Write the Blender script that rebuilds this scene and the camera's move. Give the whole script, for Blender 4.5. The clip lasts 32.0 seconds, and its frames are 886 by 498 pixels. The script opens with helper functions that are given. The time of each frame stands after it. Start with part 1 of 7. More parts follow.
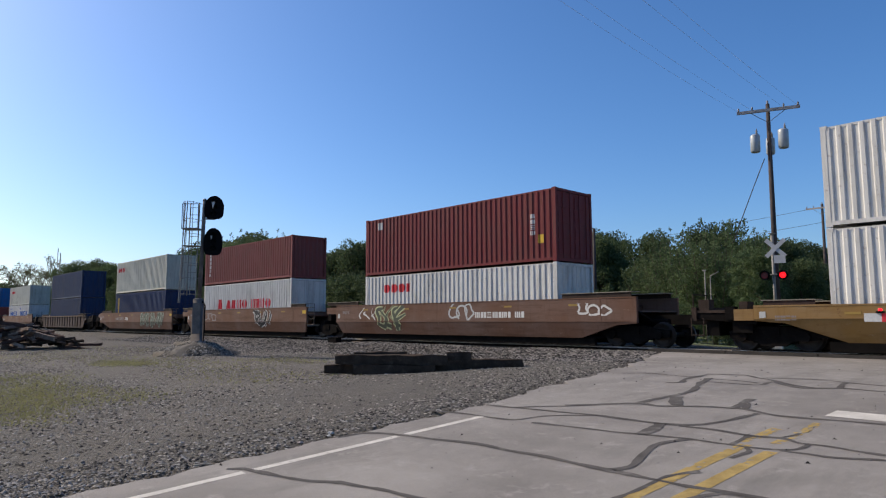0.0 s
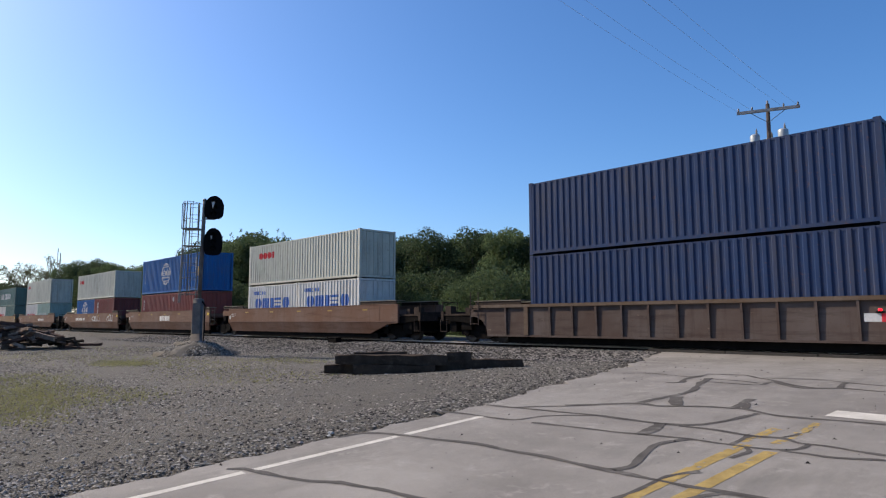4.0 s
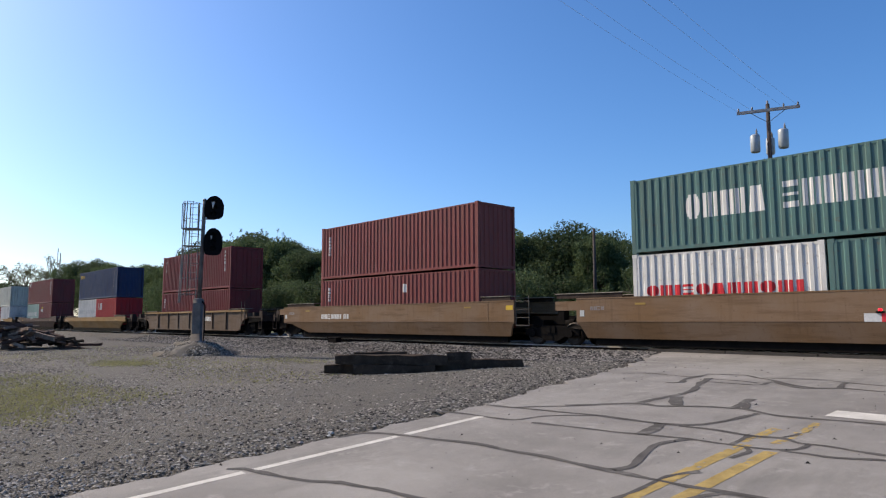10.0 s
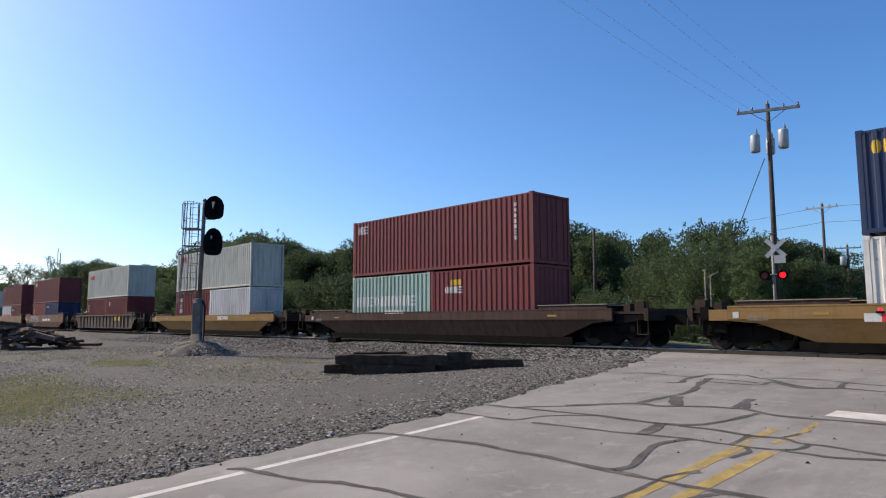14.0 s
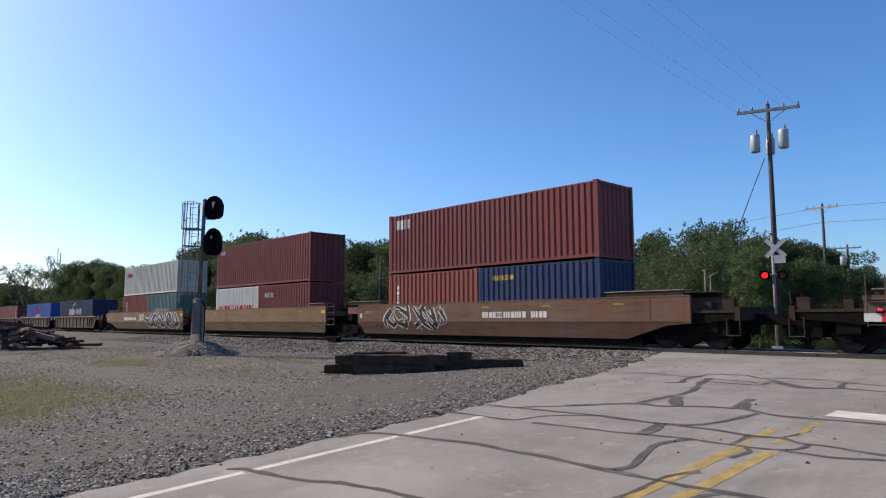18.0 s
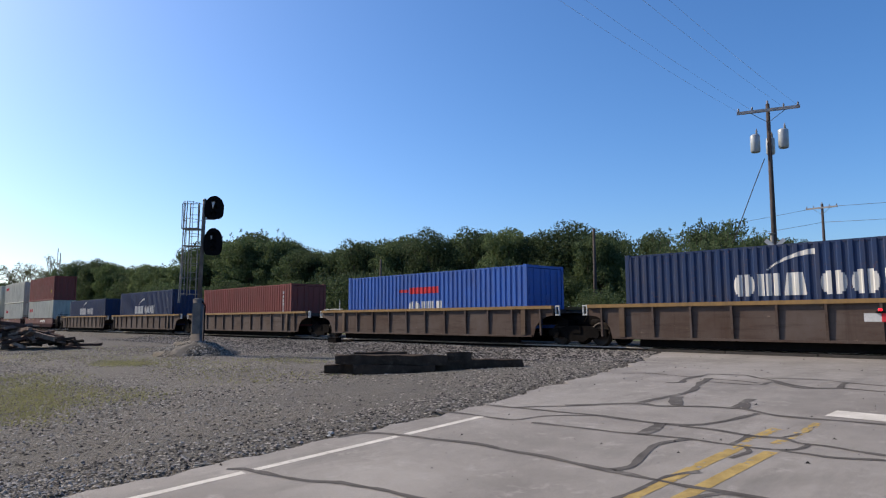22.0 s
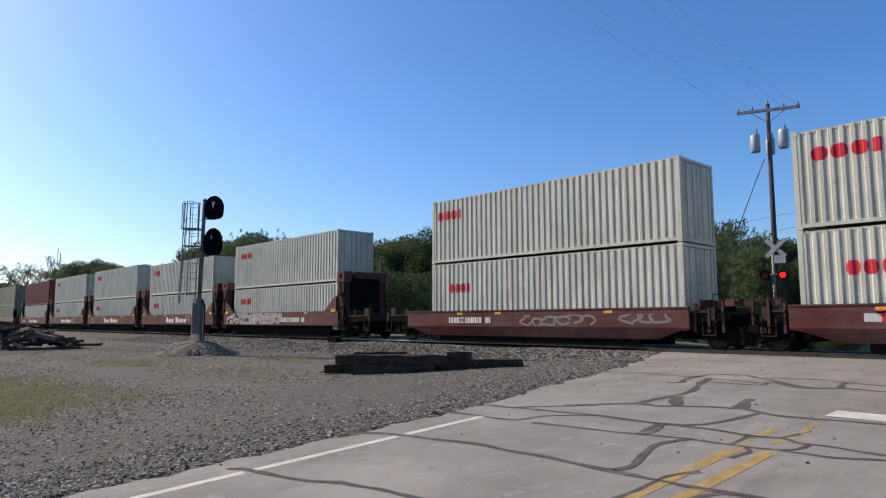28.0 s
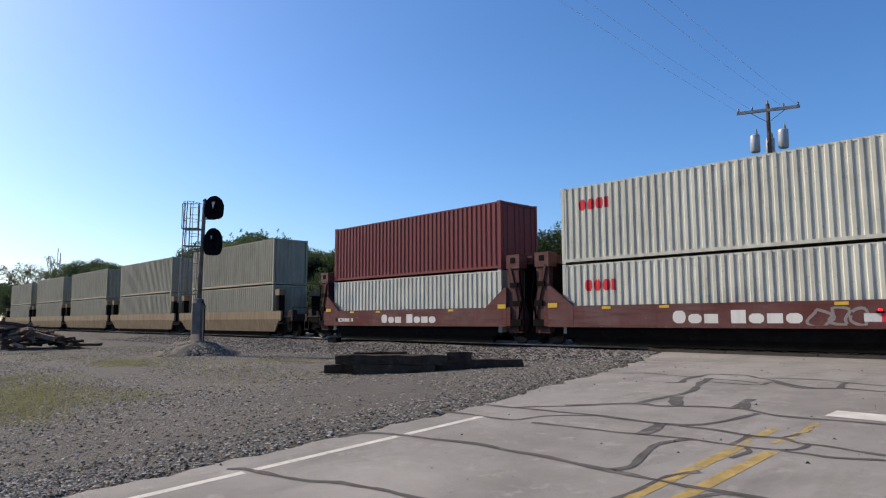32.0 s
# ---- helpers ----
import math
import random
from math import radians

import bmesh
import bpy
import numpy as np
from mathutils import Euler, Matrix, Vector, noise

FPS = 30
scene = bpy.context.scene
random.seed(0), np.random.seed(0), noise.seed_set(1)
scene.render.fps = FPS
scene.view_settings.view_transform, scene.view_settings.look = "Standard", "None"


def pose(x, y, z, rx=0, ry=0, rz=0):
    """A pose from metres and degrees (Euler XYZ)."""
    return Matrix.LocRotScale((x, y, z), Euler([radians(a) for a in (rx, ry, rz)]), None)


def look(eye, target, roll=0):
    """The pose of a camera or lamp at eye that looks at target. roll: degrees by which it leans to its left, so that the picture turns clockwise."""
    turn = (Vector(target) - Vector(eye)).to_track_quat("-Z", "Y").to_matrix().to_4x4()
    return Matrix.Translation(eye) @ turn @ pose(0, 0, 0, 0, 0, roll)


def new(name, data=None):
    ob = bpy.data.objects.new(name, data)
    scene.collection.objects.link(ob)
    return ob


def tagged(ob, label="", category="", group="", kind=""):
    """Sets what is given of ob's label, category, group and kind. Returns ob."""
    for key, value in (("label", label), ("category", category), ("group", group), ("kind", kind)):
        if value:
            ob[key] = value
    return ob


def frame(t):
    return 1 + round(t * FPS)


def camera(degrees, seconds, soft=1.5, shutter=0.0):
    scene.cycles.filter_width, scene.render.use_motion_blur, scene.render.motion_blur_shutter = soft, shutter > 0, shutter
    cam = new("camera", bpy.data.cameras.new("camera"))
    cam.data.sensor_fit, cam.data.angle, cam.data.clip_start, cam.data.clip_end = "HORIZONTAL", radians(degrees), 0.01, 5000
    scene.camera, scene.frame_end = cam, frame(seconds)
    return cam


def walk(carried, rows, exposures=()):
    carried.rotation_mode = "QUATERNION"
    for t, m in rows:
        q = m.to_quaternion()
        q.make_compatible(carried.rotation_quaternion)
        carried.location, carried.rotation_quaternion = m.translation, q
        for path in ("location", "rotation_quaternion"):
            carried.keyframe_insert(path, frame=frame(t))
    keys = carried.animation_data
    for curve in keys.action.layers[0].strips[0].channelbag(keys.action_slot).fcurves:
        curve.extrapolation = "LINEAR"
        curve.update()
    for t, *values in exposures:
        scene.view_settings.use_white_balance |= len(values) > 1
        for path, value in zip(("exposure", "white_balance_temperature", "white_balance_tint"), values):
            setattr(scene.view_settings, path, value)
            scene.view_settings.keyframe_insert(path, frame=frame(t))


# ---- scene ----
cam = camera(67.5, 32.0, soft=1.2)
EYE = (0.0, 0.0, 1.75)
AIM = (-21.717, 20.466, 4.833)
walk(cam, [(0.0, look(EYE, AIM)), (32.0, look(EYE, AIM))], exposures=[(0.0, 0.02), (1.0, 0.17), (3.0, 0.21), (8.0, 0.21), (11.0, 0.26), (20.0, 0.26), (23.0, 0.17), (32.0, 0.18)])

# ---- world and sun ----
SUN_EL, SUN_AZ = 35.0, 246.5        # azimuth clockwise from +Y
world = bpy.data.worlds.new("sky")
scene.world = world
world.use_nodes = True
wn = world.node_tree.nodes
sky = wn.new("ShaderNodeTexSky")
sky.sky_type = "NISHITA"
sky.sun_disc = False
sky.sun_elevation = radians(SUN_EL)
sky.sun_rotation = radians(SUN_AZ)
sky.altitude = 1000
sky.air_density, sky.dust_density, sky.ozone_density = 1.0, 3.0, 6.0
wn["Background"].inputs["Strength"].default_value = 0.158
vivid = wn.new("ShaderNodeHueSaturation")
vivid.inputs["Saturation"].default_value = 1.15
vivid.inputs["Hue"].default_value = 0.502
world.node_tree.links.new(sky.outputs["Color"], vivid.inputs["Color"])
world.node_tree.links.new(vivid.outputs["Color"], wn["Background"].inputs["Color"])
sun = new("sun", bpy.data.lights.new("sun", "SUN"))
sun.data.energy, sun.data.angle, sun.data.color = 5.0, radians(0.55), (1.0, 0.85, 0.66)
SUN_DIR = Vector((math.sin(radians(SUN_AZ)) * math.cos(radians(SUN_EL)), math.cos(radians(SUN_AZ)) * math.cos(radians(SUN_EL)), math.sin(radians(SUN_EL))))
sun.matrix_world = look(SUN_DIR * 60, (0, 0, 0))

# ---- fitted numbers ----
SPEED = 18.45                        # the train, metres a second, along +X
TRACK_Y, RAIL_Z, GRADE = 21.79, 0.67, 0.005
TILT = -math.degrees(math.atan(GRADE))


def rail_z(x):
    return RAIL_Z + GRADE * (x + 22.0)


def smooth(a, b, v):
    t = np.clip((v - a) / (b - a), 0.0, 1.0)
    return t * t * (3 - 2 * t)


ROAD_Y = (-60, -2, 0, 2.2, 4.5, 6.8, 9.0, 11.5, 14.0, 19.0, 24.6, 26, 28, 31, 35, 48, 70)
ROAD_Z = (0, 0, 0.01, 0.11, 0.245, 0.38, 0.49, 0.575, 0.61, 0.63, 0.64, 0.57, 0.43, 0.2, 0.0, -0.1, -0.1)


def road_z(x, y):
    return np.interp(y, ROAD_Y, ROAD_Z) + GRADE * np.clip(x + 10.0, -30, 30) * smooth(8, 18, y)


def road_left(y):
    return np.interp(y, (-60, 7.0, 8.0, 10.2, 12.2, 15.3, 20.0, 24.5, 27.0, 34.0, 120.0), (-7.02, -7.05, -7.2, -7.6, -8.0, -9.0, -11.0, -11.4, -10.0, -7.1, -7.1))


ROAD_RIGHT = 1.3


def ground_z(x, y):
    """Height of the ground sheet: the lot, the ballast bank and the fields."""
    x, y = np.asarray(x, float), np.asarray(y, float)
    far = np.maximum(smooth(6, 14, y), smooth(100, 220, np.abs(x)))
    lot = 0.27 * smooth(-1, 11, y) * (1 - smooth(30.0, 40.0, y))
    d = np.abs(y - TRACK_Y)
    bank = np.where(y < TRACK_Y, 0.24 * (1 - smooth(2.3, 4.2, d)), 0.24 + 0.16 * smooth(1.6, 2.6, d) - 0.40 * smooth(7.0, 14.0, d))
    z = lot + bank + GRADE * (x + 22) * far
    near = smooth(-17.5, -8.0, x) * (1 - smooth(4, 14, x))
    z = z * (1 - near) + (road_z(x, y) - 0.02) * near
    under = smooth(-0.3, 0.25, x - road_left(y)) * (1 - smooth(ROAD_RIGHT - 0.2, ROAD_RIGHT + 0.2, x))
    rough = 0.035 * np.sin(x * 0.9 + 1.3 * np.sin(y * 0.6)) * np.sin(y * 0.8 + x * 0.31) * (1 - near)
    return z + rough - 0.10 * under


# ---- mesh helpers ----
def part(name, data, material=None, parent=None, label=""):
    """Links a bmesh or a mesh as one object, under a thing or a part."""
    if isinstance(data, bmesh.types.BMesh):
        me = bpy.data.meshes.new(name)
        data.to_mesh(me)
        data.free()
        data = me
    if material is not None and not data.materials:
        data.materials.append(material)
    ob = new(name, data)
    if parent is not None:
        ob.parent = parent
    if label:
        ob["label"] = label
    return ob


def thing(name, m, label, category, group="", kind=""):
    ob = new(name)
    ob.empty_display_size = 0.3
    ob.matrix_world = m
    return tagged(ob, label, category, group, kind)


def solid(name, bm, material, label, category, m=None, group="", kind=""):
    ob = part(name, bm, material)
    if m is not None:
        ob.matrix_world = m
    return tagged(ob, label, category, group, kind)


def box(bm, x0, x1, y0, y1, z0, z1):
    v = [bm.verts.new(p) for p in ((x0, y0, z0), (x1, y0, z0), (x1, y1, z0), (x0, y1, z0), (x0, y0, z1), (x1, y0, z1), (x1, y1, z1), (x0, y1, z1))]
    for f in ((3, 2, 1, 0), (4, 5, 6, 7), (0, 1, 5, 4), (1, 2, 6, 5), (2, 3, 7, 6), (3, 0, 4, 7)):
        bm.faces.new([v[i] for i in f])
    return bm


def boxes(*rows):
    bm = bmesh.new()
    for r in rows:
        box(bm, *r)
    return bm


def rod(bm, a, b, r0, r1=None, n=8, caps=True):
    """A round bar from a to b."""
    a, b = Vector(a), Vector(b)
    r1 = r0 if r1 is None else r1
    q = (b - a).to_track_quat("Z", "Y")
    ring = []
    for p, r in ((a, r0), (b, r1)):
        ring.append([bm.verts.new(p + q @ Vector((r * math.cos(2 * math.pi * i / n), r * math.sin(2 * math.pi * i / n), 0))) for i in range(n)])
    for i in range(n):
        f = bm.faces.new((ring[0][i], ring[0][(i + 1) % n], ring[1][(i + 1) % n], ring[1][i]))
        f.smooth = n > 6
    if caps:
        bm.faces.new(ring[0][::-1])
        bm.faces.new(ring[1])
    return bm


def rods(*rows, n=8):
    bm = bmesh.new()
    for r in rows:
        rod(bm, *r, n=n)
    return bm


def prism(bm, outline, axis, a, b):
    """A closed outline of (p, q) drawn out along an axis from a to b: axis x takes (y, z), y takes (x, z), z takes (x, y)."""
    def at(p, q, s):
        return {"x": (s, p, q), "y": (p, s, q), "z": (p, q, s)}[axis]
    r0 = [bm.verts.new(at(p, q, a)) for p, q in outline]
    r1 = [bm.verts.new(at(p, q, b)) for p, q in outline]
    n = len(outline)
    for i in range(n):
        bm.faces.new((r0[i], r0[(i + 1) % n], r1[(i + 1) % n], r1[i]))
    bm.faces.new(r0[::-1])
    bm.faces.new(r1)
    bmesh.ops.recalc_face_normals(bm, faces=bm.faces)
    return bm


def soup(name, verts, faces, material):
    me = bpy.data.meshes.new(name)
    me.from_pydata(verts, [], faces)
    me.materials.append(material)
    return me


# ---- materials ----
def nodes_of(name):
    m = bpy.data.materials.new(name)
    m.use_nodes = True
    t = m.node_tree
    return m, t, t.nodes["Principled BSDF"]


def noise_tex(t, coord, scale, detail=4.0, rough=0.55, stretch=None):
    n = t.nodes.new("ShaderNodeTexNoise")
    n.inputs["Scale"].default_value, n.inputs["Detail"].default_value, n.inputs["Roughness"].default_value = scale, detail, rough
    if stretch:
        mp = t.nodes.new("ShaderNodeMapping")
        mp.inputs["Scale"].default_value = stretch
        t.links.new(coord, mp.inputs["Vector"])
        coord = mp.outputs["Vector"]
    t.links.new(coord, n.inputs["Vector"])
    return n.outputs["Fac"]


def ramp(t, fac, lo, hi, a=0.0, b=1.0):
    n = t.nodes.new("ShaderNodeMapRange")
    n.inputs["From Min"].default_value, n.inputs["From Max"].default_value = lo, hi
    n.inputs["To Min"].default_value, n.inputs["To Max"].default_value = a, b
    t.links.new(fac, n.inputs["Value"])
    return n.outputs["Result"]


def mix(t, fac, a, b, mode="MIX"):
    n = t.nodes.new("ShaderNodeMix")
    n.data_type, n.blend_type = "RGBA", mode
    ins = [s for s in n.inputs if s.enabled]
    for s, v in zip(ins, (fac, a, b)):
        if isinstance(v, bpy.types.NodeSocket):
            t.links.new(v, s)
        elif isinstance(v, (int, float)):
            s.default_value = v
        else:
            s.default_value = (*v, 1.0)
    return [s for s in n.outputs if s.enabled][0]


def coords(t, offset=True):
    """Object coordinates, shifted for each object so that repeats differ."""
    tc = t.nodes.new("ShaderNodeTexCoord")
    if not offset:
        return tc.outputs["Object"]
    info = t.nodes.new("ShaderNodeObjectInfo")
    mul = t.nodes.new("ShaderNodeMath")
    mul.operation = "MULTIPLY"
    mul.inputs[1].default_value = 37.0
    t.links.new(info.outputs["Random"], mul.inputs[0])
    add = t.nodes.new("ShaderNodeVectorMath")
    t.links.new(tc.outputs["Object"], add.inputs[0])
    t.links.new(mul.outputs[0], add.inputs[1])
    return add.outputs["Vector"]


def bump(t, bsdf, height, strength, distance):
    b = t.nodes.new("ShaderNodeBump")
    b.inputs["Strength"].default_value, b.inputs["Distance"].default_value = strength, distance
    t.links.new(height, b.inputs["Height"])
    t.links.new(b.outputs["Normal"], bsdf.inputs["Normal"])


def plain(name, color, rough=0.7, metal=0.0, vary=0.25, scale=2.0, grain=30.0, relief=0.15, dist=0.01, second=None, amount=0.5, gloss=0.3):
    """A surface with broad and fine variation, and patches of a second colour."""
    m, t, s = nodes_of(name)
    c = coords(t)
    broad, fine = noise_tex(t, c, scale), noise_tex(t, c, grain, 6.0, 0.7)
    dark = tuple(v * (1 - vary) for v in color)
    light = tuple(min(1.0, v * (1 + vary)) for v in color)
    col = mix(t, ramp(t, broad, 0.3, 0.7), dark, light)
    col = mix(t, ramp(t, fine, 0.35, 0.7, 0.0, 0.5), col, tuple(v * 0.62 for v in color))
    if second:
        col = mix(t, ramp(t, noise_tex(t, c, scale * 1.7, 8.0, 0.65), 0.56, 0.68, 0.0, amount), col, second)
    t.links.new(col, s.inputs["Base Color"])
    t.links.new(ramp(t, fine, 0.2, 0.8, max(rough - 0.12, 0.05), min(rough + 0.12, 1.0)), s.inputs["Roughness"])
    s.inputs["Metallic"].default_value = metal
    s.inputs["Specular IOR Level"].default_value = gloss
    bump(t, s, fine, relief, dist)
    return m


def paint(name, color, rough=0.45, fade=0.07, rust=0.4, streak=0.38, dirt=(0.13, 0.11, 0.09)):
    """Weathered enamel on steel: faded patches, vertical streaks of dirt, specks of rust."""
    m, t, s = nodes_of(name)
    c = coords(t)
    broad = noise_tex(t, c, 0.9, 5.0, 0.6)
    runs = noise_tex(t, c, 1.0, 6.0, 0.65, (4.0, 4.0, 0.4))
    specks = noise_tex(t, c, 7.0, 8.0, 0.7)
    pale = tuple(min(0.8, v * 1.3 + 0.02) for v in color)
    dirt = tuple(0.45 * d + 0.25 * v for d, v in zip(dirt, color))
    s.inputs["Specular IOR Level"].default_value = 0.10
    col = mix(t, ramp(t, broad, 0.35, 0.75, 0.0, fade * 2), color, pale)
    col = mix(t, ramp(t, runs, 0.44, 0.66, 0.0, streak), col, dirt)
    col = mix(t, ramp(t, noise_tex(t, c, 0.5, 6.0, 0.7), 0.5, 0.68, 0.0, streak * 0.7), col, dirt)
    col = mix(t, ramp(t, specks, 0.585, 0.68, 0.0, rust), col, (0.14, 0.06, 0.032))
    t.links.new(col, s.inputs["Base Color"])
    t.links.new(ramp(t, runs, 0.3, 0.7, rough - 0.08, rough + 0.2), s.inputs["Roughness"])
    bump(t, s, noise_tex(t, c, 5.0, 3.0), 0.12, 0.02)
    return m


PAINT = {
    "white": paint("white paint", (0.56, 0.55, 0.52)),
    "ivory": paint("ivory paint", (0.485, 0.482, 0.41)),
    "grey": paint("grey paint", (0.31, 0.315, 0.295)),
    "red": paint("red paint", (0.145, 0.026, 0.028)),
    "brick": paint("brick red paint", (0.185, 0.052, 0.047)),
    "maroon": paint("maroon paint", (0.160, 0.040, 0.041)),
    "rust": paint("rust red paint", (0.215, 0.06, 0.05)),
    "orange": paint("orange red paint", (0.225, 0.062, 0.048)),
    "scarlet": paint("scarlet paint", (0.34, 0.026, 0.03)),
    "navy": paint("navy paint", (0.021, 0.039, 0.094)),
    "deep": paint("deep blue paint", (0.017, 0.034, 0.092)),
    "blue": paint("blue paint", (0.011, 0.10, 0.29)),
    "royal": paint("royal blue paint", (0.042, 0.112, 0.37)),
    "green": paint("green paint", (0.085, 0.155, 0.143)),
    "teal": paint("teal paint", (0.10, 0.26, 0.235)),
    "drab": paint("drab grey paint", (0.315, 0.29, 0.215)),
    "mint": paint("pale green paint", (0.28, 0.375, 0.325)),
}
def car_paint(name, color):
    """Dull chalky paint on a car's side: faded clouds, scuffed rub marks along the car, dents and a little rust."""
    m, t, s = nodes_of(name)
    c = coords(t)
    faded = tuple(0.8 * v + 0.055 for v in color)
    dirt = (color[0] * 0.55, color[1] * 0.52, color[2] * 0.5)
    col = mix(t, ramp(t, noise_tex(t, c, 0.55, 5.0, 0.6), 0.36, 0.68, 0.0, 0.8), color, faded)
    col = mix(t, ramp(t, noise_tex(t, c, 1.0, 6.0, 0.65, (0.5, 1.0, 4.5)), 0.50, 0.68, 0.0, 0.55), col, dirt)
    col = mix(t, ramp(t, noise_tex(t, c, 1.0, 5.0, 0.7, (5.0, 5.0, 0.35)), 0.54, 0.70, 0.0, 0.35), col, dirt)
    col = mix(t, ramp(t, noise_tex(t, c, 2.2, 8.0, 0.75, (1.0, 1.0, 2.5)), 0.63, 0.70, 0.0, 0.5), col, (0.26, 0.20, 0.15))
    col = mix(t, ramp(t, noise_tex(t, c, 8.0, 8.0, 0.7), 0.60, 0.69, 0.0, 0.6), col, (0.085, 0.04, 0.025))
    t.links.new(col, s.inputs["Base Color"])
    s.inputs["Roughness"].default_value = 0.8
    s.inputs["Specular IOR Level"].default_value = 0.12
    bump(t, s, noise_tex(t, c, 1.6, 3.0), 0.35, 0.03)
    return m


CAR = {
    "tan": car_paint("weathered tan car paint", (0.124, 0.064, 0.041)),
    "ochre": car_paint("weathered ochre car paint", (0.155, 0.092, 0.047)),
    "gold": car_paint("weathered yellow car paint", (0.205, 0.118, 0.036)),
    "umber": paint("dark brown car paint", (0.055, 0.034, 0.027), 0.75, 0.3, 0.7, 0.7, (0.05, 0.035, 0.03)),
    "brown": car_paint("brown car paint", (0.068, 0.046, 0.038)),
    "earth": car_paint("tan brown car paint", (0.092, 0.059, 0.037)),
    "maroon": car_paint("maroon car paint", (0.090, 0.029, 0.026)),
    "cream": paint("faded tan car paint", (0.21, 0.16, 0.10), 0.6, 0.1, 0.6, 0.5, (0.12, 0.08, 0.05)),
    "grime": paint("grimy maroon car paint", (0.072, 0.034, 0.031), 0.8, 0.2, 0.6, 0.5, (0.03, 0.02, 0.017)),
    "rusty": car_paint("rusty brown car paint", (0.068, 0.045, 0.035)),
    "chord": paint("faded yellow chord paint", (0.235, 0.145, 0.06), 0.6, 0.1, 0.4, 0.4),
}
MARK = {k: paint(k + " marking paint", c, 0.5, 0.1, 0.15, 0.2) for k, c in (
    ("white", (0.55, 0.54, 0.51)), ("red", (0.50, 0.03, 0.04)), ("blue", (0.05, 0.12, 0.36)), ("yellow", (0.50, 0.33, 0.04)), ("dull yellow", (0.27, 0.18, 0.05)),
    ("grey", (0.42, 0.43, 0.42)), ("faded grey", (0.20, 0.175, 0.165)), ("black", (0.03, 0.03, 0.03)), ("lime", (0.42, 0.44, 0.25)), ("dusty white", (0.36, 0.33, 0.32)), ("moss", (0.075, 0.085, 0.06)), ("pale", (0.36, 0.41, 0.34)), ("soot", (0.035, 0.028, 0.026)))}
# dirty steel, near black; also drawn as the shade below the cars
steel_dark = plain("black steel for dirt and shade", (0.009, 0.008, 0.0075), 0.95, 0.0, 0.35, 3.0, 20.0, second=(0.022, 0.014, 0.010), gloss=0.03)
steel_wheel = plain("wheel steel", (0.035, 0.027, 0.022), 0.55, 0.3, 0.3, 4.0, 20.0)
galvanised = plain("galvanised steel", (0.23, 0.22, 0.20), 0.65, 0.1, 0.2, 5.0, 60.0, 0.08, 0.004, second=(0.30, 0.29, 0.26))
bright_steel = plain("polished rail steel", (0.45, 0.43, 0.41), 0.28, 0.9, 0.15, 2.0, 40.0, 0.05)
rail_rust = plain("dusty rusty rail steel", (0.19, 0.155, 0.13), 0.9, 0.0, 0.3, 2.0, 30.0, gloss=0.1)
rail_worn = plain("worn rail head steel", (0.42, 0.385, 0.36), 0.6, 0.2, 0.25, 1.5, 30.0)
rail_web = plain("dark rail web", (0.022, 0.017, 0.014), 0.95, 0.0, 0.3, 2.0, 30.0, gloss=0.05)
signal_black = plain("signal black enamel", (0.007, 0.007, 0.008), 0.8, 0.0, 0.2, 6.0, 60.0, 0.05, gloss=0.05)
wood_pole = plain("creosoted pole wood", (0.06, 0.047, 0.044), 0.85, 0.0, 0.3, 2.0, 25.0, 0.4, 0.02, second=(0.13, 0.10, 0.08))
wood_grey = plain("weathered grey wood", (0.33, 0.31, 0.30), 0.85, 0.0, 0.3, 3.0, 30.0, 0.4, 0.02)
wood_tie = plain("old tie wood", (0.062, 0.05, 0.041), 0.95, 0.0, 0.4, 3.0, 30.0, 0.6, 0.02, second=(0.15, 0.12, 0.098), gloss=0.08)
wood_stack = plain("dusty stacked tie wood", (0.056, 0.040, 0.029), 0.95, 0.0, 0.45, 3.0, 30.0, 0.7, 0.02, second=(0.12, 0.088, 0.066), gloss=0.08)
wood_scrap = plain("split scrap wood", (0.20, 0.145, 0.112), 0.9, 0.0, 0.5, 2.0, 20.0, 0.6, 0.03, second=(0.36, 0.29, 0.22), amount=0.9, gloss=0.1)
transformer_grey = plain("pale grey enamel", (0.36, 0.39, 0.41), 0.4, 0.1, 0.12, 4.0, 40.0, 0.03)
sign_white = plain("white sign sheeting", (0.52, 0.52, 0.51), 0.4, 0.0, 0.12, 4.0, 40.0, 0.03)
sign_red = plain("red gate sheeting", (0.55, 0.03, 0.04), 0.4, 0.0, 0.15, 4.0, 40.0, 0.03)
concrete = plain("pale concrete", (0.46, 0.45, 0.42), 0.85, 0.0, 0.18, 1.5, 40.0, 0.3, 0.01, second=(0.30, 0.29, 0.27))
wire_black = plain("black cable", (0.03, 0.03, 0.03), 0.6, 0.0, 0.1)
wire_grey = plain("dull grey cable", (0.13, 0.15, 0.20), 0.6, 0.0, 0.1)
wire_pale = plain("weathered bare aluminium cable", (0.55, 0.60, 0.68), 0.6, 0.0, 0.1)
porcelain = plain("brown porcelain", (0.20, 0.17, 0.15), 0.3, 0.0, 0.2)
bark = plain("bark", (0.10, 0.08, 0.06), 0.9, 0.0, 0.35, 2.0, 14.0, 0.8, 0.04)
tar = plain("crack sealant", (0.098, 0.09, 0.082), 0.85, 0.0, 0.3, 2.0, 30.0, 0.3, second=(0.18, 0.168, 0.152), amount=0.85, gloss=0.1)
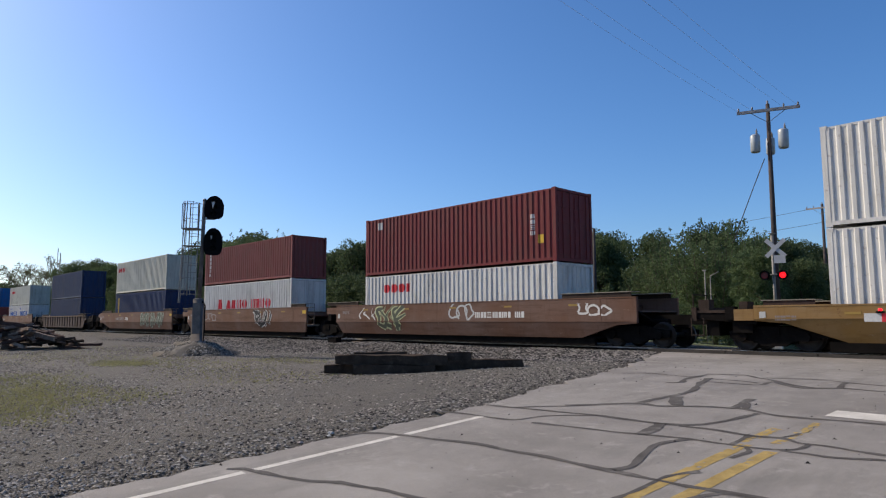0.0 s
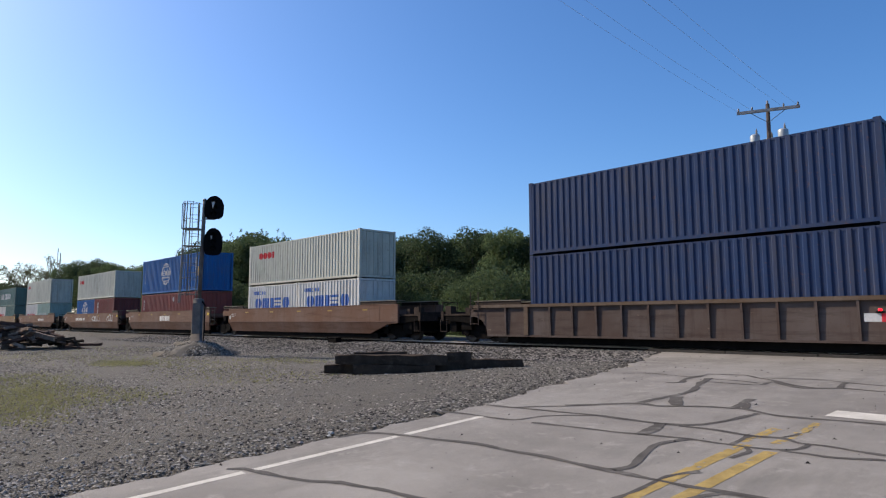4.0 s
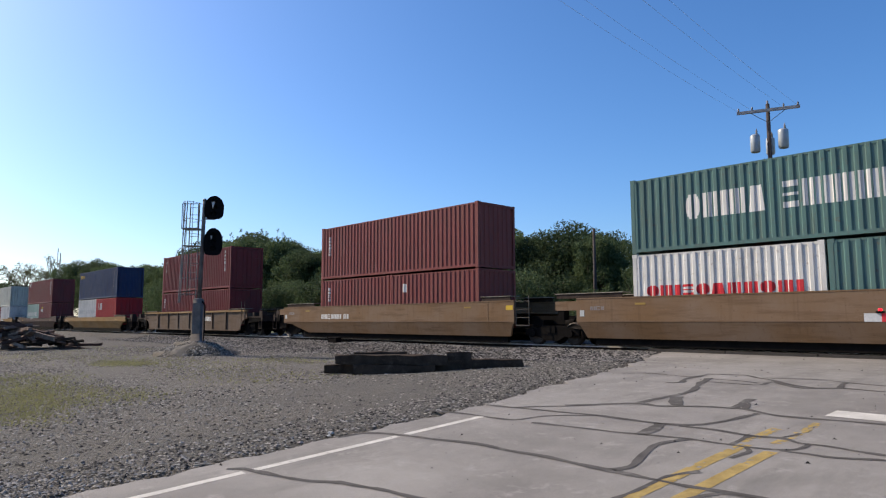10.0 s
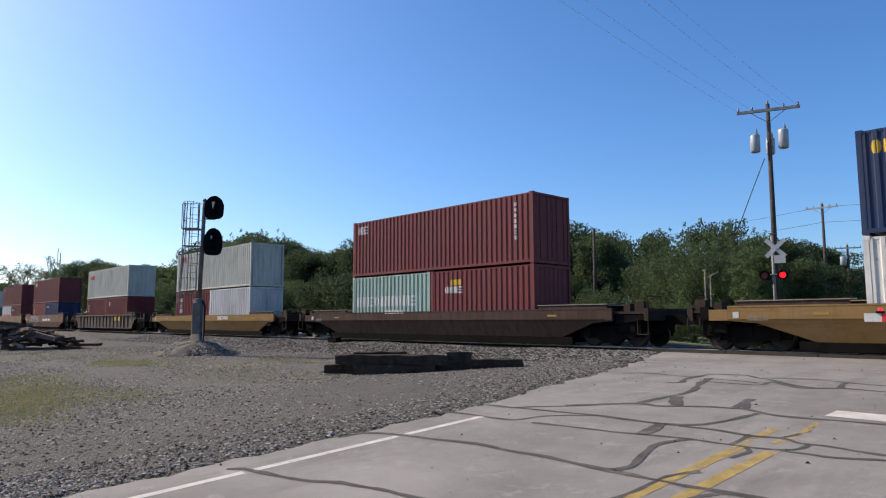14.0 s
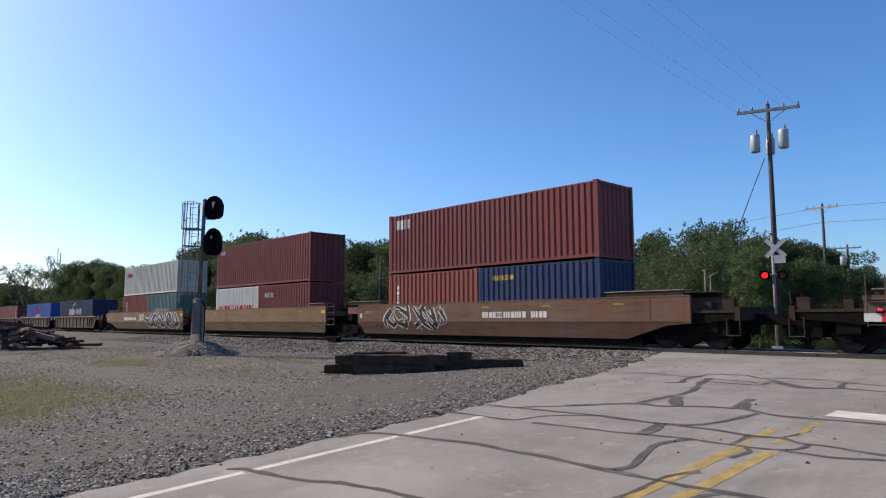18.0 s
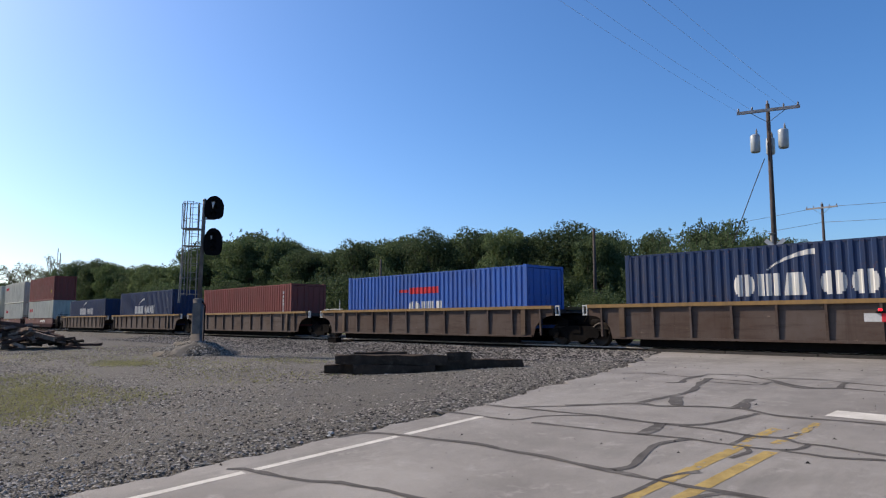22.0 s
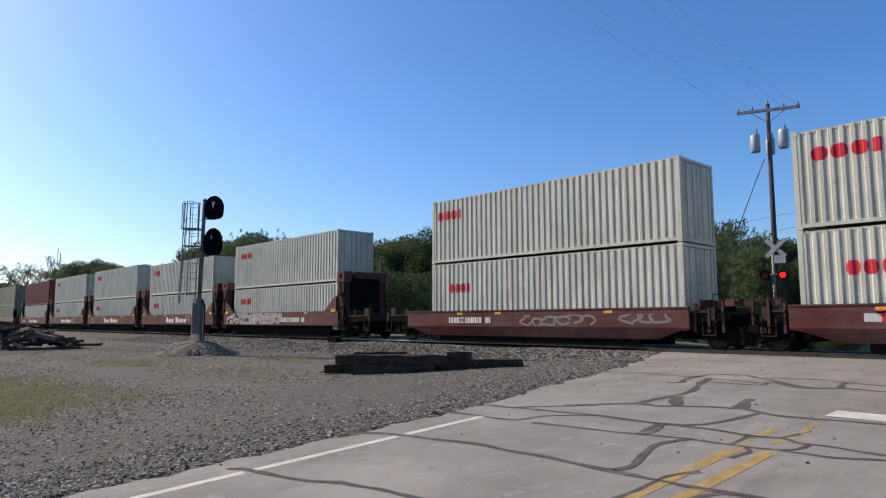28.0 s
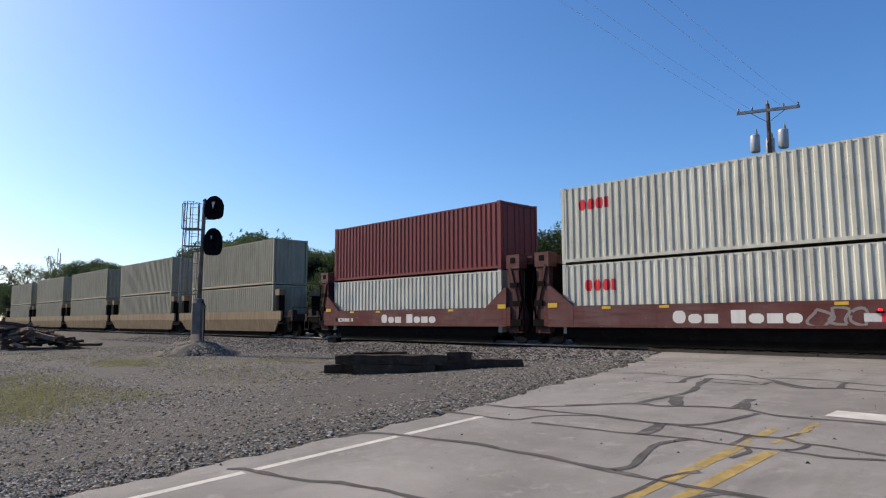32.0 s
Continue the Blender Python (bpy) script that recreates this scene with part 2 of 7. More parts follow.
line_white = plain("worn white road paint", (0.58, 0.55, 0.49), 0.8, 0.0, 0.15, 4.0, 60.0, 0.1, second=(0.30, 0.275, 0.235), amount=0.7, gloss=0.1)


def worn_paint(name, color, under, wear):
    """Road paint rubbed away in patches down to the asphalt."""
    m, t, s = nodes_of(name)
    c = t.nodes.new("ShaderNodeTexCoord").outputs["Object"]
    col = mix(t, ramp(t, noise_tex(t, c, 3.0, 6.0, 0.7), wear, wear + 0.10), color, under)
    col = mix(t, ramp(t, noise_tex(t, c, 45.0, 4.0, 0.8), 0.50, 0.62, 0.0, 0.75), col, under)
    t.links.new(col, s.inputs["Base Color"])
    s.inputs["Roughness"].default_value = 0.8
    bump(t, s, noise_tex(t, c, 90.0, 3.0, 0.8), 0.3, 0.005)
    return m


line_yellow = plain("yellow road paint", (0.40, 0.29, 0.11), 0.85, 0.0, 0.25, 6.0, 60.0, 0.3, 0.004, second=(0.25, 0.19, 0.09), amount=0.7, gloss=0.1)
line_faint = worn_paint("rubbed yellow road paint", (0.31, 0.235, 0.115), (0.215, 0.2, 0.175), 0.38)


def glow(name, color, strength):
    m, t, s = nodes_of(name)
    s.inputs["Base Color"].default_value = (*color, 1)
    s.inputs["Emission Color"].default_value = (*color, 1)
    s.inputs["Emission Strength"].default_value = strength
    s.inputs["Roughness"].default_value = 0.2
    return m


lamp_red = glow("lit red lens", (1.0, 0.012, 0.02), 1.7)
lens_dark = plain("unlit lens", (0.24, 0.018, 0.02), 0.2, 0.0, 0.1)


def leaf_material(name, a, b):
    m, t, s = nodes_of(name)
    g = t.nodes.new("ShaderNodeNewGeometry")
    tc = t.nodes.new("ShaderNodeTexCoord")
    info = t.nodes.new("ShaderNodeObjectInfo")
    col = mix(t, g.outputs["Random Per Island"], a, b)
    col = mix(t, ramp(t, noise_tex(t, tc.outputs["Object"], 0.5), 0.35, 0.7, 0.0, 0.5), col, tuple(v * 0.6 for v in a))
    col = mix(t, ramp(t, info.outputs["Random"], 0.0, 1.0, 0.0, 0.45), col, tuple(0.75 * v for v in b))
    t.links.new(col, s.inputs["Base Color"])
    s.inputs["Roughness"].default_value = 0.75
    s.inputs["Specular IOR Level"].default_value = 0.15
    tr = t.nodes.new("ShaderNodeBsdfTranslucent")
    t.links.new(col, tr.inputs["Color"])
    ms = t.nodes.new("ShaderNodeMixShader")
    ms.inputs[0].default_value = 0.4
    out = t.nodes["Material Output"]
    t.links.new(s.outputs[0], ms.inputs[1])
    t.links.new(tr.outputs[0], ms.inputs[2])
    t.links.new(ms.outputs[0], out.inputs["Surface"])
    return m


leaf_dark = leaf_material("dark oak leaves", (0.032, 0.052, 0.025), (0.09, 0.122, 0.056))
leaf_mid = leaf_material("maple leaves", (0.046, 0.076, 0.034), (0.128, 0.17, 0.078))
leaf_light = leaf_material("willow leaves", (0.062, 0.10, 0.04), (0.165, 0.215, 0.098))
leaf_sparse = leaf_material("thin dusty leaves", (0.09, 0.10, 0.05), (0.15, 0.16, 0.09))
weed = leaf_material("weed blades", (0.24, 0.238, 0.10), (0.36, 0.345, 0.17))


def ground_material():
    m, t, s = nodes_of("gravel and dirt")
    tc = t.nodes.new("ShaderNodeTexCoord")
    c = tc.outputs["Object"]
    sep = t.nodes.new("ShaderNodeSeparateXYZ")
    t.links.new(c, sep.inputs[0])
    vor = t.nodes.new("ShaderNodeTexVoronoi")
    vor.inputs["Scale"].default_value = 24.0
    t.links.new(c, vor.inputs["Vector"])
    stones = mix(t, ramp(t, noise_tex(t, c, 60.0, 3.0, 0.8), 0.38, 0.62), (0.02, 0.0175, 0.0145), (0.275, 0.248, 0.208))
    sepc = t.nodes.new("ShaderNodeSeparateColor")
    t.links.new(vor.outputs["Color"], sepc.inputs[0])
    stones = mix(t, ramp(t, sepc.outputs[0], 0.35, 0.65, 0.0, 0.8), stones, (0.11, 0.093, 0.073))
    dirt = mix(t, noise_tex(t, c, 2.5, 9.0, 0.75), (0.040, 0.036, 0.030), (0.178, 0.160, 0.130))
    col = mix(t, ramp(t, noise_tex(t, c, 0.38, 6.0, 0.6), 0.40, 0.58, 0.0, 0.72), stones, dirt)
    weeds = mix(t, noise_tex(t, c, 9.0, 6.0, 0.7), (0.14, 0.128, 0.07), (0.23, 0.21, 0.105))
    patch = ramp(t, noise_tex(t, c, 0.22, 4.0, 0.6), 0.52, 0.68, 0.0, 0.6)
    left = ramp(t, sep.outputs["X"], -13.0, -24.0)
    wm = t.nodes.new("ShaderNodeMath")
    wm.operation = "MULTIPLY"
    t.links.new(patch, wm.inputs[0])
    t.links.new(left, wm.inputs[1])
    nearbank = ramp(t, sep.outputs["Y"], 14.5, 17.5, 1.0, 0.0)
    wm2 = t.nodes.new("ShaderNodeMath")
    wm2.operation = "MULTIPLY"
    t.links.new(wm.outputs[0], wm2.inputs[0])
    t.links.new(nearbank, wm2.inputs[1])
    col = mix(t, wm2.outputs[0], col, weeds)
    sooty = mix(t, noise_tex(t, c, 14.0, 6.0, 0.8), (0.018, 0.015, 0.013), (0.10, 0.088, 0.075))
    col = mix(t, ramp(t, sep.outputs["Y"], 13.2, 16.6, 0.0, 0.92), col, sooty)
    # near-black from the near rail on: the train's shade put into the ground colour
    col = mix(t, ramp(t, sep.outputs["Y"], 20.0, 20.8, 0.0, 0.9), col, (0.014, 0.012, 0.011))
    col = mix(t, ramp(t, sep.outputs["X"], -24.0, -38.0, 0.0, 0.62), col, sooty)
    grass = mix(t, noise_tex(t, c, 1.3, 8.0, 0.7), (0.06, 0.085, 0.025), (0.15, 0.165, 0.06))
    col = mix(t, ramp(t, sep.outputs["Y"], 26.5, 28.0), col, grass)
    t.links.new(col, s.inputs["Base Color"])
    s.inputs["Roughness"].default_value = 0.95
    bump(t, s, noise_tex(t, c, 38.0, 4.0, 0.75), 1.0, 0.05)
    return m


def asphalt_material():
    m, t, s = nodes_of("old faded asphalt")
    c = t.nodes.new("ShaderNodeTexCoord").outputs["Object"]
    fine = noise_tex(t, c, 130.0, 3.0, 0.8)
    col = mix(t, ramp(t, noise_tex(t, c, 0.45, 7.0, 0.65), 0.36, 0.66), (0.182, 0.165, 0.146), (0.312, 0.288, 0.258))
    col = mix(t, ramp(t, noise_tex(t, c, 1.1, 7.0, 0.7, (1.0, 0.25, 1.0)), 0.50, 0.68, 0.0, 0.75), col, (0.15, 0.137, 0.12))
    col = mix(t, ramp(t, noise_tex(t, c, 3.0, 9.0, 0.75), 0.55, 0.66, 0.0, 0.75), col, (0.36, 0.333, 0.298))
    col = mix(t, ramp(t, noise_tex(t, c, 5.0, 9.0, 0.8), 0.63, 0.70, 0.0, 0.6), col, (0.10, 0.09, 0.08))
    col = mix(t, ramp(t, fine, 0.35, 0.7, 0.0, 0.55), col, (0.13, 0.119, 0.104))
    t.links.new(col, s.inputs["Base Color"])
    s.inputs["Roughness"].default_value = 0.88
    bump(t, s, noise_tex(t, c, 60.0, 5.0, 0.85), 0.5, 0.012)
    return m


gravel_mat, asphalt_mat = ground_material(), asphalt_material()


# ---- ground, road, track ----
def axis_lines(spans):
    out = []
    for a, b, n in spans:
        out += list(np.linspace(a, b, n, endpoint=False))
    return np.array(out + [spans[-1][1]])


def build_ground():
    xs = axis_lines(((-3000, -400, 14), (-400, -120, 20), (-120, -50, 40), (-50, 5, 120), (5, 40, 18), (40, 400, 14), (400, 3000, 10)))
    ys = axis_lines(((-1500, -60, 10), (-60, -2, 16), (-2, 30, 96), (30, 120, 40), (120, 600, 14), (600, 4000, 10)))
    X, Y = np.meshgrid(xs, ys)
    Z = ground_z(X, Y)
    nx = len(xs)
    verts = np.stack([X.ravel(), Y.ravel(), Z.ravel()], 1).tolist()
    faces = [(j * nx + i, j * nx + i + 1, (j + 1) * nx + i + 1, (j + 1) * nx + i) for j in range(len(ys) - 1) for i in range(nx - 1)]
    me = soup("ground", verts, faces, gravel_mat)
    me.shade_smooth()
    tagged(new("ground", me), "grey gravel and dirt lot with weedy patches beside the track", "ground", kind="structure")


def strip(name, lefts, rights, ys, lift, material, across=2):
    """A sheet over the road between two lines of x, for each y."""
    verts, faces = [], []
    for a, b, y in zip(lefts, rights, ys):
        for k in range(across + 1):
            x = a + (b - a) * k / across
            verts.append((x, y, float(road_z(x, y)) + lift))
    w = across + 1
    for j in range(len(ys) - 1):
        for k in range(across):
            faces.append((j * w + k, j * w + k + 1, (j + 1) * w + k + 1, (j + 1) * w + k))
    return soup(name, verts, faces, material)


def build_road():
    for a, b in ((-60.0, 20.42), (23.16, 120.0)):
        ys = np.arange(a, b, 0.25) if b < 30 else np.concatenate([np.arange(a, 40, 0.5), np.arange(40, b, 4.0)])
        ys = np.append(ys, b)
        ragged = [0.05 * math.sin(y * 5.1) + 0.04 * math.sin(y * 11.7 + 1) + (0.28 * noise.noise((y * 0.9, 2.0, 0.0)) + 0.16 * noise.noise((y * 2.6, 7.0, 0.0))) * float(smooth(6.0, 9.0, y)) for y in ys]
        lefts = [float(road_left(y)) + r for y, r in zip(ys, ragged)]
        me = strip("road", lefts, [ROAD_RIGHT] * len(ys), ys, 0.0, asphalt_mat, 10)
        bm = bmesh.new()
        bm.from_mesh(me)
        edge = [e for e in bm.edges if e.is_boundary]
        out = bmesh.ops.extrude_edge_only(bm, edges=edge)
        for v in out["geom"]:
            if isinstance(v, bmesh.types.BMVert):
                v.co.z -= 0.14
        solid("road", bm, asphalt_mat, "faded grey asphalt road with dark sealed cracks", "road", kind="structure")


build_ground()
build_road()


# worn timber, its colour darkened to carry the shade under the cars
panel_mat = plain("worn crossing timber darkened for shade", (0.05, 0.045, 0.04), 0.9, 0.0, 0.3, 3.0, 30.0, 0.4, 0.02, gloss=0.1)


def build_track():
    m = Matrix.Translation((0, TRACK_Y, rail_z(0))) @ pose(0, 0, 0, 0, TILT, 0)
    track = thing("railway_track", m, "single railway track with shiny worn rails on dark ties", "track", kind="structure")
    for side in (-1, 1):
        y = side * 0.7525
        rail = part("rail", prism(bmesh.new(), [(y + p, q - 0.17) for p, q in ((-0.016, 0.03), (0.016, 0.03), (0.016, 0.13), (-0.016, 0.13))], "x", -760, 700), rail_web, track)
        part("rail_foot", prism(bmesh.new(), [(y + p, q - 0.17) for p, q in ((-0.07, -0.01), (0.07, -0.01), (0.07, 0.014), (0.02, 0.034), (-0.02, 0.034), (-0.07, 0.014))], "x", -760, 700), rail_rust, rail, "dusty brown rail foot")
        part("rail_head", prism(bmesh.new(), [(y + p, q - 0.17) for p, q in ((-0.036, 0.128), (0.036, 0.128), (0.038, 0.162), (0.028, 0.17), (-0.028, 0.17), (-0.038, 0.162))], "x", -760, 700), rail_worn, rail, "worn grey rail head")
        part("running_surface", boxes((-760, 700, y - 0.026, y + 0.026, 0.0005, 0.004)), bright_steel, rail, "shiny worn top of the rail")
    tie = bpy.data.meshes.new("tie")
    boxes((-0.115, 0.115, -1.3, 1.3, -0.36, -0.174)).to_mesh(tie)
    for i in range(250):
        x = -128 + i * 0.56
        if -12.5 < x < 2:
            continue
        ob = part("tie", tie, wood_tie, track)
        ob.location = (x, random.uniform(-0.03, 0.03), 0)
    for y0, y1 in ((-1.42, -0.80), (-0.68, 0.68), (0.80, 1.42)):
        for k in range(5):
            a = -11.6 + k * 2.6
            part("crossing_panel", boxes((a, a + 2.57, y0, y1, -0.2, -0.012)), panel_mat, track, "worn crossing panel, coloured dark for the shade under the train")


build_track()


def tar_line(width, *pts):
    """A wavy band of crack sealant over the road through the given places."""
    p = [Vector(q) for q in pts]
    line = []
    for i in range(len(p) - 1):
        a, b, c, d = p[max(i - 1, 0)], p[i], p[i + 1], p[min(i + 2, len(p) - 1)]
        n = max(3, int((c - b).length / 0.15))
        for k in range(n):
            s = k / n
            line.append(0.5 * ((2 * b) + (c - a) * s + (2 * a - 5 * b + 4 * c - d) * s * s + (3 * b - a - 3 * c + d) * s ** 3))
    line.append(p[-1])
    verts, faces = [], []
    for i, q in enumerate(line):
        d = (line[min(i + 1, len(line) - 1)] - line[max(i - 1, 0)]).normalized()
        nrm = Vector((-d.y, d.x))
        w = 0.85 * width * (0.72 + 0.55 * noise.noise((q.x * 2.1, q.y * 2.1, 3.0)) + 0.35 * noise.noise((q.x * 9, q.y * 9, 5.0)))
        wob = 0.04 * noise.noise((q.x * 1.7, q.y * 1.7, 9.0))
        for s in (-1, 1):
            v = q + nrm * (wob + s * w / 2)
            verts.append((v.x, v.y, float(road_z(v.x, v.y)) + 0.005))
        if i:
            k = 2 * i
            faces.append((k - 2, k - 1, k + 1, k))
    ob = new("crack_seal", soup("crack_seal", verts, faces, tar))
    return tagged(ob, "dark tar band sealing a crack in the road", "crack seal", "sealed cracks", "structure")


def chipped_line(x, y0, y1, w, wear):
    """Flakes of road paint that are left of a rubbed line."""
    rng = np.random.RandomState(int(abs(x * 100)) + int(y1 * 10))
    verts, faces = [], []
    step, cols = 0.032, 6
    for j in range(int((y1 - y0) / step)):
        for k in range(cols):
            px, py = x - w / 2 + w * (k + 0.5) / cols, y0 + (j + 0.5) * step
            keep = 0.5 + 0.62 * noise.noise((px * 9.0, py * 2.2, 1.0)) + 0.55 * noise.noise((px * 22.0, py * 14.0, 4.0)) - 0.12 * (k in (0, cols - 1))
            if keep < wear:
                continue
            i = len(verts)
            for dx, dy in ((-1, -1), (1, -1), (1, 1), (-1, 1)):
                vx, vy = px + dx * w / cols * (0.5 + 0.12 * rng.rand()), py + dy * step * (0.5 + 0.12 * rng.rand())
                verts.append((vx, vy, float(road_z(vx, vy)) + 0.003))
            faces.append((i, i + 1, i + 2, i + 3))
    return soup("road_line", verts, faces, line_yellow)


def build_markings():
    for x, y0, y1, w, mat, label in ((-6.47, -8, 3.3, 0.11, line_white, "worn white edge line on the road"), (-6.47, 3.42, 5.33, 0.11, line_white, "worn white edge line on the road"),
                                     (-6.47, 5.47, 6.85, 0.11, line_white, "worn white edge line on the road"),
                                     (-2.73, -8, 7.15, 0.13, line_yellow, "worn yellow centre line on the road"), (-3.05, -8, 7.3, 0.13, line_yellow, "worn yellow centre line on the road"),
                                     (-2.82, 7.5, 8.9, 0.12, line_faint, "faded remnant of a yellow centre line"), (-3.1, 7.4, 8.3, 0.12, line_faint, "faded remnant of a yellow centre line")):
        if mat in (line_yellow, line_faint):
            me = chipped_line(x, y0, y1, w, 0.06 if mat is line_yellow else 0.50)
        else:
            ys = np.append(np.arange(y0, y1, 0.4), y1)
            me = strip("road_line", [x - w / 2] * len(ys), [x + w / 2] * len(ys), ys, 0.0025, mat, 1)
        tagged(new("road_line", me), label, "road marking", kind="structure")
    ys = np.linspace(9.42, 9.92, 4)
    me = strip("stop_line", [-2.93] * 4, [0.8] * 4, ys, 0.004, line_white, 6)
    tagged(new("stop_line", me), "worn white stop line across the lane", "road marking", kind="structure")


build_markings()
tar_line(0.12, (-7.66, 12.35), (-7.21, 12.69), (-6.49, 12.51), (-6.14, 12.51))
tar_line(0.2, (-6.11, 11.30), (-5.93, 11.51), (-6.12, 12.11), (-6.16, 12.79), (-6.16, 13.08))
tar_line(0.15, (-6.23, 13.18), (-5.84, 13.33), (-5.54, 13.42), (-5.13, 13.04), (-4.79, 12.81), (-4.31, 12.25), (-3.90, 12.07))
tar_line(0.1, (-5.59, 11.92), (-5.09, 11.84), (-4.70, 11.94), (-4.74, 12.48), (-4.61, 12.70))
tar_line(0.1, (-5.80, 12.38), (-5.32, 12.37), (-4.83, 12.19))
tar_line(0.1, (-5.13, 13.17), (-4.66, 13.28), (-4.22, 13.39), (-3.71, 13.20), (-3.10, 13.03))
tar_line(0.17, (-4.72, 12.62), (-4.22, 12.01), (-3.94, 11.93), (-3.53, 12.27), (-3.21, 12.25), (-2.91, 12.21))
tar_line(0.12, (-3.55, 12.24), (-3.69, 12.87), (-3.71, 13.20))
tar_line(0.2, (-5.85, 12.47), (-5.54, 11.48), (-5.27, 10.60), (-5.20, 10.18), (-5.25, 9.91), (-5.28, 9.52), (-5.29, 8.96))
tar_line(0.16, (-6.06, 8.20), (-5.71, 8.57), (-5.27, 8.92), (-4.94, 8.90), (-4.70, 9.01), (-4.37, 9.20), (-4.05, 9.28), (-3.88, 9.33), (-3.64, 9.19), (-3.35, 9.08), (-2.97, 9.13), (-2.61, 9.21), (-2.22, 9.23))
tar_line(0.3, (-5.17, 9.84), (-4.76, 9.09))
tar_line(0.2, (-4.05, 9.39), (-4.13, 9.75), (-4.15, 10.00), (-4.16, 10.28))
tar_line(0.2, (-3.91, 9.38), (-4.13, 9.90))
tar_line(0.13, (-7.08, 7.58), (-6.66, 7.61), (-6.17, 7.68), (-5.71, 7.73), (-5.30, 7.80), (-4.85, 7.78), (-4.43, 7.77), (-4.09, 7.84), (-3.84, 8.06), (-3.70, 8.55), (-3.62, 9.09))
tar_line(0.08, (-6.57, 7.64), (-6.27, 7.94), (-6.01, 8.14), (-5.68, 8.52))
tar_line(0.09, (-7.52, 6.69), (-7.03, 6.80), (-6.50, 6.84), (-6.03, 6.89), (-5.90, 6.98), (-5.78, 7.31), (-5.58, 7.55), (-5.21, 7.81))
tar_line(0.1, (-5.63, 6.89), (-5.16, 6.97), (-4.68, 7.01), (-4.20, 7.10), (-3.86, 7.13), (-3.62, 7.19), (-3.31, 7.20), (-3.13, 7.21), (-2.95, 7.20), (-2.70, 7.28), (-2.58, 7.39), (-2.55, 7.55), (-2.55, 7.68))
tar_line(0.22, (-4.17, 7.07), (-4.20, 7.36), (-4.26, 7.66), (-4.30, 7.80))
tar_line(0.11, (-4.05, 7.77), (-3.65, 7.81), (-3.29, 7.74), (-3.10, 7.74), (-2.86, 7.81), (-2.67, 7.68), (-2.55, 7.68), (-2.36, 7.70), (-2.08, 7.63), (-1.85, 7.61))
tar_line(0.11, (-3.19, 7.21), (-3.18, 7.46), (-3.18, 7.77))
tar_line(0.06, (-2.88, 7.87), (-2.82, 8.02), (-2.81, 8.17))
tar_line(0.09, (-2.95, 6.65), (-2.92, 6.84), (-2.90, 7.02), (-3.00, 7.16))
tar_line(0.09, (-2.69, 7.24), (-2.42, 7.25), (-2.17, 7.24), (-1.81, 7.43))
tar_line(0.13, (-7.01, 4.83), (-6.98, 5.16), (-6.74, 5.33), (-6.39, 5.41), (-6.04, 5.47), (-5.74, 5.56), (-5.32, 5.60), (-4.90, 5.60), (-4.53, 5.62), (-4.14, 5.59), (-3.80, 5.58), (-3.50, 5.60), (-3.20, 5.57), (-2.92, 5.56), (-2.68, 5.58), (-2.45, 5.60), (-2.18, 5.60))
tar_line(0.13, (-3.63, 5.61), (-3.54, 5.82), (-3.60, 6.12), (-3.71, 6.42), (-3.78, 6.73), (-3.68, 7.04), (-3.62, 7.19))
tar_line(0.13, (-3.11, 4.79), (-3.09, 5.19), (-3.11, 5.47), (-3.12, 5.68), (-3.05, 5.86), (-2.94, 6.03))
tar_line(0.12, (-6.74, 3.24), (-6.61, 3.36), (-6.41, 3.39), (-5.97, 3.46), (-5.64, 3.57), (-5.38, 3.72), (-5.12, 3.76), (-4.83, 3.83), (-4.55, 3.86), (-4.17, 3.91))
tar_line(0.1, (-2.67, 5.21), (-2.58, 5.47), (-2.43, 5.56), (-2.21, 5.55))


# ---- loose stones, weeds ----
def stone_field(count, place, size, seed, name, label, material):
    """Broken stones strewn over the ground, as one body."""
    rng = np.random.RandomState(seed)
    base = np.array([(1, 0, 0), (-0.8, 0.3, 0), (0.1, 0.9, 0.1), (0, -1, -0.1), (0.1, 0, 0.8), (0, 0.1, -0.7)])
    tri = np.array([(0, 2, 4), (2, 1, 4), (1, 3, 4), (3, 0, 4), (2, 0, 5), (1, 2, 5), (3, 1, 5), (0, 3, 5)])
    x, y = place(rng, count)
    keep = (x < road_left(y) + 0.15 * rng.rand(len(x)) ** 3)
    x, y = x[keep], y[keep]
    n = len(x)
    s = size[0] + (size[1] - size[0]) * rng.rand(n) ** 2.2
    a = rng.rand(n) * 6.283
    v = base[None] * (0.65 + 0.7 * rng.rand(n, 6, 1)) * s[:, None, None]
    v[:, :, 2] *= 0.5
    c, d = np.cos(a)[:, None], np.sin(a)[:, None]
    vx, vy = v[:, :, 0] * c - v[:, :, 1] * d, v[:, :, 0] * d + v[:, :, 1] * c
    z = ground_z(x, y) + s * 0.15
    verts = np.stack([vx + x[:, None], vy + y[:, None], v[:, :, 2] + z[:, None]], 2).reshape(-1, 3)
    faces = (tri[None] + 6 * np.arange(n)[:, None, None]).reshape(-1, 3)
    tagged(new(name, soup(name, verts.tolist(), faces.tolist(), material)), label, "stones", kind="stuff")


def pebble_material(name, lo, hi):
    m, t, s = nodes_of(name)
    g = t.nodes.new("ShaderNodeNewGeometry")
    col = mix(t, ramp(t, g.outputs["Random Per Island"], 0.30, 0.85), lo, hi)
    t.links.new(col, s.inputs["Base Color"])
    s.inputs["Roughness"].default_value = 0.9
    return m


pebble = pebble_material("broken grey stone", (0.018, 0.0155, 0.013), (0.37, 0.335, 0.285))
ballast_stone = pebble_material("sooty ballast stone", (0.009, 0.0078, 0.007), (0.25, 0.225, 0.20))


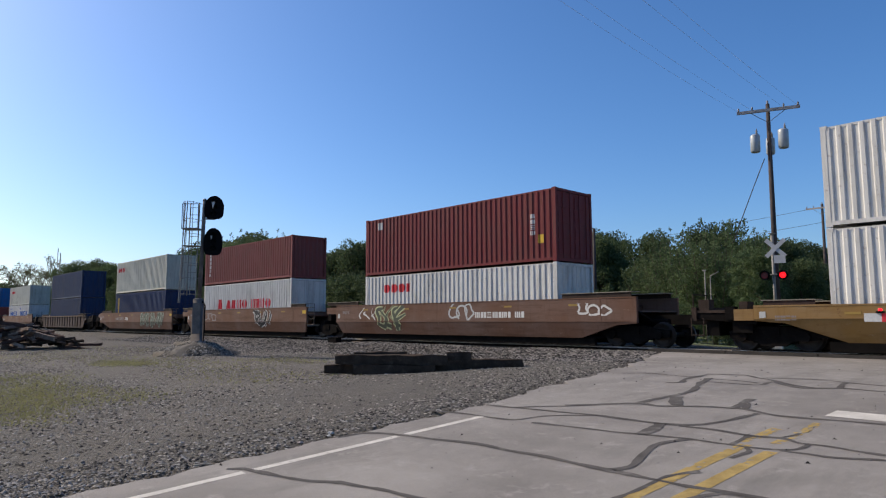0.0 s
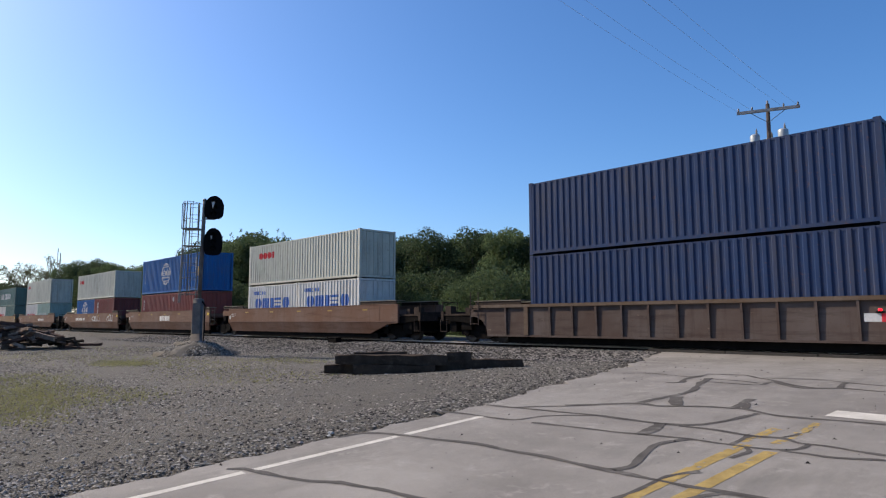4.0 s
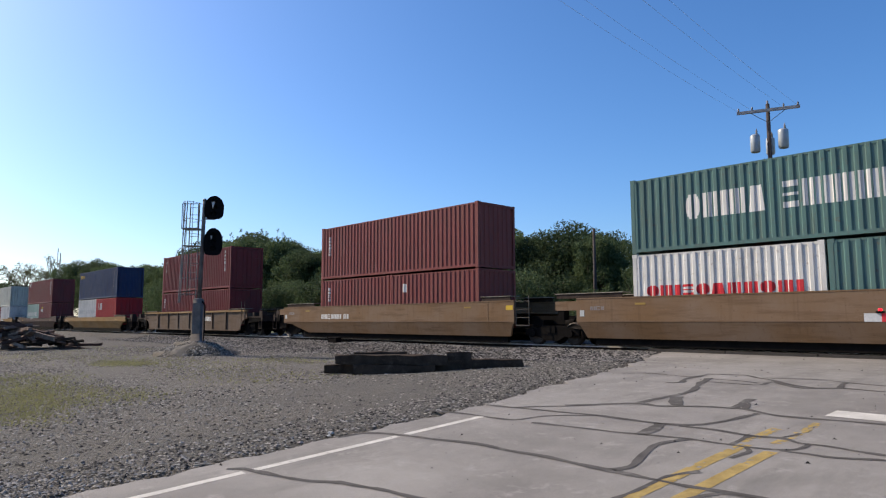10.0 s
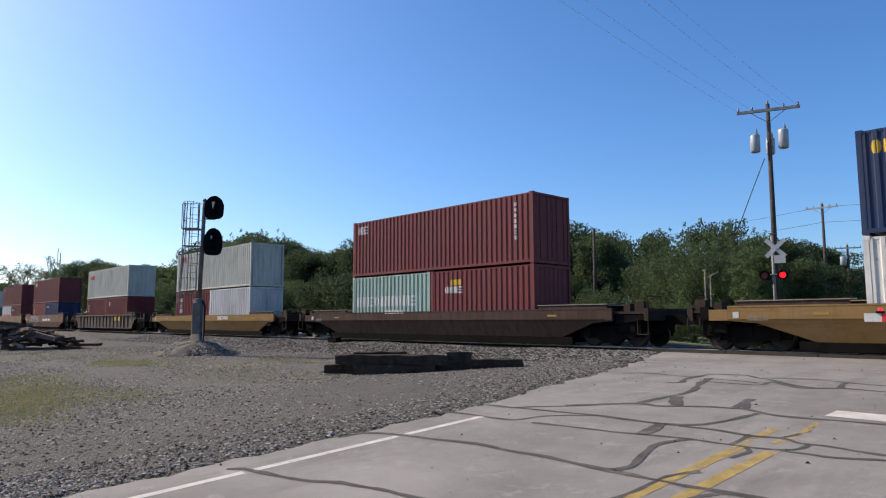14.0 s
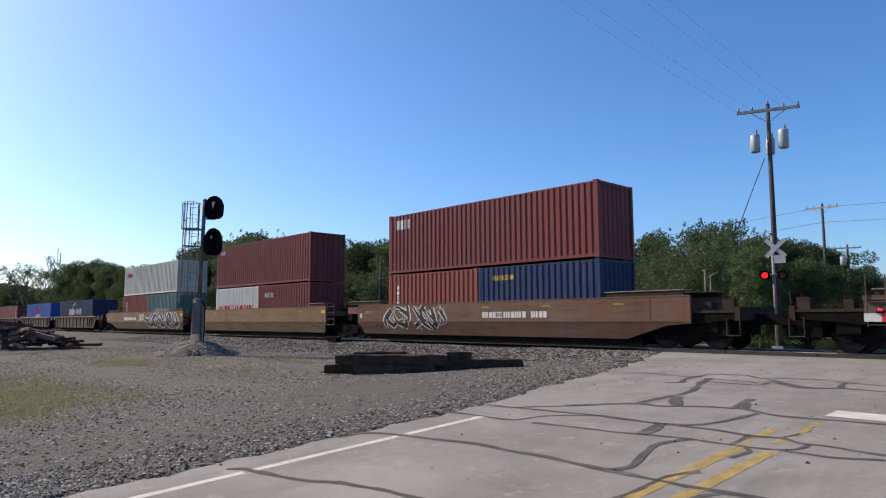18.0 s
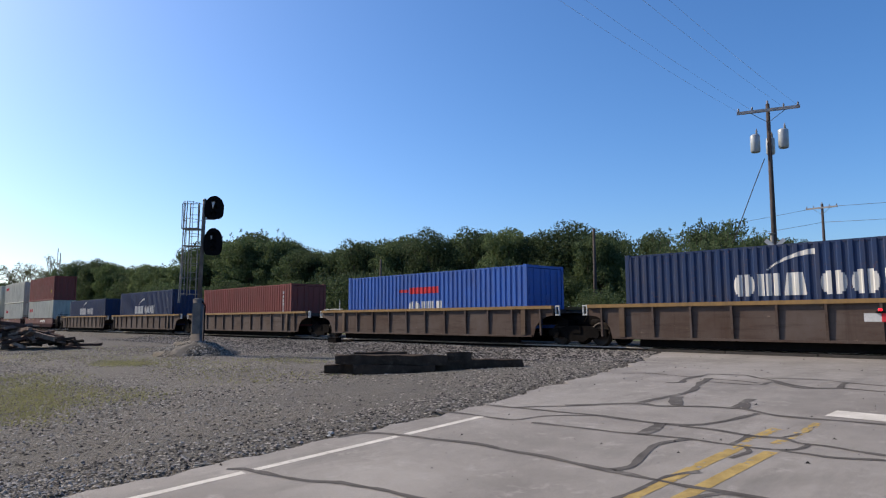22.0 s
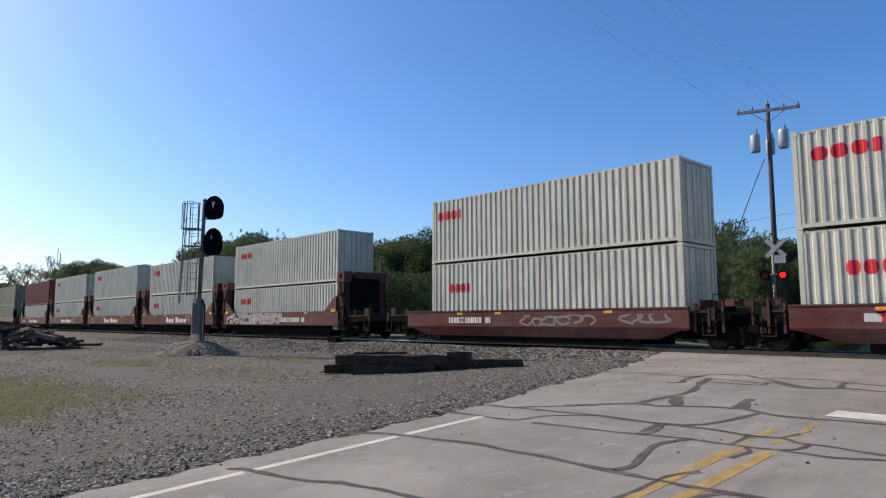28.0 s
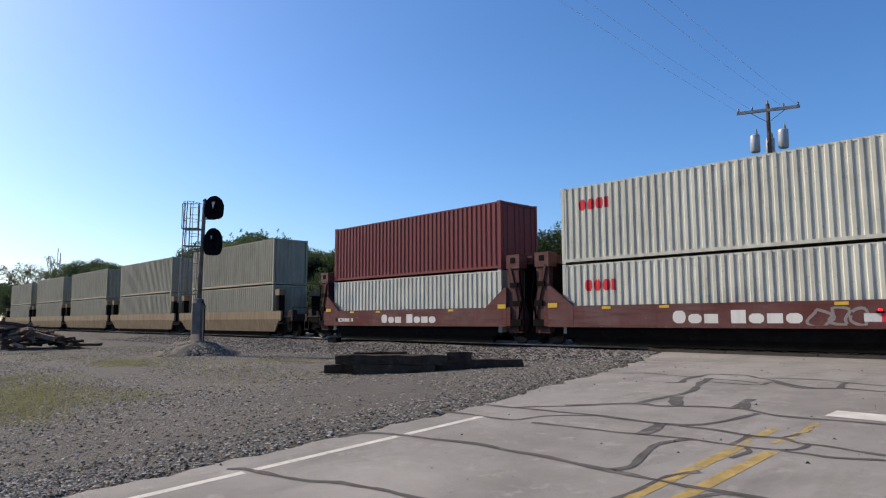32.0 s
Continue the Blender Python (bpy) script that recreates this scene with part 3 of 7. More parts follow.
def lot_place(rng, n):
    r = rng.rand(n) ** 0.9
    x = -6.6 - 30 * r
    y = 0.5 + (18.0 - 0.5) * rng.rand(n)
    ok = 0.75 * noise_mask(x, y) + 0.55 * (1 - smooth(3.0, 6.5, y)) - 0.05 + 0.3 * smooth(11.0, 14.0, y) > rng.rand(n)
    return x[ok], y[ok]


def noise_mask(x, y):
    return 0.5 + 0.5 * np.sin(x * 0.7 + 2.0 * np.sin(y * 0.45)) * np.sin(y * 0.9 + 0.5 * x)


def edge_place(rng, n):
    y = 1.0 + 12 * rng.rand(n) ** 1.8
    return road_left(y) + 0.1 - 1.5 * rng.rand(n) ** 1.3, y


def bank_place(rng, n):
    return -9.5 - 45 * rng.rand(n) ** 1.4, TRACK_Y - 0.9 - 5.2 * rng.rand(n) ** 1.1


stone_field(130000, lot_place, (0.008, 0.038), 3, "loose_gravel", "loose grey gravel scattered over the dirt lot", pebble)
stone_field(9000, edge_place, (0.008, 0.034), 4, "edge_gravel", "loose gravel along the broken road edge", pebble)
stone_field(36000, bank_place, (0.035, 0.09), 5, "ballast", "coarse grey crushed stone ballast beside the track", ballast_stone)



def road_grit():
    """Small dark stones and crumbs strewn on the asphalt."""
    rng = np.random.RandomState(17)
    verts, faces = [], []
    for k in range(420):
        y = 3.0 + 16.5 * rng.rand()
        edge = float(road_left(y))
        x = edge + (1.3 - edge) * (rng.rand() if k % 3 else rng.rand() ** 4)
        z, r = float(road_z(x, y)), 0.006 + 0.02 * rng.rand() ** 3
        i = len(verts)
        for q in ((1, 0, 0), (-0.6, 0.8, 0), (-0.6, -0.8, 0), (0.1, 0, 0.9)):
            verts.append((x + q[0] * r * (0.6 + rng.rand()), y + q[1] * r * (0.6 + rng.rand()), z + q[2] * r))
        faces += [(i, i + 1, i + 3), (i + 1, i + 2, i + 3), (i + 2, i, i + 3)]
    tagged(new("road_grit", soup("road_grit", verts, faces, ballast_stone)), "small dark crumbs of stone on the asphalt", "stones", kind="stuff")


road_grit()


def weed_field(count, centres, seed):
    rng = np.random.RandomState(seed)
    verts, faces = [], []
    for k in range(count):
        cx, cy, r = centres[rng.randint(len(centres))]
        a, d = rng.rand() * 6.283, r * math.sqrt(rng.rand()) * (0.5 + 0.8 * rng.rand())
        x, y = cx + d * math.cos(a) * 1.8, cy + d * math.sin(a)
        if x > float(road_left(y)) - 0.2:
            continue
        z = float(ground_z(x, y))
        for b in range(5):
            t, h, w = rng.rand() * 6.283, 0.015 + 0.04 * rng.rand(), 0.004 + 0.005 * rng.rand()
            lean = 0.08 * rng.rand()
            i = len(verts)
            dx, dy = math.cos(t), math.sin(t)
            verts += [(x - dy * w, y + dx * w, z), (x + dy * w, y - dx * w, z), (x + dx * lean, y + dy * lean, z + h)]
            faces.append((i, i + 1, i + 2))
    tagged(new("weeds", soup("weeds", verts, faces, weed)), "short yellowish green weeds growing in the gravel", "weeds", kind="stuff")


weed_field(7500, ((-15.6, 3.2, 1.5), (-15.0, 2.9, 1.2), (-19.4, 3.9, 1.6), (-13.4, 2.5, 0.9), (-24.5, 7.7, 0.8), (-15.2, 3.2, 0.9), (-17.0, 3.7, 1.0), (-23.2, 7.5, 0.9), (-18.5, 3.4, 1.3), (-21.0, 4.2, 1.4), (-25.5, 8.2, 1.8), (-16.2, 8.2, 1.8), (-14.8, 4.6, 1.0), (-30, 6.0, 3.0), (-22, 9.0, 2.0), (-20.5, 12.0, 1.5), (-34, 10.5, 3.0)), 8)


# ---- trees ----
def leaf_cloud(rng, lumps, n, size, flat=0.8, power=2.0):
    """Small folded leaves over a set of lumps (centre, radius)."""
    w = np.array([l[3] ** power for l in lumps])
    pick = rng.choice(len(lumps), n, p=w / w.sum())
    L = np.array(lumps)[pick]
    d = rng.normal(size=(n, 3))
    d /= np.linalg.norm(d, axis=1)[:, None]
    r = (0.35 + 0.75 * rng.rand(n) ** 0.6)[:, None] * L[:, 3:4]
    p = L[:, :3] + d * r * np.array((1, 1, flat))
    u = rng.normal(size=(n, 3)) + d * 0.4
    u /= np.linalg.norm(u, axis=1)[:, None]
    v = np.cross(u, rng.normal(size=(n, 3)))
    v /= np.linalg.norm(v, axis=1)[:, None]
    s = (size * (0.6 + 0.9 * rng.rand(n)))[:, None]
    q = np.stack([p - u * s, p + v * s * 0.5, p + u * s, p - v * s * 0.5], 1).reshape(-1, 3)
    f = (np.arange(4)[None] + 4 * np.arange(n)[:, None])
    return q.tolist(), f.tolist()


def tree_meshes(seed, height, spread, material, leaves=2600, leaf=0.22, trunk_h=0.25, sparse=False):
    rng = np.random.RandomState(seed)
    bm = bmesh.new()
    top = Vector((rng.normal() * 0.2, rng.normal() * 0.2, height * 0.62))
    mid = Vector((top.x * 0.4, top.y * 0.4, height * trunk_h))
    r = height * 0.018
    rod(bm, (0, 0, -0.2), mid, r * 1.25, r, 8)
    rod(bm, mid, top, r, r * 0.35, 7)
    lumps = []
    n = 15 if not sparse else 12
    for i in range(n):
        a = i * 2.4 + rng.rand()
        h = height * (trunk_h + 0.08 + (0.88 - trunk_h) * ((i + 0.5) / n) ** 0.85)
        rel = (h / height - trunk_h) / (1 - trunk_h)
        out = spread * (0.35 + 0.65 * math.sin(math.pi * min(1, 0.22 + rel * 0.8))) * (0.55 + 0.5 * rng.rand())
        tip = Vector((math.cos(a) * out * 0.72, math.sin(a) * out * 0.72, h))
        start = mid.lerp(top, min(0.95, max(0.05, rel * 0.8)))
        rod(bm, start, tip, r * 0.4, r * 0.1, 5)
        lr = spread * (0.34 + 0.16 * rng.rand()) * (0.7 if sparse else 1.0)
        lumps.append((tip.x, tip.y, tip.z, lr))
        for k in range(2):
            e = tip + Vector(rng.normal(size=3) * lr * 0.75)
            e.z = min(e.z, height * 0.93)
            rod(bm, tip, e, r * 0.12, r * 0.04, 4)
            lumps.append((e.x, e.y, e.z, lr * (0.45 + 0.25 * rng.rand())))
    trunk = bpy.data.meshes.new("trunk")
    bm.to_mesh(trunk)
    bm.free()
    trunk.materials.append(bark)
    v, f = leaf_cloud(rng, lumps, leaves, leaf)
    return trunk, soup("crown", v, f, material)


def poplar_meshes(seed, height, spread, material, leaves, leaf):
    """A bushy tree of upright shoots that end in feathery points."""
    rng = np.random.RandomState(seed)
    bm = bmesh.new()
    r = height * 0.016
    rod(bm, (0, 0, -0.2), (0, 0, height * 0.3), r * 1.3, r, 8)
    lumps = []
    for i in range(34):
        a, out = i * 2.4, spread * math.sqrt((i + 0.5) / 34)
        lean = 0.35 * out
        base = Vector((math.cos(a) * out * 0.55, math.sin(a) * out * 0.55, height * (0.12 + 0.12 * rng.rand())))
        tip = Vector((math.cos(a) * (out + lean * 0.25), math.sin(a) * (out + lean * 0.25), height * (1.0 - 0.42 * (out / spread) ** 2) * (0.86 + 0.14 * rng.rand())))
        rod(bm, (0, 0, height * 0.1), base, r * 0.5, r * 0.3, 5)
        rod(bm, base, tip, r * 0.3, r * 0.05, 4)
        for k in range(9):
            p = base.lerp(tip, k / 8)
            w = spread * 0.23 * (1.0 - 0.80 * (k / 8) ** 1.6)
            lumps.append((p.x + rng.normal() * w * 0.3, p.y + rng.normal() * w * 0.3, p.z, w))
    trunk = bpy.data.meshes.new("trunk")
    bm.to_mesh(trunk)
    bm.free()
    trunk.materials.append(bark)
    v, f = leaf_cloud(rng, lumps, leaves, leaf, 1.25, 0.9)
    return trunk, soup("crown", v, f, material)


def bare_meshes(seed, height, spread, material):
    """A half bare tree: forked limbs, fine twigs and small tufts of leaves."""
    rng = np.random.RandomState(seed)
    bm = bmesh.new()
    lumps = []

    def limb(p, d, length, r, depth):
        q = p + d * length
        rod(bm, p, q, r, r * 0.62, 5)
        if depth == 0:
            if rng.rand() < 0.75:
                lumps.append((q.x, q.y, q.z, spread * (0.06 + 0.07 * rng.rand())))
            return
        for k in range(3):
            e = (d + Vector(rng.normal(size=3) * 0.52) + Vector((0, 0, 0.06))).normalized()
            limb(q, e, length * (0.62 + 0.22 * rng.rand()), r * 0.6, depth - 1)
    for k in range(3):
        limb(Vector((0, 0, 0)), Vector((0.3 * rng.normal(), 0.3 * rng.normal(), 1)).normalized(), height * 0.30, height * 0.016, 4)
    trunk = bpy.data.meshes.new("trunk")
    bm.to_mesh(trunk)
    bm.free()
    trunk.materials.append(bark)
    v, f = leaf_cloud(rng, lumps, 2600, 0.10)
    return trunk, soup("crown", v, f, material)


def plant(meshes, x, y, scale, turn, label, category="tree", group=""):
    ob = thing(category.replace(" ", "_"), pose(x, y, float(ground_z(x, y)), 0, 0, turn), label, category, group)
    ob.scale = (scale, scale, scale)
    part("trunk", meshes[0], None, ob)
    part("crown", meshes[1], None, ob)
    return ob


BROAD = [tree_meshes(11, 12.0, 4.2, leaf_dark, 17000, 0.135), tree_meshes(12, 12.0, 3.6, leaf_mid, 17000, 0.135), tree_meshes(13, 12.0, 4.6, leaf_dark, 18000, 0.135),
         tree_meshes(14, 12.0, 3.9, leaf_mid, 17000, 0.135), tree_meshes(15, 12.0, 3.4, leaf_light, 17000, 0.13, 0.12)]
BUSH = [tree_meshes(21, 4.0, 2.4, leaf_light, 8000, 0.08, 0.04), tree_meshes(22, 4.0, 2.8, leaf_mid, 8000, 0.08, 0.04), tree_meshes(23, 4.0, 2.2, leaf_dark, 8000, 0.08, 0.04)]
BARE = bare_meshes(31, 9.0, 3.6, leaf_sparse)
POPLAR = [poplar_meshes(41, 12.0, 4.6, leaf_light, 19000, 0.105), poplar_meshes(42, 12.0, 3.8, leaf_mid, 18000, 0.105)]


def grown(meshes, x, y, top, turn, label, category="tree", group=""):
    """A tree whose crown ends at that height above the datum."""
    tall = max(v.co.z for v in meshes[1].vertices)
    return plant(meshes, x, y, (top - float(ground_z(x, y))) / tall, turn, label, category, group)


rt = random.Random(5)
# the wood: x, y, height
WOOD = ((-117.8, 50.7, 13.8), (-114.4, 50.7, 14.8), (-113.1, 48.8, 13.6), (-109.2, 51.8, 14.6), (-106.7, 47.2, 13.2), (-103.6, 45.6, 12), (-101.3, 51.9, 15.5), (-98.7, 51.1, 13.9), (-95, 46.4, 12.8), (-91.7, 47, 13.1), (-88.6, 51.6, 12.3), (-85.8, 49.3, 12.9), (-84.3, 52.1, 11.6), (-80.1, 51.8, 10.7), (-78.3, 46.7, 10.5), (-76, 47.6, 10.3), (-73.3, 50.2, 10.6), (-69.9, 51.2, 11), (-67, 48.9, 10.9), (-64.6, 52.3, 10.4), (-60.6, 51.4, 10.2), (-57.6, 48.1, 10.5), (-56.2, 45.8, 9.5), (-51.6, 46.9, 10.5), (-48.8, 52.1, 10.1), (-47, 49.2, 10.4), (-44.6, 50.7, 10.1), (-40.4, 45.8, 9.5), (-38.9, 47.9, 9), (-34.6, 47.9, 9.6), (-32.4, 47.7, 8.5), (-30.2, 46, 7.9))
BEHIND = ((-150.3, 59.9, 12.9), (-144, 61.6, 14.7), (-141.3, 65.3, 16.8), (-135, 64.7, 17), (-129.3, 65.6, 18), (-124.1, 58.9, 16.4), (-121.1, 64.8, 16.5), (-115.1, 66, 16.3), (-108.6, 61.6, 14.8), (-104.3, 61.8, 13.2), (-100.3, 59.2, 13), (-93.5, 65.7, 13.2), (-90, 60.7, 11.4), (-85.7, 64.3, 13.4), (-80.4, 64.3, 13.3), (-74.4, 63.3, 13), (-70.4, 63.6, 12.1), (-65, 64.2, 12.7), (-60.6, 65.6, 12.1), (-54.8, 58.1, 10.9), (-50.7, 63.4, 10.6), (-44, 63.2, 11.1), (-40.5, 63.2, 10.6), (-34, 60.8, 9.8), (-28.9, 63.5, 10.5), (-23.6, 62.1, 8.7))
for x, y, h in WOOD + BEHIND:
    plant(BROAD[rt.randrange(5)], x, y, h / 11.8, rt.uniform(0, 360), "leafy green broadleaf tree in the wood beyond the track", "tree", "trees of the wood")
# nearer, lighter trees beside the road
for meshes, x, y, top in ((POPLAR[1], -23.6, 43.0, 8.07),
                          (POPLAR[1], -21.8, 42.0, 7.87),
                          (POPLAR[0], -20.1, 41.0, 7.94),
                          (POPLAR[0], -18.5, 40.5, 8.01),
                          (POPLAR[0], -17.3, 41.0, 7.87),
                          (POPLAR[1], -16.7, 42.0, 7.38),
                          (BROAD[3], -17.4, 46.0, 7.28),
                          (BROAD[0], -16.9, 47.0, 7.17),
                          (BROAD[2], -19.7, 58.0, 7.87),
                          (BROAD[2], -29.4, 92.0, 11.74),
                          (BROAD[0], -28.6, 94.0, 11.10),
                          (BROAD[4], -29.0, 100.0, 11.35),
                          (BROAD[0], -28.6, 110.0, 9.41),
                          (BROAD[3], -31.2, 125.0, 9.36),
                          (BROAD[2], -33.5, 140.0, 9.79),
                          (BROAD[0], -33.3, 150.0, 9.59),
                          (BROAD[4], -14.0, 36.0, 5.52),
                          (BROAD[3], -14.8, 45.0, 5.56),
                          (BROAD[0], -15.2, 52.0, 5.63)):
    grown(meshes, x, y, top, rt.uniform(0, 360), "bushy green tree behind the crossing", "tree", "trees beside the road")
# trees down the line
for x, y, h, k in ((-168, 46, 14.0, 1), (-158, 45, 14.6, 0), (-150, 48, 13.0, 3), (-142, 46, 12.0, 1), (-133, 45, 12.2, 2), (-127, 44, 12.0, 4), (-120, 43, 11.4, 3), (-114, 42, 10.6, 4), (-108, 41, 10.4, 1), (-101, 40, 10.0, 4), (-262, 48, 14.0, 2), (-280, 52, 15.0, 0), (-300, 60, 15.0, 1), (-250, 58, 12.0, 3), (-330, 70, 16.0, 2), (-360, 64, 17.0, 0), (-236, 52, 12.0, 1)):
    plant(BROAD[k], x, y, h / 12.5, rt.uniform(0, 360), "leafy green tree down the line", "tree", "trees down the line")
for meshes, x, y, top in ((BROAD[1], -181.8, 45.0, 15.06),
                          (BROAD[3], -173.8, 46.0, 15.59),
                          (BROAD[2], -158.1, 45.0, 14.78),
                          (BROAD[4], -147.5, 44.0, 13.21),
                          (POPLAR[1], -136.3, 44.0, 11.64),
                          (BROAD[4], -130.0, 45.0, 11.78),
                          (POPLAR[1], -122.3, 45.0, 11.64),
                          (BROAD[1], -115.2, 45.0, 10.72),
                          (POPLAR[1], -106.0, 50.0, 16.23),
                          (POPLAR[1], -104.5, 52.0, 16.84),
                          (POPLAR[1], -102.7, 54.0, 16.76),
                          (POPLAR[1], -93.9, 52.0, 15.90),
                          (POPLAR[1], -90.2, 52.0, 14.39),
                          (POPLAR[1], -85.7, 52.0, 12.80)):
    grown(meshes, x, y, top, rt.uniform(0, 360), "leafy green tree down the line", "tree", "trees down the line")
grown(BARE, -214.7, 44, 19.19, 30, "half bare tree with thin dusty leaves", "tree")
grown(BARE, -204.2, 45, 17.00, 130, "half bare tree with thin dusty leaves", "tree")
for x, top in ((-413.4, 20.34), (-396.3, 19.96), (-435.2, 21.49)):
    grown(BROAD[2], x, 70, top, 40, "leafy green tree down the line", "tree", "trees down the line")
for x, y in ((-13.2, 35.5), (-12.0, 36.8), (-10.9, 38.2), (-11.6, 41.0), (-9.9, 42.5), (-14.6, 37.0), (-10.4, 36.0)):
    plant(BUSH[2], x, y, rt.uniform(0.42, 0.55), rt.uniform(0, 360), "dense green shrub at the edge of the wood", "shrub", "shrubs beyond the track")
for i in range(56):
    x = -112 + i * 1.72 + rt.uniform(-0.6, 0.6)
    y = 35.5 + rt.uniform(-1.5, 5.5) + max(0, (-x - 60) * 0.03)
    plant(BUSH[rt.randrange(3)], x, y, rt.uniform(0.85, 1.5) if x < -30 else rt.uniform(0.5, 0.85), rt.uniform(0, 360), "dense green shrub at the edge of the wood", "shrub", "shrubs beyond the track")


# ---- signal, poles, crossing ----
def lathe(bm, outline, n=16, m=None):
    """A body of revolution about z from (r, z) pairs."""
    m = m or Matrix()
    rings = []
    for r, z in outline:
        rings.append([bm.verts.new(m @ Vector((r * math.cos(2 * math.pi * i / n), r * math.sin(2 * math.pi * i / n), z))) for i in range(n)])
    for a, b in zip(rings, rings[1:]):
        for i in range(n):
            f = bm.faces.new((a[i], a[(i + 1) % n], b[(i + 1) % n], b[i]))
            f.smooth = True
    bm.faces.new(rings[0][::-1])
    bm.faces.new(rings[-1])
    bmesh.ops.recalc_face_normals(bm, faces=bm.faces)
    return bm


def tube(points, r, n=6):
    """One bent round bar through the points."""
    bm = bmesh.new()
    points = [Vector(p) for p in points]
    rings = []
    for i, p in enumerate(points):
        d = (points[min(i + 1, len(points) - 1)] - points[max(i - 1, 0)]).normalized()
        q = d.to_track_quat("Z", "Y")
        rings.append([bm.verts.new(p + q @ Vector((r * math.cos(2 * math.pi * k / n), r * math.sin(2 * math.pi * k / n), 0))) for k in range(n)])
    for a, b in zip(rings, rings[1:]):
        best = min(range(n), key=lambda s: (a[0].co - b[s].co).length)
        for k in range(n):
            bm.faces.new((a[k], a[(k + 1) % n], b[(k + 1 + best) % n], b[(k + best) % n])).smooth = True
    bm.faces.new(rings[0][::-1])
    bm.faces.new(rings[-1])
    return bm


def oval(w, h, low=0.0, n=24):
    """Outline of a signal backing: round above, squarer below."""
    out = []
    for i in range(n):
        a = 2 * math.pi * i / n
        c, s = math.cos(a), math.sin(a)
        e = 1.0 if s > 0 else 0.55
        out.append((w / 2 * math.copysign(abs(c) ** e, c), h / 2 * math.copysign(abs(s) ** e, s)))
    return out


SIG = (-26.7, 11.4, 0.74)


def build_signal():
    x, y, z = SIG
    gz = float(ground_z(x, y))
    # gravel mound round the foundation
    rng = np.random.RandomState(9)
    bm = bmesh.new()
    rings = []
    for r, h in ((1.75, -0.12), (1.45, 0.10), (1.1, 0.28), (0.7, 0.44), (0.35, 0.50)):
        rings.append([bm.verts.new((x + (r + 0.12 * rng.normal()) * math.cos(i * 0.2618), y + (r + 0.12 * rng.normal()) * math.sin(i * 0.2618), gz + h + 0.03 * rng.normal())) for i in range(24)])
    for a, b in zip(rings, rings[1:]):
        for i in range(24):
            bm.faces.new((a[i], a[(i + 1) % 24], b[(i + 1) % 24], b[i])).smooth = True
    bm.faces.new(rings[-1])
    solid("gravel_mound", bm, pale_gravel, "pale gravel heaped round the foot of the signal", "gravel mound")
    rng = np.random.RandomState(10)
    verts, faces = [], []
    for k in range(5000):
        a, r = rng.rand() * 6.283, 1.75 * math.sqrt(rng.rand())
        h = np.interp(r, (0.35, 0.7, 1.1, 1.45, 1.75), (0.50, 0.44, 0.28, 0.10, -0.1))
        s = 0.015 + 0.035 * rng.rand()
        p = np.array((x + r * math.cos(a), y + r * math.sin(a), gz + h))
        i = len(verts)
        for q in ((1, 0, 0), (-0.6, 0.8, 0), (-0.6, -0.8, 0.1), (0, 0.1, 0.9)):
            verts.append(tuple(p + np.array(q) * s * (0.7 + 0.6 * rng.rand(3))))
        faces += [(i, i + 1, i + 3), (i + 1, i + 2, i + 3), (i + 2, i, i + 3)]
    tagged(new("mound_stones", soup("mound_stones", verts, faces, pebble)), "loose stones on the gravel mound", "stones", kind="stuff")

    turn = 46.7
    sig = thing("railway_signal", pose(x, y, z, 0, 0, turn), "grey railway signal mast with two black heads and a caged ladder", "railway signal")
    part("foundation", boxes((-0.3, 0.3, -0.3, 0.3, -0.5, 0.06)), concrete, sig, "concrete foundation block")
    bm = bmesh.new()
    lathe(bm, [(0.30, 0.0), (0.30, 0.06), (0.285, 0.06), (0.235, 1.75), (0.10, 1.80)], 4, Matrix.Rotation(math.pi / 4, 4, "Z"))
    part("base_case", bm, case_grey, sig, "grey steel junction case round the mast foot")
    part("case_door", boxes((-0.16, 0.16, -0.215, -0.202, 0.35, 1.6)), case_grey, sig)
    part("mast", rods(((0.02, 0, 1.7), (0.10, 0, 5.85), 0.085, 0.075), n=14), case_grey, sig)
    part("mast_cap", lathe(bmesh.new(), [(0.085, 5.84), (0.09, 5.88), (0.05, 5.93)], 12), galvanised, sig).location = (0.10, 0, 0)
    for hz, w, h in ((5.60, 0.80, 0.98), (4.18, 0.78, 1.14)):
        head = part("signal_head", prism(bmesh.new(), oval(w, h), "y", -0.08, -0.05), signal_black, sig, "black oval signal head backing")
        head.location = (0.56, -0.10, hz - 0.07)
        part("housing", boxes((-0.16, 0.16, -0.05, 0.28, -0.40, 0.40)), signal_black, head)
        for k, dz in enumerate((0.27, 0.0, -0.27)):
            bm = bmesh.new()
            prev = None
            for i in range(11):
                a = math.pi * (i / 10) * 1.2 - 0.1 * math.pi
                p0 = bm.verts.new((0.125 * math.cos(a), -0.09, 0.125 * math.sin(a)))
                p1 = bm.verts.new((0.115 * math.cos(a), -0.16, 0.115 * math.sin(a) - 0.01))
                if prev:
                    bm.faces.new((prev[0], p0, p1, prev[1]))
                prev = (p0, p1)
            bmesh.ops.solidify(bm, geom=bm.faces[:], thickness=0.008)
            part("visor", bm, signal_black, head).location = (0, 0, dz)
            lens = lathe(bmesh.new(), [(0.10, 0.0), (0.09, 0.015), (0.0005, 0.022)], 14, Matrix.Rotation(math.pi / 2, 4, "X"))
            part("lens", lens, signal_black, head).location = (0, -0.085, dz)
        arm = bmesh.new()
        rod(arm, (-0.40, 0.10, -0.45), (0.0, 0.14, -0.45), 0.035, n=8)
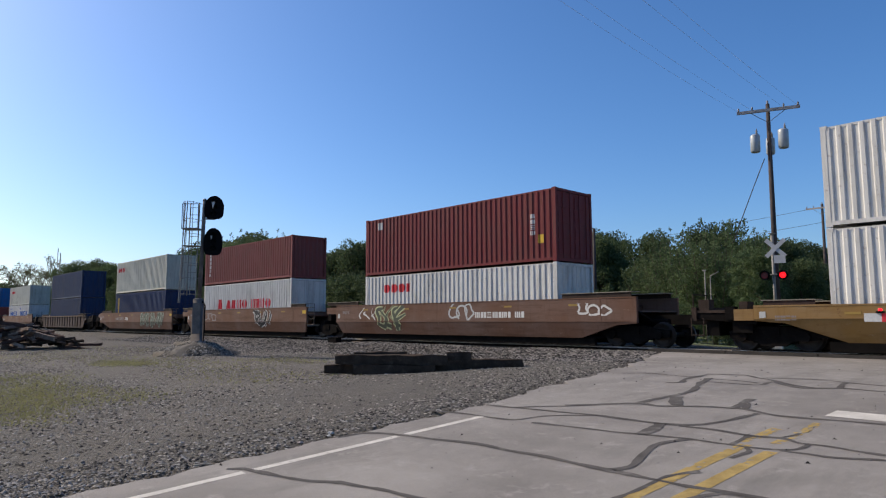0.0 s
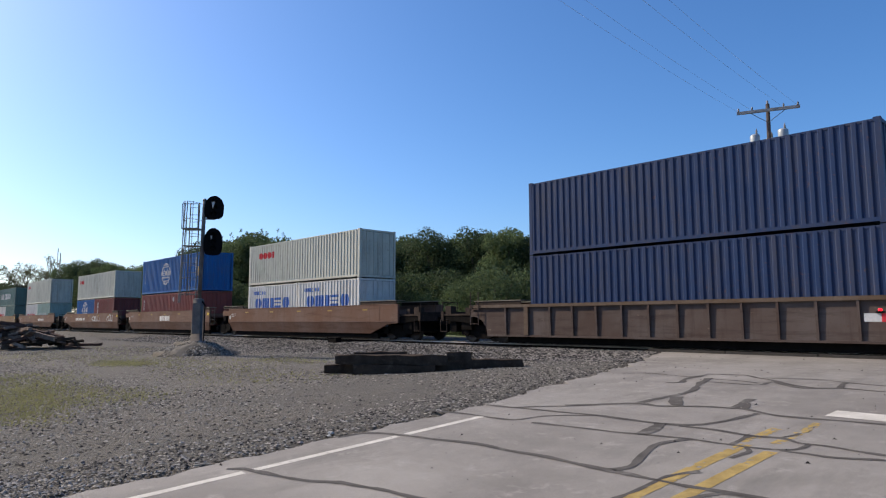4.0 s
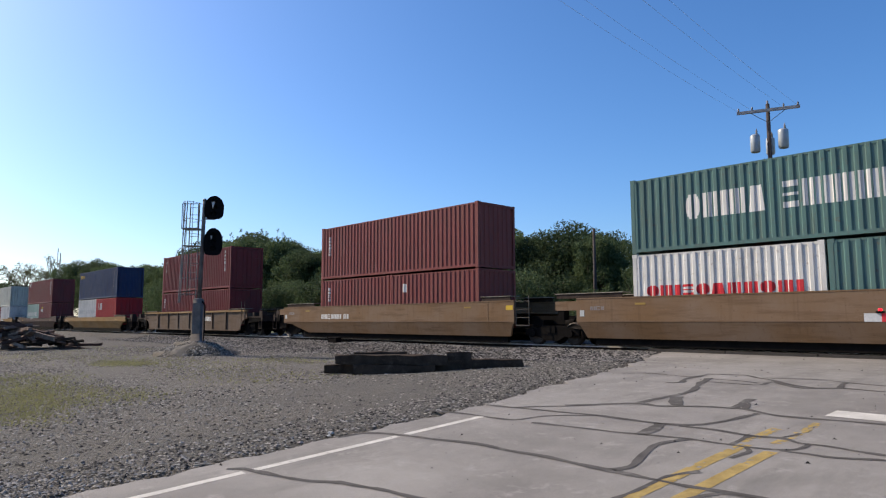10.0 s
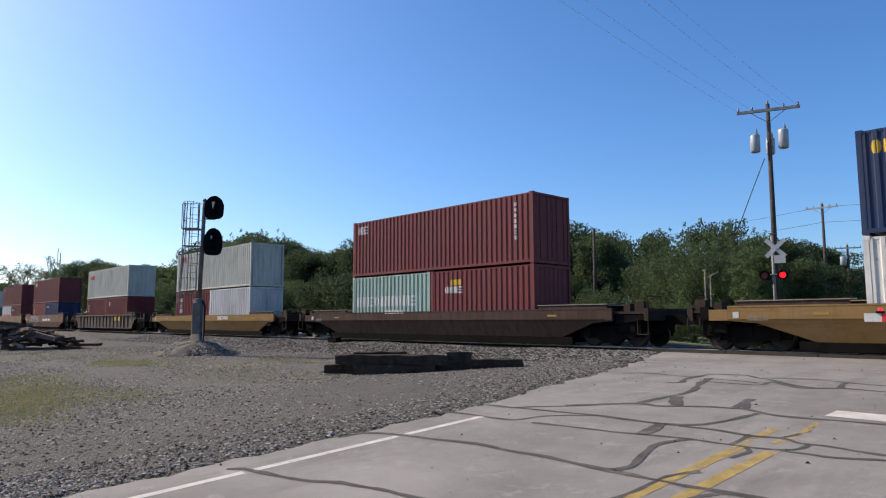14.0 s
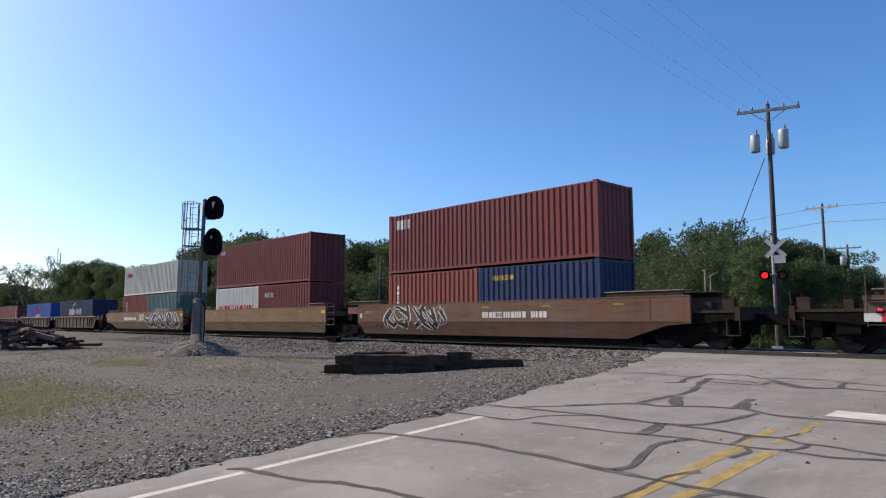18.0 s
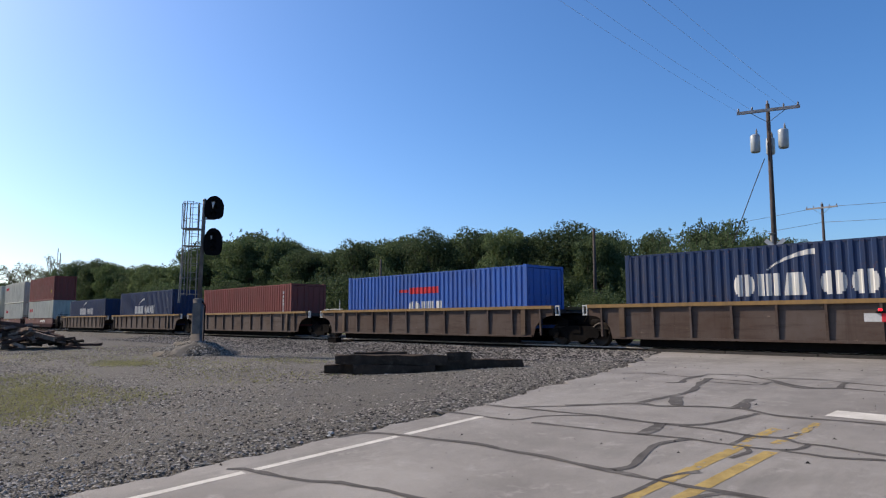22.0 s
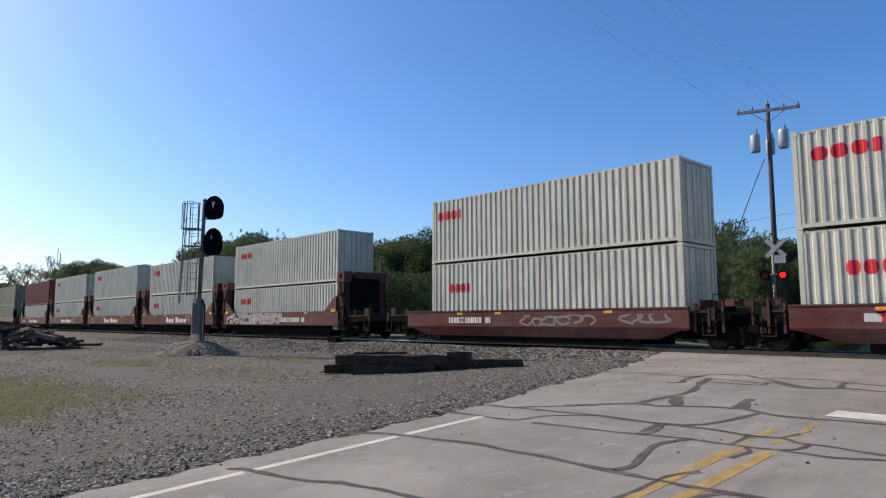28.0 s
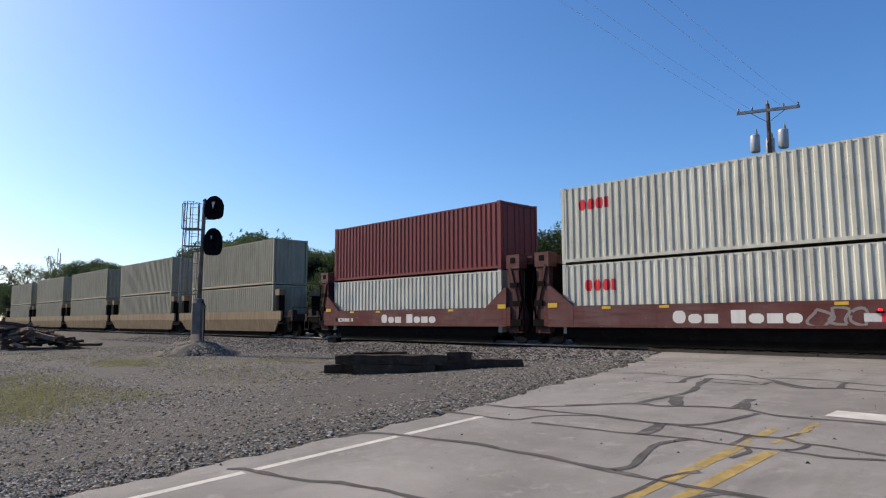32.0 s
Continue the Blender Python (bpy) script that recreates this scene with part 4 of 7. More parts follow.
        rod(arm, (0.0, 0.14, -0.45), (0.0, 0.14, -0.20), 0.035, n=8)
        part("bracket", arm, galvanised, head)
    # glints of light on the heads, made as thin white shapes
    for px, pz, w, h in ((0.56, 5.60, 0.075, 0.30), (0.54, 4.26, 0.045, 0.17)):
        mark = part("glint_plate", prism(bmesh.new(), [(0.0, -h / 2), (w, h * 0.25), (w * 0.8, h / 2), (-w * 0.7, h * 0.42), (-w * 0.5, h * 0.1)], "y", -0.345, -0.335), sign_white, sig, "pale glint painted as a thin shape on the signal head")
        mark.location = (px, 0.0, pz)
    # ladder with safety cage, on the far-left side of the mast
    lx0, lx1 = -0.50, -0.16
    part("ladder_rail", rods(((lx0, 0.0, 1.9), (lx0 + 0.02, 0, 5.75), 0.025)), galvanised, sig)
    part("ladder_rail", rods(((lx1, 0.0, 0.4), (lx1 + 0.06, 0, 5.75), 0.022)), galvanised, sig)
    rung = bpy.data.meshes.new("rung")
    rods(((lx0, 0, 0), (lx1 + 0.04, 0, 0), 0.011), n=6).to_mesh(rung)
    for k in range(13):
        part("rung", rung, galvanised, sig).location = (0, 0, 1.95 + k * 0.3)
    hoop = tube([(-0.34 + 0.33 * math.cos(math.pi * i / 10), -0.72 * math.sin(math.pi * i / 10), 0) for i in range(11)], 0.016)
    hm = bpy.data.meshes.new("cage_hoop")
    hoop.to_mesh(hm)
    hoop.free()
    for hz in (1.95, 2.6, 3.2, 3.8, 4.4, 5.0, 5.7):
        part("cage_hoop", hm, galvanised, sig).location = (0, 0, hz)
    for i in range(5):
        a = math.pi * (0.12 + 0.19 * i)
        px, py = -0.34 + 0.33 * math.cos(a), -0.72 * math.sin(a)
        part("cage_bar", rods(((px, py, 1.9), (px, py, 5.72), 0.014), n=6), galvanised, sig)
    part("platform", boxes((-0.62, 0.05, -0.55, 0.1, 4.60, 4.64)), galvanised, sig, "small grating platform")
    part("platform", boxes((-0.6, 0.05, -0.5, 0.1, 3.9, 3.93)), galvanised, sig, "small grating platform")
    part("handrail", rods(((-0.60, -0.55, 4.64), (-0.60, -0.55, 5.62), 0.018), ((-0.60, -0.55, 5.62), (0.05, -0.55, 5.62), 0.016), ((0.05, -0.55, 4.64), (0.05, -0.55, 5.62), 0.016), n=6), galvanised, sig)
    for top, foot in ((-0.53, -0.70), (-0.62, -0.76)):
        part("guard_rail", rods(((top, -0.2, 5.74), (foot, -0.2, 1.6), 0.02), n=6), galvanised, sig)
    part("conduit", rods(((0.30, -0.12, -0.1), (0.31, -0.12, 1.5), 0.03), ((0.31, -0.12, 1.5), (0.10, -0.05, 1.75), 0.03), n=8), signal_black, sig, "black cable conduit")
    for hz in (2.6, 3.6, 4.6):
        part("standoff", rods(((lx1, 0, hz), (0.06, 0, hz), 0.016), n=6), galvanised, sig)


case_grey = plain("weathered grey signal paint", (0.165, 0.148, 0.135), 0.85, 0.0, 0.3, 3.0, 40.0, second=(0.10, 0.088, 0.078), gloss=0.05)
pale_gravel = plain("pale heaped gravel", (0.15, 0.132, 0.108), 0.95, 0.0, 0.3, 4.0, 35.0, 0.8, 0.03, second=(0.12, 0.105, 0.09))
build_signal()


def cable(name, a, b, sag, r, material, label):
    a, b = Vector(a), Vector(b)
    n = 14
    p = [a.lerp(b, i / n) - Vector((0, 0, sag * 4 * (i / n) * (1 - i / n))) for i in range(n + 1)]
    return solid(name, tube(p, r, 5), material, label, "cable", group="overhead lines")


def insulator(parent, at):
    ob = part("insulator", lathe(bmesh.new(), [(0.02, 0), (0.055, 0.03), (0.03, 0.06), (0.05, 0.10), (0.025, 0.16), (0.02, 0.18)], 8), porcelain, parent)
    ob.location = at
    return ob


def utility_pole(x, y, top, turn, arm, r, label, cans=(), rear=()):
    gz = float(ground_z(x, y))
    h = top - gz
    p = thing("utility_pole", pose(x, y, gz, 0, 0, turn), label, "utility pole", "utility poles")
    part("shaft", rods(((0, 0, -0.3), (0, 0, h), r * 1.35, r * 0.8), n=12), wood_pole, p)
    if arm:
        part("crossarm", boxes((-arm / 2, arm / 2, -r - 0.12, -r - 0.01, h - 0.42, h - 0.28)), wood_grey, p, "weathered grey wooden crossarm")
        for s in (-1, 1):
            part("brace", rods(((s * arm * 0.27, -r - 0.06, h - 0.42), (0, -r * 0.8, h - 0.95), 0.015), n=6), galvanised, p)
            insulator(p, (s * arm * 0.47, -r - 0.06, h - 0.28))
            insulator(p, (s * arm * 0.25, -r - 0.06, h - 0.28))
        insulator(p, (0, 0, h))
    for k, (cx, ch, cr, cz) in enumerate(cans + rear):
        can = part("transformer", lathe(bmesh.new(), [(cr * 0.8, cz), (cr, cz + 0.05), (cr, cz + ch), (cr * 0.9, cz + ch + 0.05), (cr * 0.5, cz + ch + 0.09)], 18), transformer_grey, p, "pale grey cylindrical transformer can")
        can.location = (cx, -r - 0.18 if k < len(cans) else r + 0.42, 0)
        part("bushing", lathe(bmesh.new(), [(0.03, 0), (0.06, 0.04), (0.035, 0.09), (0.055, 0.13), (0.03, 0.2), (0.015, 0.28)], 8), porcelain, can).location = (0.08, 0, cz + ch + 0.08)
        part("lug", boxes((-0.04, 0.04, cr * 0.9, cr + 0.18, cz + ch * 0.4, cz + ch * 0.6)), galvanised, can)
    return p


utility_pole(-12.0, 33.0, 12.08, 21, 2.75, 0.11, "tall dark wooden utility pole with crossarm and three transformers",
             ((-0.62, 0.80, 0.22, 9.48), (0.60, 0.86, 0.23, 9.56)), ((0.05, 0.75, 0.2, 9.5),))
utility_pole(-19.61, 65.6, 11.95, 0, 2.6, 0.13, "wooden utility pole with a single crossarm")
utility_pole(-22.9, 84.4, 9.9, 20, 2.6, 0.13, "short wooden utility pole with one transformer", ((-0.5, 0.9, 0.3, 7.6),))
utility_pole(-28.3, 42.3, 8.45, 0, 0, 0.12, "bare weathered pole standing among the trees")
utility_pole(-43.0, 33.5, 6.5, 0, 0, 0.10, "bare weathered pole standing among the trees")
for s in (-1.3, -0.68, 0.68, 1.3):
    a = Vector((-12.0 + s * 0.934, 33.0 + s * 0.358 - 0.2, 11.85))
    cable("power_cable", a, (a.x + 4.6, -12.0, 12.0), 0.7, 0.005, wire_pale, "thin power cable high over the crossing")
for dz in (0.0, -1.4):
    cable("power_cable", (-19.6, 65.6, 11.7 + dz), (22.0, 62.0, 11.9 + dz), 0.7, 0.02, wire_grey, "thin power cable beyond the crossing")
    cable("power_cable", (-19.6, 65.6, 11.7 + dz), (-75.0, 71.0, 10.5 + dz), 0.8, 0.02, wire_grey, "thin power cable beyond the crossing")
cable("service_drop", (-12.15, 32.7, 9.35), (-13.45, 31.8, 5.3), -0.05, 0.022, wire_black, "black cable hanging from the pole")
mast = thing("antenna_mast", pose(-196, 46, float(ground_z(-196, 46))), "thin antenna mast behind the trees", "antenna mast")
part("shaft", rods(((0, 0, 0), (0, 0, 19.5), 0.22, 0.12), n=6), galvanised, mast)
part("shaft", rods(((-2.6, 0, 16), (-2.6, 0, 21.0), 0.10), n=6), galvanised, mast)
part("boom", rods(((-2.6, 0, 17.5), (1.0, 0, 17.5), 0.10), n=6), galvanised, mast)


def blade(bm, length, width, angle, y):
    c, s = math.cos(angle), math.sin(angle)
    pts = [(-length / 2, -width / 2), (length / 2, -width / 2), (length / 2, width / 2), (-length / 2, width / 2)]
    return prism(bm, [(p * c - q * s, p * s + q * c) for p, q in pts], "y", y, y + 0.012)


FLAPS = []


def lamp_head(parent, at, lit=True):
    head = part("flasher", prism(bmesh.new(), [(0.21 * math.cos(i * 0.3927), 0.21 * math.sin(i * 0.3927)) for i in range(16)], "y", 0.0, 0.02), signal_black, parent, "round black backing of a red flashing lamp")
    head.location = at
    part("lens", lathe(bmesh.new(), [(0.125, 0.0), (0.11, 0.02), (0.001, 0.035)], 16, Matrix.Rotation(math.pi / 2, 4, "X")), lamp_red if lit else lens_dark, head, "red lamp lens")
    # added disc in the unlit lens colour; it swings over the lens for blinking
    if lit:
        flap = part("shutter", prism(bmesh.new(), [(0.133 * math.cos(i * 0.3927), 0.133 * math.sin(i * 0.3927) - 0.133) for i in range(16)], "y", -0.004, 0.004), lens_dark, head, "added dark disc that covers the lens to make the lamp blink")
        flap.location = (0, -0.055, 0.128)
        FLAPS.append(flap)
    bm = bmesh.new()
    prev = None
    for i in range(11):
        a = math.pi * (i / 10 * 1.16 - 0.08)
        q = (bm.verts.new((0.15 * math.cos(a), 0.0, 0.15 * math.sin(a))), bm.verts.new((0.145 * math.cos(a), -0.26, 0.145 * math.sin(a) + 0.01)))
        if prev:
            bm.faces.new((prev[0], q[0], q[1], prev[1]))
        prev = q
    bmesh.ops.solidify(bm, geom=bm.faces[:], thickness=0.006)
    part("hood", bm, signal_black, head)
    part("case", lathe(bmesh.new(), [(0.16, 0.0), (0.13, -0.12), (0.05, -0.16)], 12, Matrix.Rotation(math.pi / 2, 4, "X")), signal_black, head)
    return head


def crossing_signal():
    x, y = -10.75, 29.3
    gz = float(ground_z(x, y))
    s = thing("crossing_signal", pose(x, y, gz, 0, 0, 14), "level crossing signal with white crossbuck and red flashing lamps", "crossing signal")
    part("mast", rods(((0, 0, -0.1), (0, 0, 5.25 - gz), 0.06), n=10), galvanised, s)
    part("foundation", boxes((-0.2, 0.2, -0.2, 0.2, -0.1, 0.15)), concrete, s)
    for a in (0.78, -0.78):
        part("crossbuck_blade", blade(bmesh.new(), 1.02, 0.17, a, -0.1 - 0.015 * (a > 0)), sign_white, s, "white crossbuck blade").location = (0.12, 0, 4.66 - gz)
    part("sign", boxes((0.05, 0.48, -0.12, -0.10, 4.02 - gz, 4.35 - gz)), sign_white, s, "white plate under the crossbuck")
    part("crossbar", rods(((-0.45, -0.05, 3.55 - gz), (0.42, -0.05, 3.55 - gz), 0.03), n=8), galvanised, s)
    lamp_head(s, (-0.33, -0.16, 3.52 - gz))
    lamp_head(s, (0.35, -0.16, 3.52 - gz))
    part("bell", lathe(bmesh.new(), [(0.02, 0.0), (0.14, 0.03), (0.15, 0.06), (0.02, 0.08)], 12), galvanised, s).location = (0, 0, 5.25 - gz)
    return s


crossing_signal()


def crossing_gate():
    """The lowered gate across the near lane; its mast stands beside the road."""
    y, z = 12.0, 1.75
    x0, x1 = -3.08, 1.55
    gz = float(ground_z(x1 + 0.4, y + 0.25))
    g = thing("crossing_gate", pose(x1 + 0.4, y + 0.25, gz), "lowered crossing gate with red and white striped arm", "crossing gate")
    ox, oy = -(x1 + 0.4), -(y + 0.25)
    arm = part("gate_arm", boxes((x0 + ox, x1 + ox + 0.3, y + oy - 0.02, y + oy + 0.02, z - gz - 0.065, z - gz + 0.065)), sign_white, g, "white gate arm with red stripes")
    x = x0 + 0.24
    while x < x1:
        part("stripe", boxes((x + ox, x + ox + 0.38, y + oy - 0.024, y + oy + 0.024, z - gz - 0.067, z - gz + 0.067)), sign_red, arm, "red reflective stripe")
        x += 0.76
    for lx in (x0 + 0.22, x0 + 1.7, x0 + 3.2):
        lamp = part("gate_lamp", boxes((lx + ox - 0.05, lx + ox + 0.05, y + oy - 0.05, y + oy + 0.05, z - gz + 0.065, z - gz + 0.10)), signal_black, arm, "small red lamp on the gate arm")
        part("lens", lathe(bmesh.new(), [(0.028, z - gz + 0.10), (0.030, z - gz + 0.125), (0.014, z - gz + 0.145)], 12), lamp_red, lamp).location = (lx + ox, y + oy, 0)
    part("mast", rods(((0, 0, 0), (0, 0, 3.6), 0.06), n=10), galvanised, g)
    part("gate_motor", boxes((-0.22, 0.22, -0.32, 0.12, z - gz - 0.3, z - gz + 0.35)), galvanised, g, "grey gate motor case")
    part("foundation", boxes((-0.25, 0.25, -0.25, 0.25, -0.1, 0.12)), concrete, g)


crossing_gate()


# ---- piles of old ties ----
def tie_mesh(length, w, h, seed):
    rng = np.random.RandomState(seed)
    bm = box(bmesh.new(), -length / 2, length / 2, -w / 2, w / 2, 0, h)
    bmesh.ops.subdivide_edges(bm, edges=[e for e in bm.edges if e.calc_length() > 1], cuts=5)
    for v in bm.verts:
        v.co += Vector(rng.normal(size=3) * 0.012)
    bmesh.ops.bevel(bm, geom=[e for e in bm.edges if e.calc_face_angle(0) > 0.8], offset=0.012, segments=1)
    return bm


def tie_stack():
    cx, cy, rz = -12.65, 10.55, 46.7
    m = pose(cx, cy, 0, 0, 0, rz)
    for i, (dx, dy, dz, ln, turn) in enumerate(((-0.2, 0.02, 0.0, 2.0, 1.0), (-0.15, 0.32, 0.0, 2.55, -1), (-0.75, 0.62, 0.0, 2.5, 2), (0.15, 0.95, 0.0, 2.6, -2), (-0.2, 0.14, 0.232, 2.6, 0.8), (-0.45, 0.50, 0.232, 2.5, -1.5),
                                                (-0.62, 0.88, 0.30, 1.35, 3), (1.45, 0.30, 0.0, 1.25, 6), (1.42, 0.42, 0.225, 0.6, -5), (2.2, 0.62, 0.0, 1.65, -3), (1.85, 0.92, 0.0, 2.3, 2))):
        at = m @ Vector((dx, dy, 0))
        solid("railway_tie", tie_mesh(ln, 0.25, 0.225, 40 + i), wood_stack, "old dark wooden railway tie in a low stack on the gravel", "railway tie", pose(0, 0, float(ground_z(at.x, at.y)) - 0.02) @ m @ pose(dx, dy, dz, 0, 0, turn), "stacked ties")


tie_stack()


def scrap_heap():
    rng = random.Random(12)
    cx, cy = -38.3, 7.8
    for i in range(84):
        a = max(-1.55, min(1.6, rng.gauss(-0.1, 0.85)))
        b = rng.gauss(0, 0.6)
        h = 1.3 * max(0.0, 1.0 - 0.40 * abs(a + 0.45) - 0.35 * abs(b)) * rng.uniform(0.1, 1.0)
        x, y = cx + a * 1.7 * 0.69 - b * 0.72, cy + a * 1.7 * 0.73 + b * 0.69
        ln = rng.choice((0.5, 0.8, 1.2, 1.7, 2.3)) * rng.uniform(0.8, 1.1)
        lean = 26 if ln < 1.3 else 12
        solid("scrap_tie", tie_mesh(ln, rng.uniform(0.10, 0.27), rng.uniform(0.05, 0.2), 80 + i), (wood_stack, wood_scrap, wood_scrap, wood_dark)[i % 4], "broken old railway tie on a heap of scrap wood", "railway tie",
              pose(x, y, float(ground_z(x, y)) + h, rng.uniform(-20, 20), rng.uniform(-lean, lean), rng.uniform(0, 180)), "heap of scrap ties")


wood_dark = plain("rotten reddish wood", (0.07, 0.038, 0.028), 0.95, 0.0, 0.5, 3.0, 20.0, 0.6, 0.03, second=(0.10, 0.06, 0.045))
scrap_heap()


def litter():
    """A crumpled white wrapper and pale sticks on the gravel by the road edge."""
    rng = np.random.RandomState(3)
    for x, y, r in ((-7.33, 4.92, 0.045), (-7.24, 4.84, 0.03)):
        bm = bmesh.new()
        bmesh.ops.create_icosphere(bm, subdivisions=2, radius=r)
        for v in bm.verts:
            v.co *= 0.55 + 0.7 * rng.rand()
            v.co.z *= 0.45
        solid("litter", bm, concrete, "crumpled white wrapper lying on the gravel", "litter", pose(x, y, float(ground_z(x, y)) + 0.03, 0, 0, rng.rand() * 90))
    for x, y, ln, turn in ((-7.12, 3.45, 0.30, 78), (-7.08, 3.72, 0.34, 95), (-7.2, 3.2, 0.2, 60)):
        bm = rods(((-ln / 2, 0, 0), (0.02, 0.015, 0.01), 0.010), ((0.02, 0.015, 0.01), (ln / 2, 0, 0), 0.008, 0.004), n=5)
        solid("stick", bm, dry_wood, "pale dry stick on the gravel", "stick", pose(x, y, float(ground_z(x, y)) + 0.02, 0, 0, turn))


dry_wood = plain("pale dry wood", (0.42, 0.38, 0.31), 0.9, 0.0, 0.2, 6.0, 40.0, gloss=0.1)
litter()


def track_box():
    """A low dark box with a sloping lid beside the near rail."""
    x, y = -28.9, 19.55
    gz = float(ground_z(x, y))
    m = thing("track_box", pose(x, y, gz, 0, 0, 0), "low dark steel junction box beside the rail", "junction box")
    part("case", boxes((-0.36, 0.36, -0.16, 0.16, -0.05, 0.24)), steel_dark, m)
    part("lid", prism(bmesh.new(), [(-0.19, 0.241), (0.19, 0.241), (0.19, 0.29), (-0.19, 0.26)], "x", -0.39, 0.39), steel_dark, m)
    part("conduit", rods(((0.2, 0.1, 0.08), (0.25, 0.9, 0.05), 0.03), n=6), steel_dark, m)


track_box()


def marker_post():
    """Two thin pale posts with a tilted arm, beyond the track."""
    x, y = -14.07, 30.0
    gz = float(ground_z(x, y))
    m = thing("marker_post", pose(x, y, gz), "thin pale marker post with a tilted arm beyond the track", "marker post")
    part("post", rods(((0, 0, -0.05), (0, 0, 3.91 - gz), 0.026), n=8), galvanised, m)
    part("post", rods(((0.23, 0.05, -0.05), (0.23, 0.05, 3.66 - gz), 0.022), n=8), galvanised, m)
    part("arm", rods(((0.23, 0.05, 3.66 - gz), (0.63, 0.05, 3.85 - gz), 0.022), n=8), galvanised, m)
    part("cap", boxes((-0.10, 0.05, -0.05, 0.05, 3.91 - gz, 3.96 - gz)), galvanised, m)


marker_post()


# ---- shipping containers ----
PITCH, CREST, SLOPE, VALLEY, DEEP = 0.278, 0.098, 0.037, 0.106, 0.038
HALF_W = 1.219
mesh_store = {}


def stored(key, build):
    if key not in mesh_store:
        bm = build()
        me = bpy.data.meshes.new(key[0])
        bm.to_mesh(me)
        bm.free()
        mesh_store[key] = me
    return mesh_store[key]


def rib_line(length):
    """Outline of a pressed wall of that length, seen from above: (x, depth)."""
    a, b = -length / 2 + 0.13, length / 2 - 0.13
    n = int((b - a) / PITCH)
    k = (b - a) / n / PITCH
    line = []
    for i in range(n):
        x = a + i * PITCH * k
        line += [(x, 0.0), (x + CREST * k, 0.0), (x + (CREST + SLOPE) * k, DEEP), (x + (CREST + SLOPE + VALLEY) * k, DEEP)]
    return line + [(b, 0.0)]


def ribbed_wall(length, z0, z1):
    line = rib_line(length)
    bm = bmesh.new()
    lo = [bm.verts.new((x, y, z0)) for x, y in line]
    hi = [bm.verts.new((x, y, z1)) for x, y in line]
    for i in range(len(line) - 1):
        bm.faces.new((lo[i], lo[i + 1], hi[i + 1], hi[i]))
    return bm


def container(length, height, color, doors_right, label):
    """A ribbed steel box; its base centre is the origin and the camera side is -y."""
    mat = PAINT[color]
    ob = thing("shipping_container", Matrix(), label, "container", "containers on the train")
    L2, W, H = length / 2, HALF_W, height
    key = (length, height, color)

    def frame_bm():
        bm = bmesh.new()
        for s in (-1, 1):
            box(bm, -L2 + 0.1, L2 - 0.1, min(s * W, s * (W - 0.07)), max(s * W, s * (W - 0.07)), 0.045, 0.16)
            box(bm, -L2 + 0.1, L2 - 0.1, min(s * (W - 0.032), s * (W - 0.09)), max(s * (W - 0.032), s * (W - 0.09)), H - 0.10, H - 0.03)
            for e in (-1, 1):
                box(bm, min(e * L2, e * (L2 - 0.14)), max(e * L2, e * (L2 - 0.14)), min(s * (W - 0.002), s * (W - 0.13)), max(s * (W - 0.002), s * (W - 0.13)), 0.10, H - 0.10)
        for e in (-1, 1):
            a, b = sorted((e * (L2 - 0.01), e * (L2 - 0.09)))
            box(bm, a, b, -W + 0.13, W - 0.13, 0.02, 0.15)
            box(bm, a, b, -W + 0.13, W - 0.13, H - 0.12, H - 0.015)
        return bm
    part("frame", stored(("frame", *key), frame_bm), mat, ob)
    wall = stored(("side_panel", *key), lambda: ribbed_wall(length, 0.16, H - 0.055))
    part("side_panel", wall, mat, ob).location = (0, -W + 0.012, 0)
    far = part("side_panel", wall, mat, ob)
    far.location, far.rotation_euler = (0, W - 0.012, 0), (0, 0, math.pi)
    roof = stored(("roof_panel", *key), lambda: boxes((-L2 + 0.08, L2 - 0.08, -W + 0.05, W - 0.05, H - 0.05, H - 0.032)))
    part("roof_panel", roof, mat, ob)
    part("floor_panel", stored(("floor_panel", *key), lambda: boxes((-L2 + 0.08, L2 - 0.08, -W + 0.06, W - 0.06, 0.10, 0.15))), mat, ob)
    cast = stored(("corner_casting", color), lambda: boxes((-0.089, 0.089, -0.081, 0.081, -0.059, 0.059)))
    for sx in (-1, 1):
        for sy in (-1, 1):
            for z in (0.059, H - 0.059):
                part("corner_casting", cast, mat, ob).location = (sx * (L2 - 0.087), sy * (W - 0.079), z)
    end = 1 if doors_right else -1

    def door_bm():
        bm = boxes((-0.025, 0.025, -0.535, 0.535, 0.0, H - 0.30))
        for k in range(4):
            z = 0.12 + k * (H - 0.42) / 4
            box(bm, 0.025, 0.045, -0.48, 0.48, z, z + (H - 0.42) / 4 - 0.14)
        return bm
    door_me = stored(("door", *key), door_bm)
    rod_me = stored(("lock_rod", height, color), lambda: rods(((0, 0, -0.02), (0, 0, H - 0.26), 0.018), n=6))
    for s in (-1, 1):
        d = part("door", door_me, mat, ob)
        d.location = (end * (L2 - 0.06), s * 0.545, 0.16)
        d.rotation_euler = (0, 0, 0 if end > 0 else math.pi)
        for k in (-0.22, 0.25):
            r = part("lock_rod", rod_me, mat, d, "painted steel locking bar")
            r.location = (0.065, k, 0)

    def front_bm():
        bm = ribbed_wall(2 * W - 0.1, 0.15, H - 0.12)
        return bm
    f = part("end_panel", stored(("end_panel", *key), front_bm), mat, ob)
    f.location, f.rotation_euler = (-end * (L2 - 0.03), 0, 0), (0, 0, radians(90 if end < 0 else -90))
    return ob


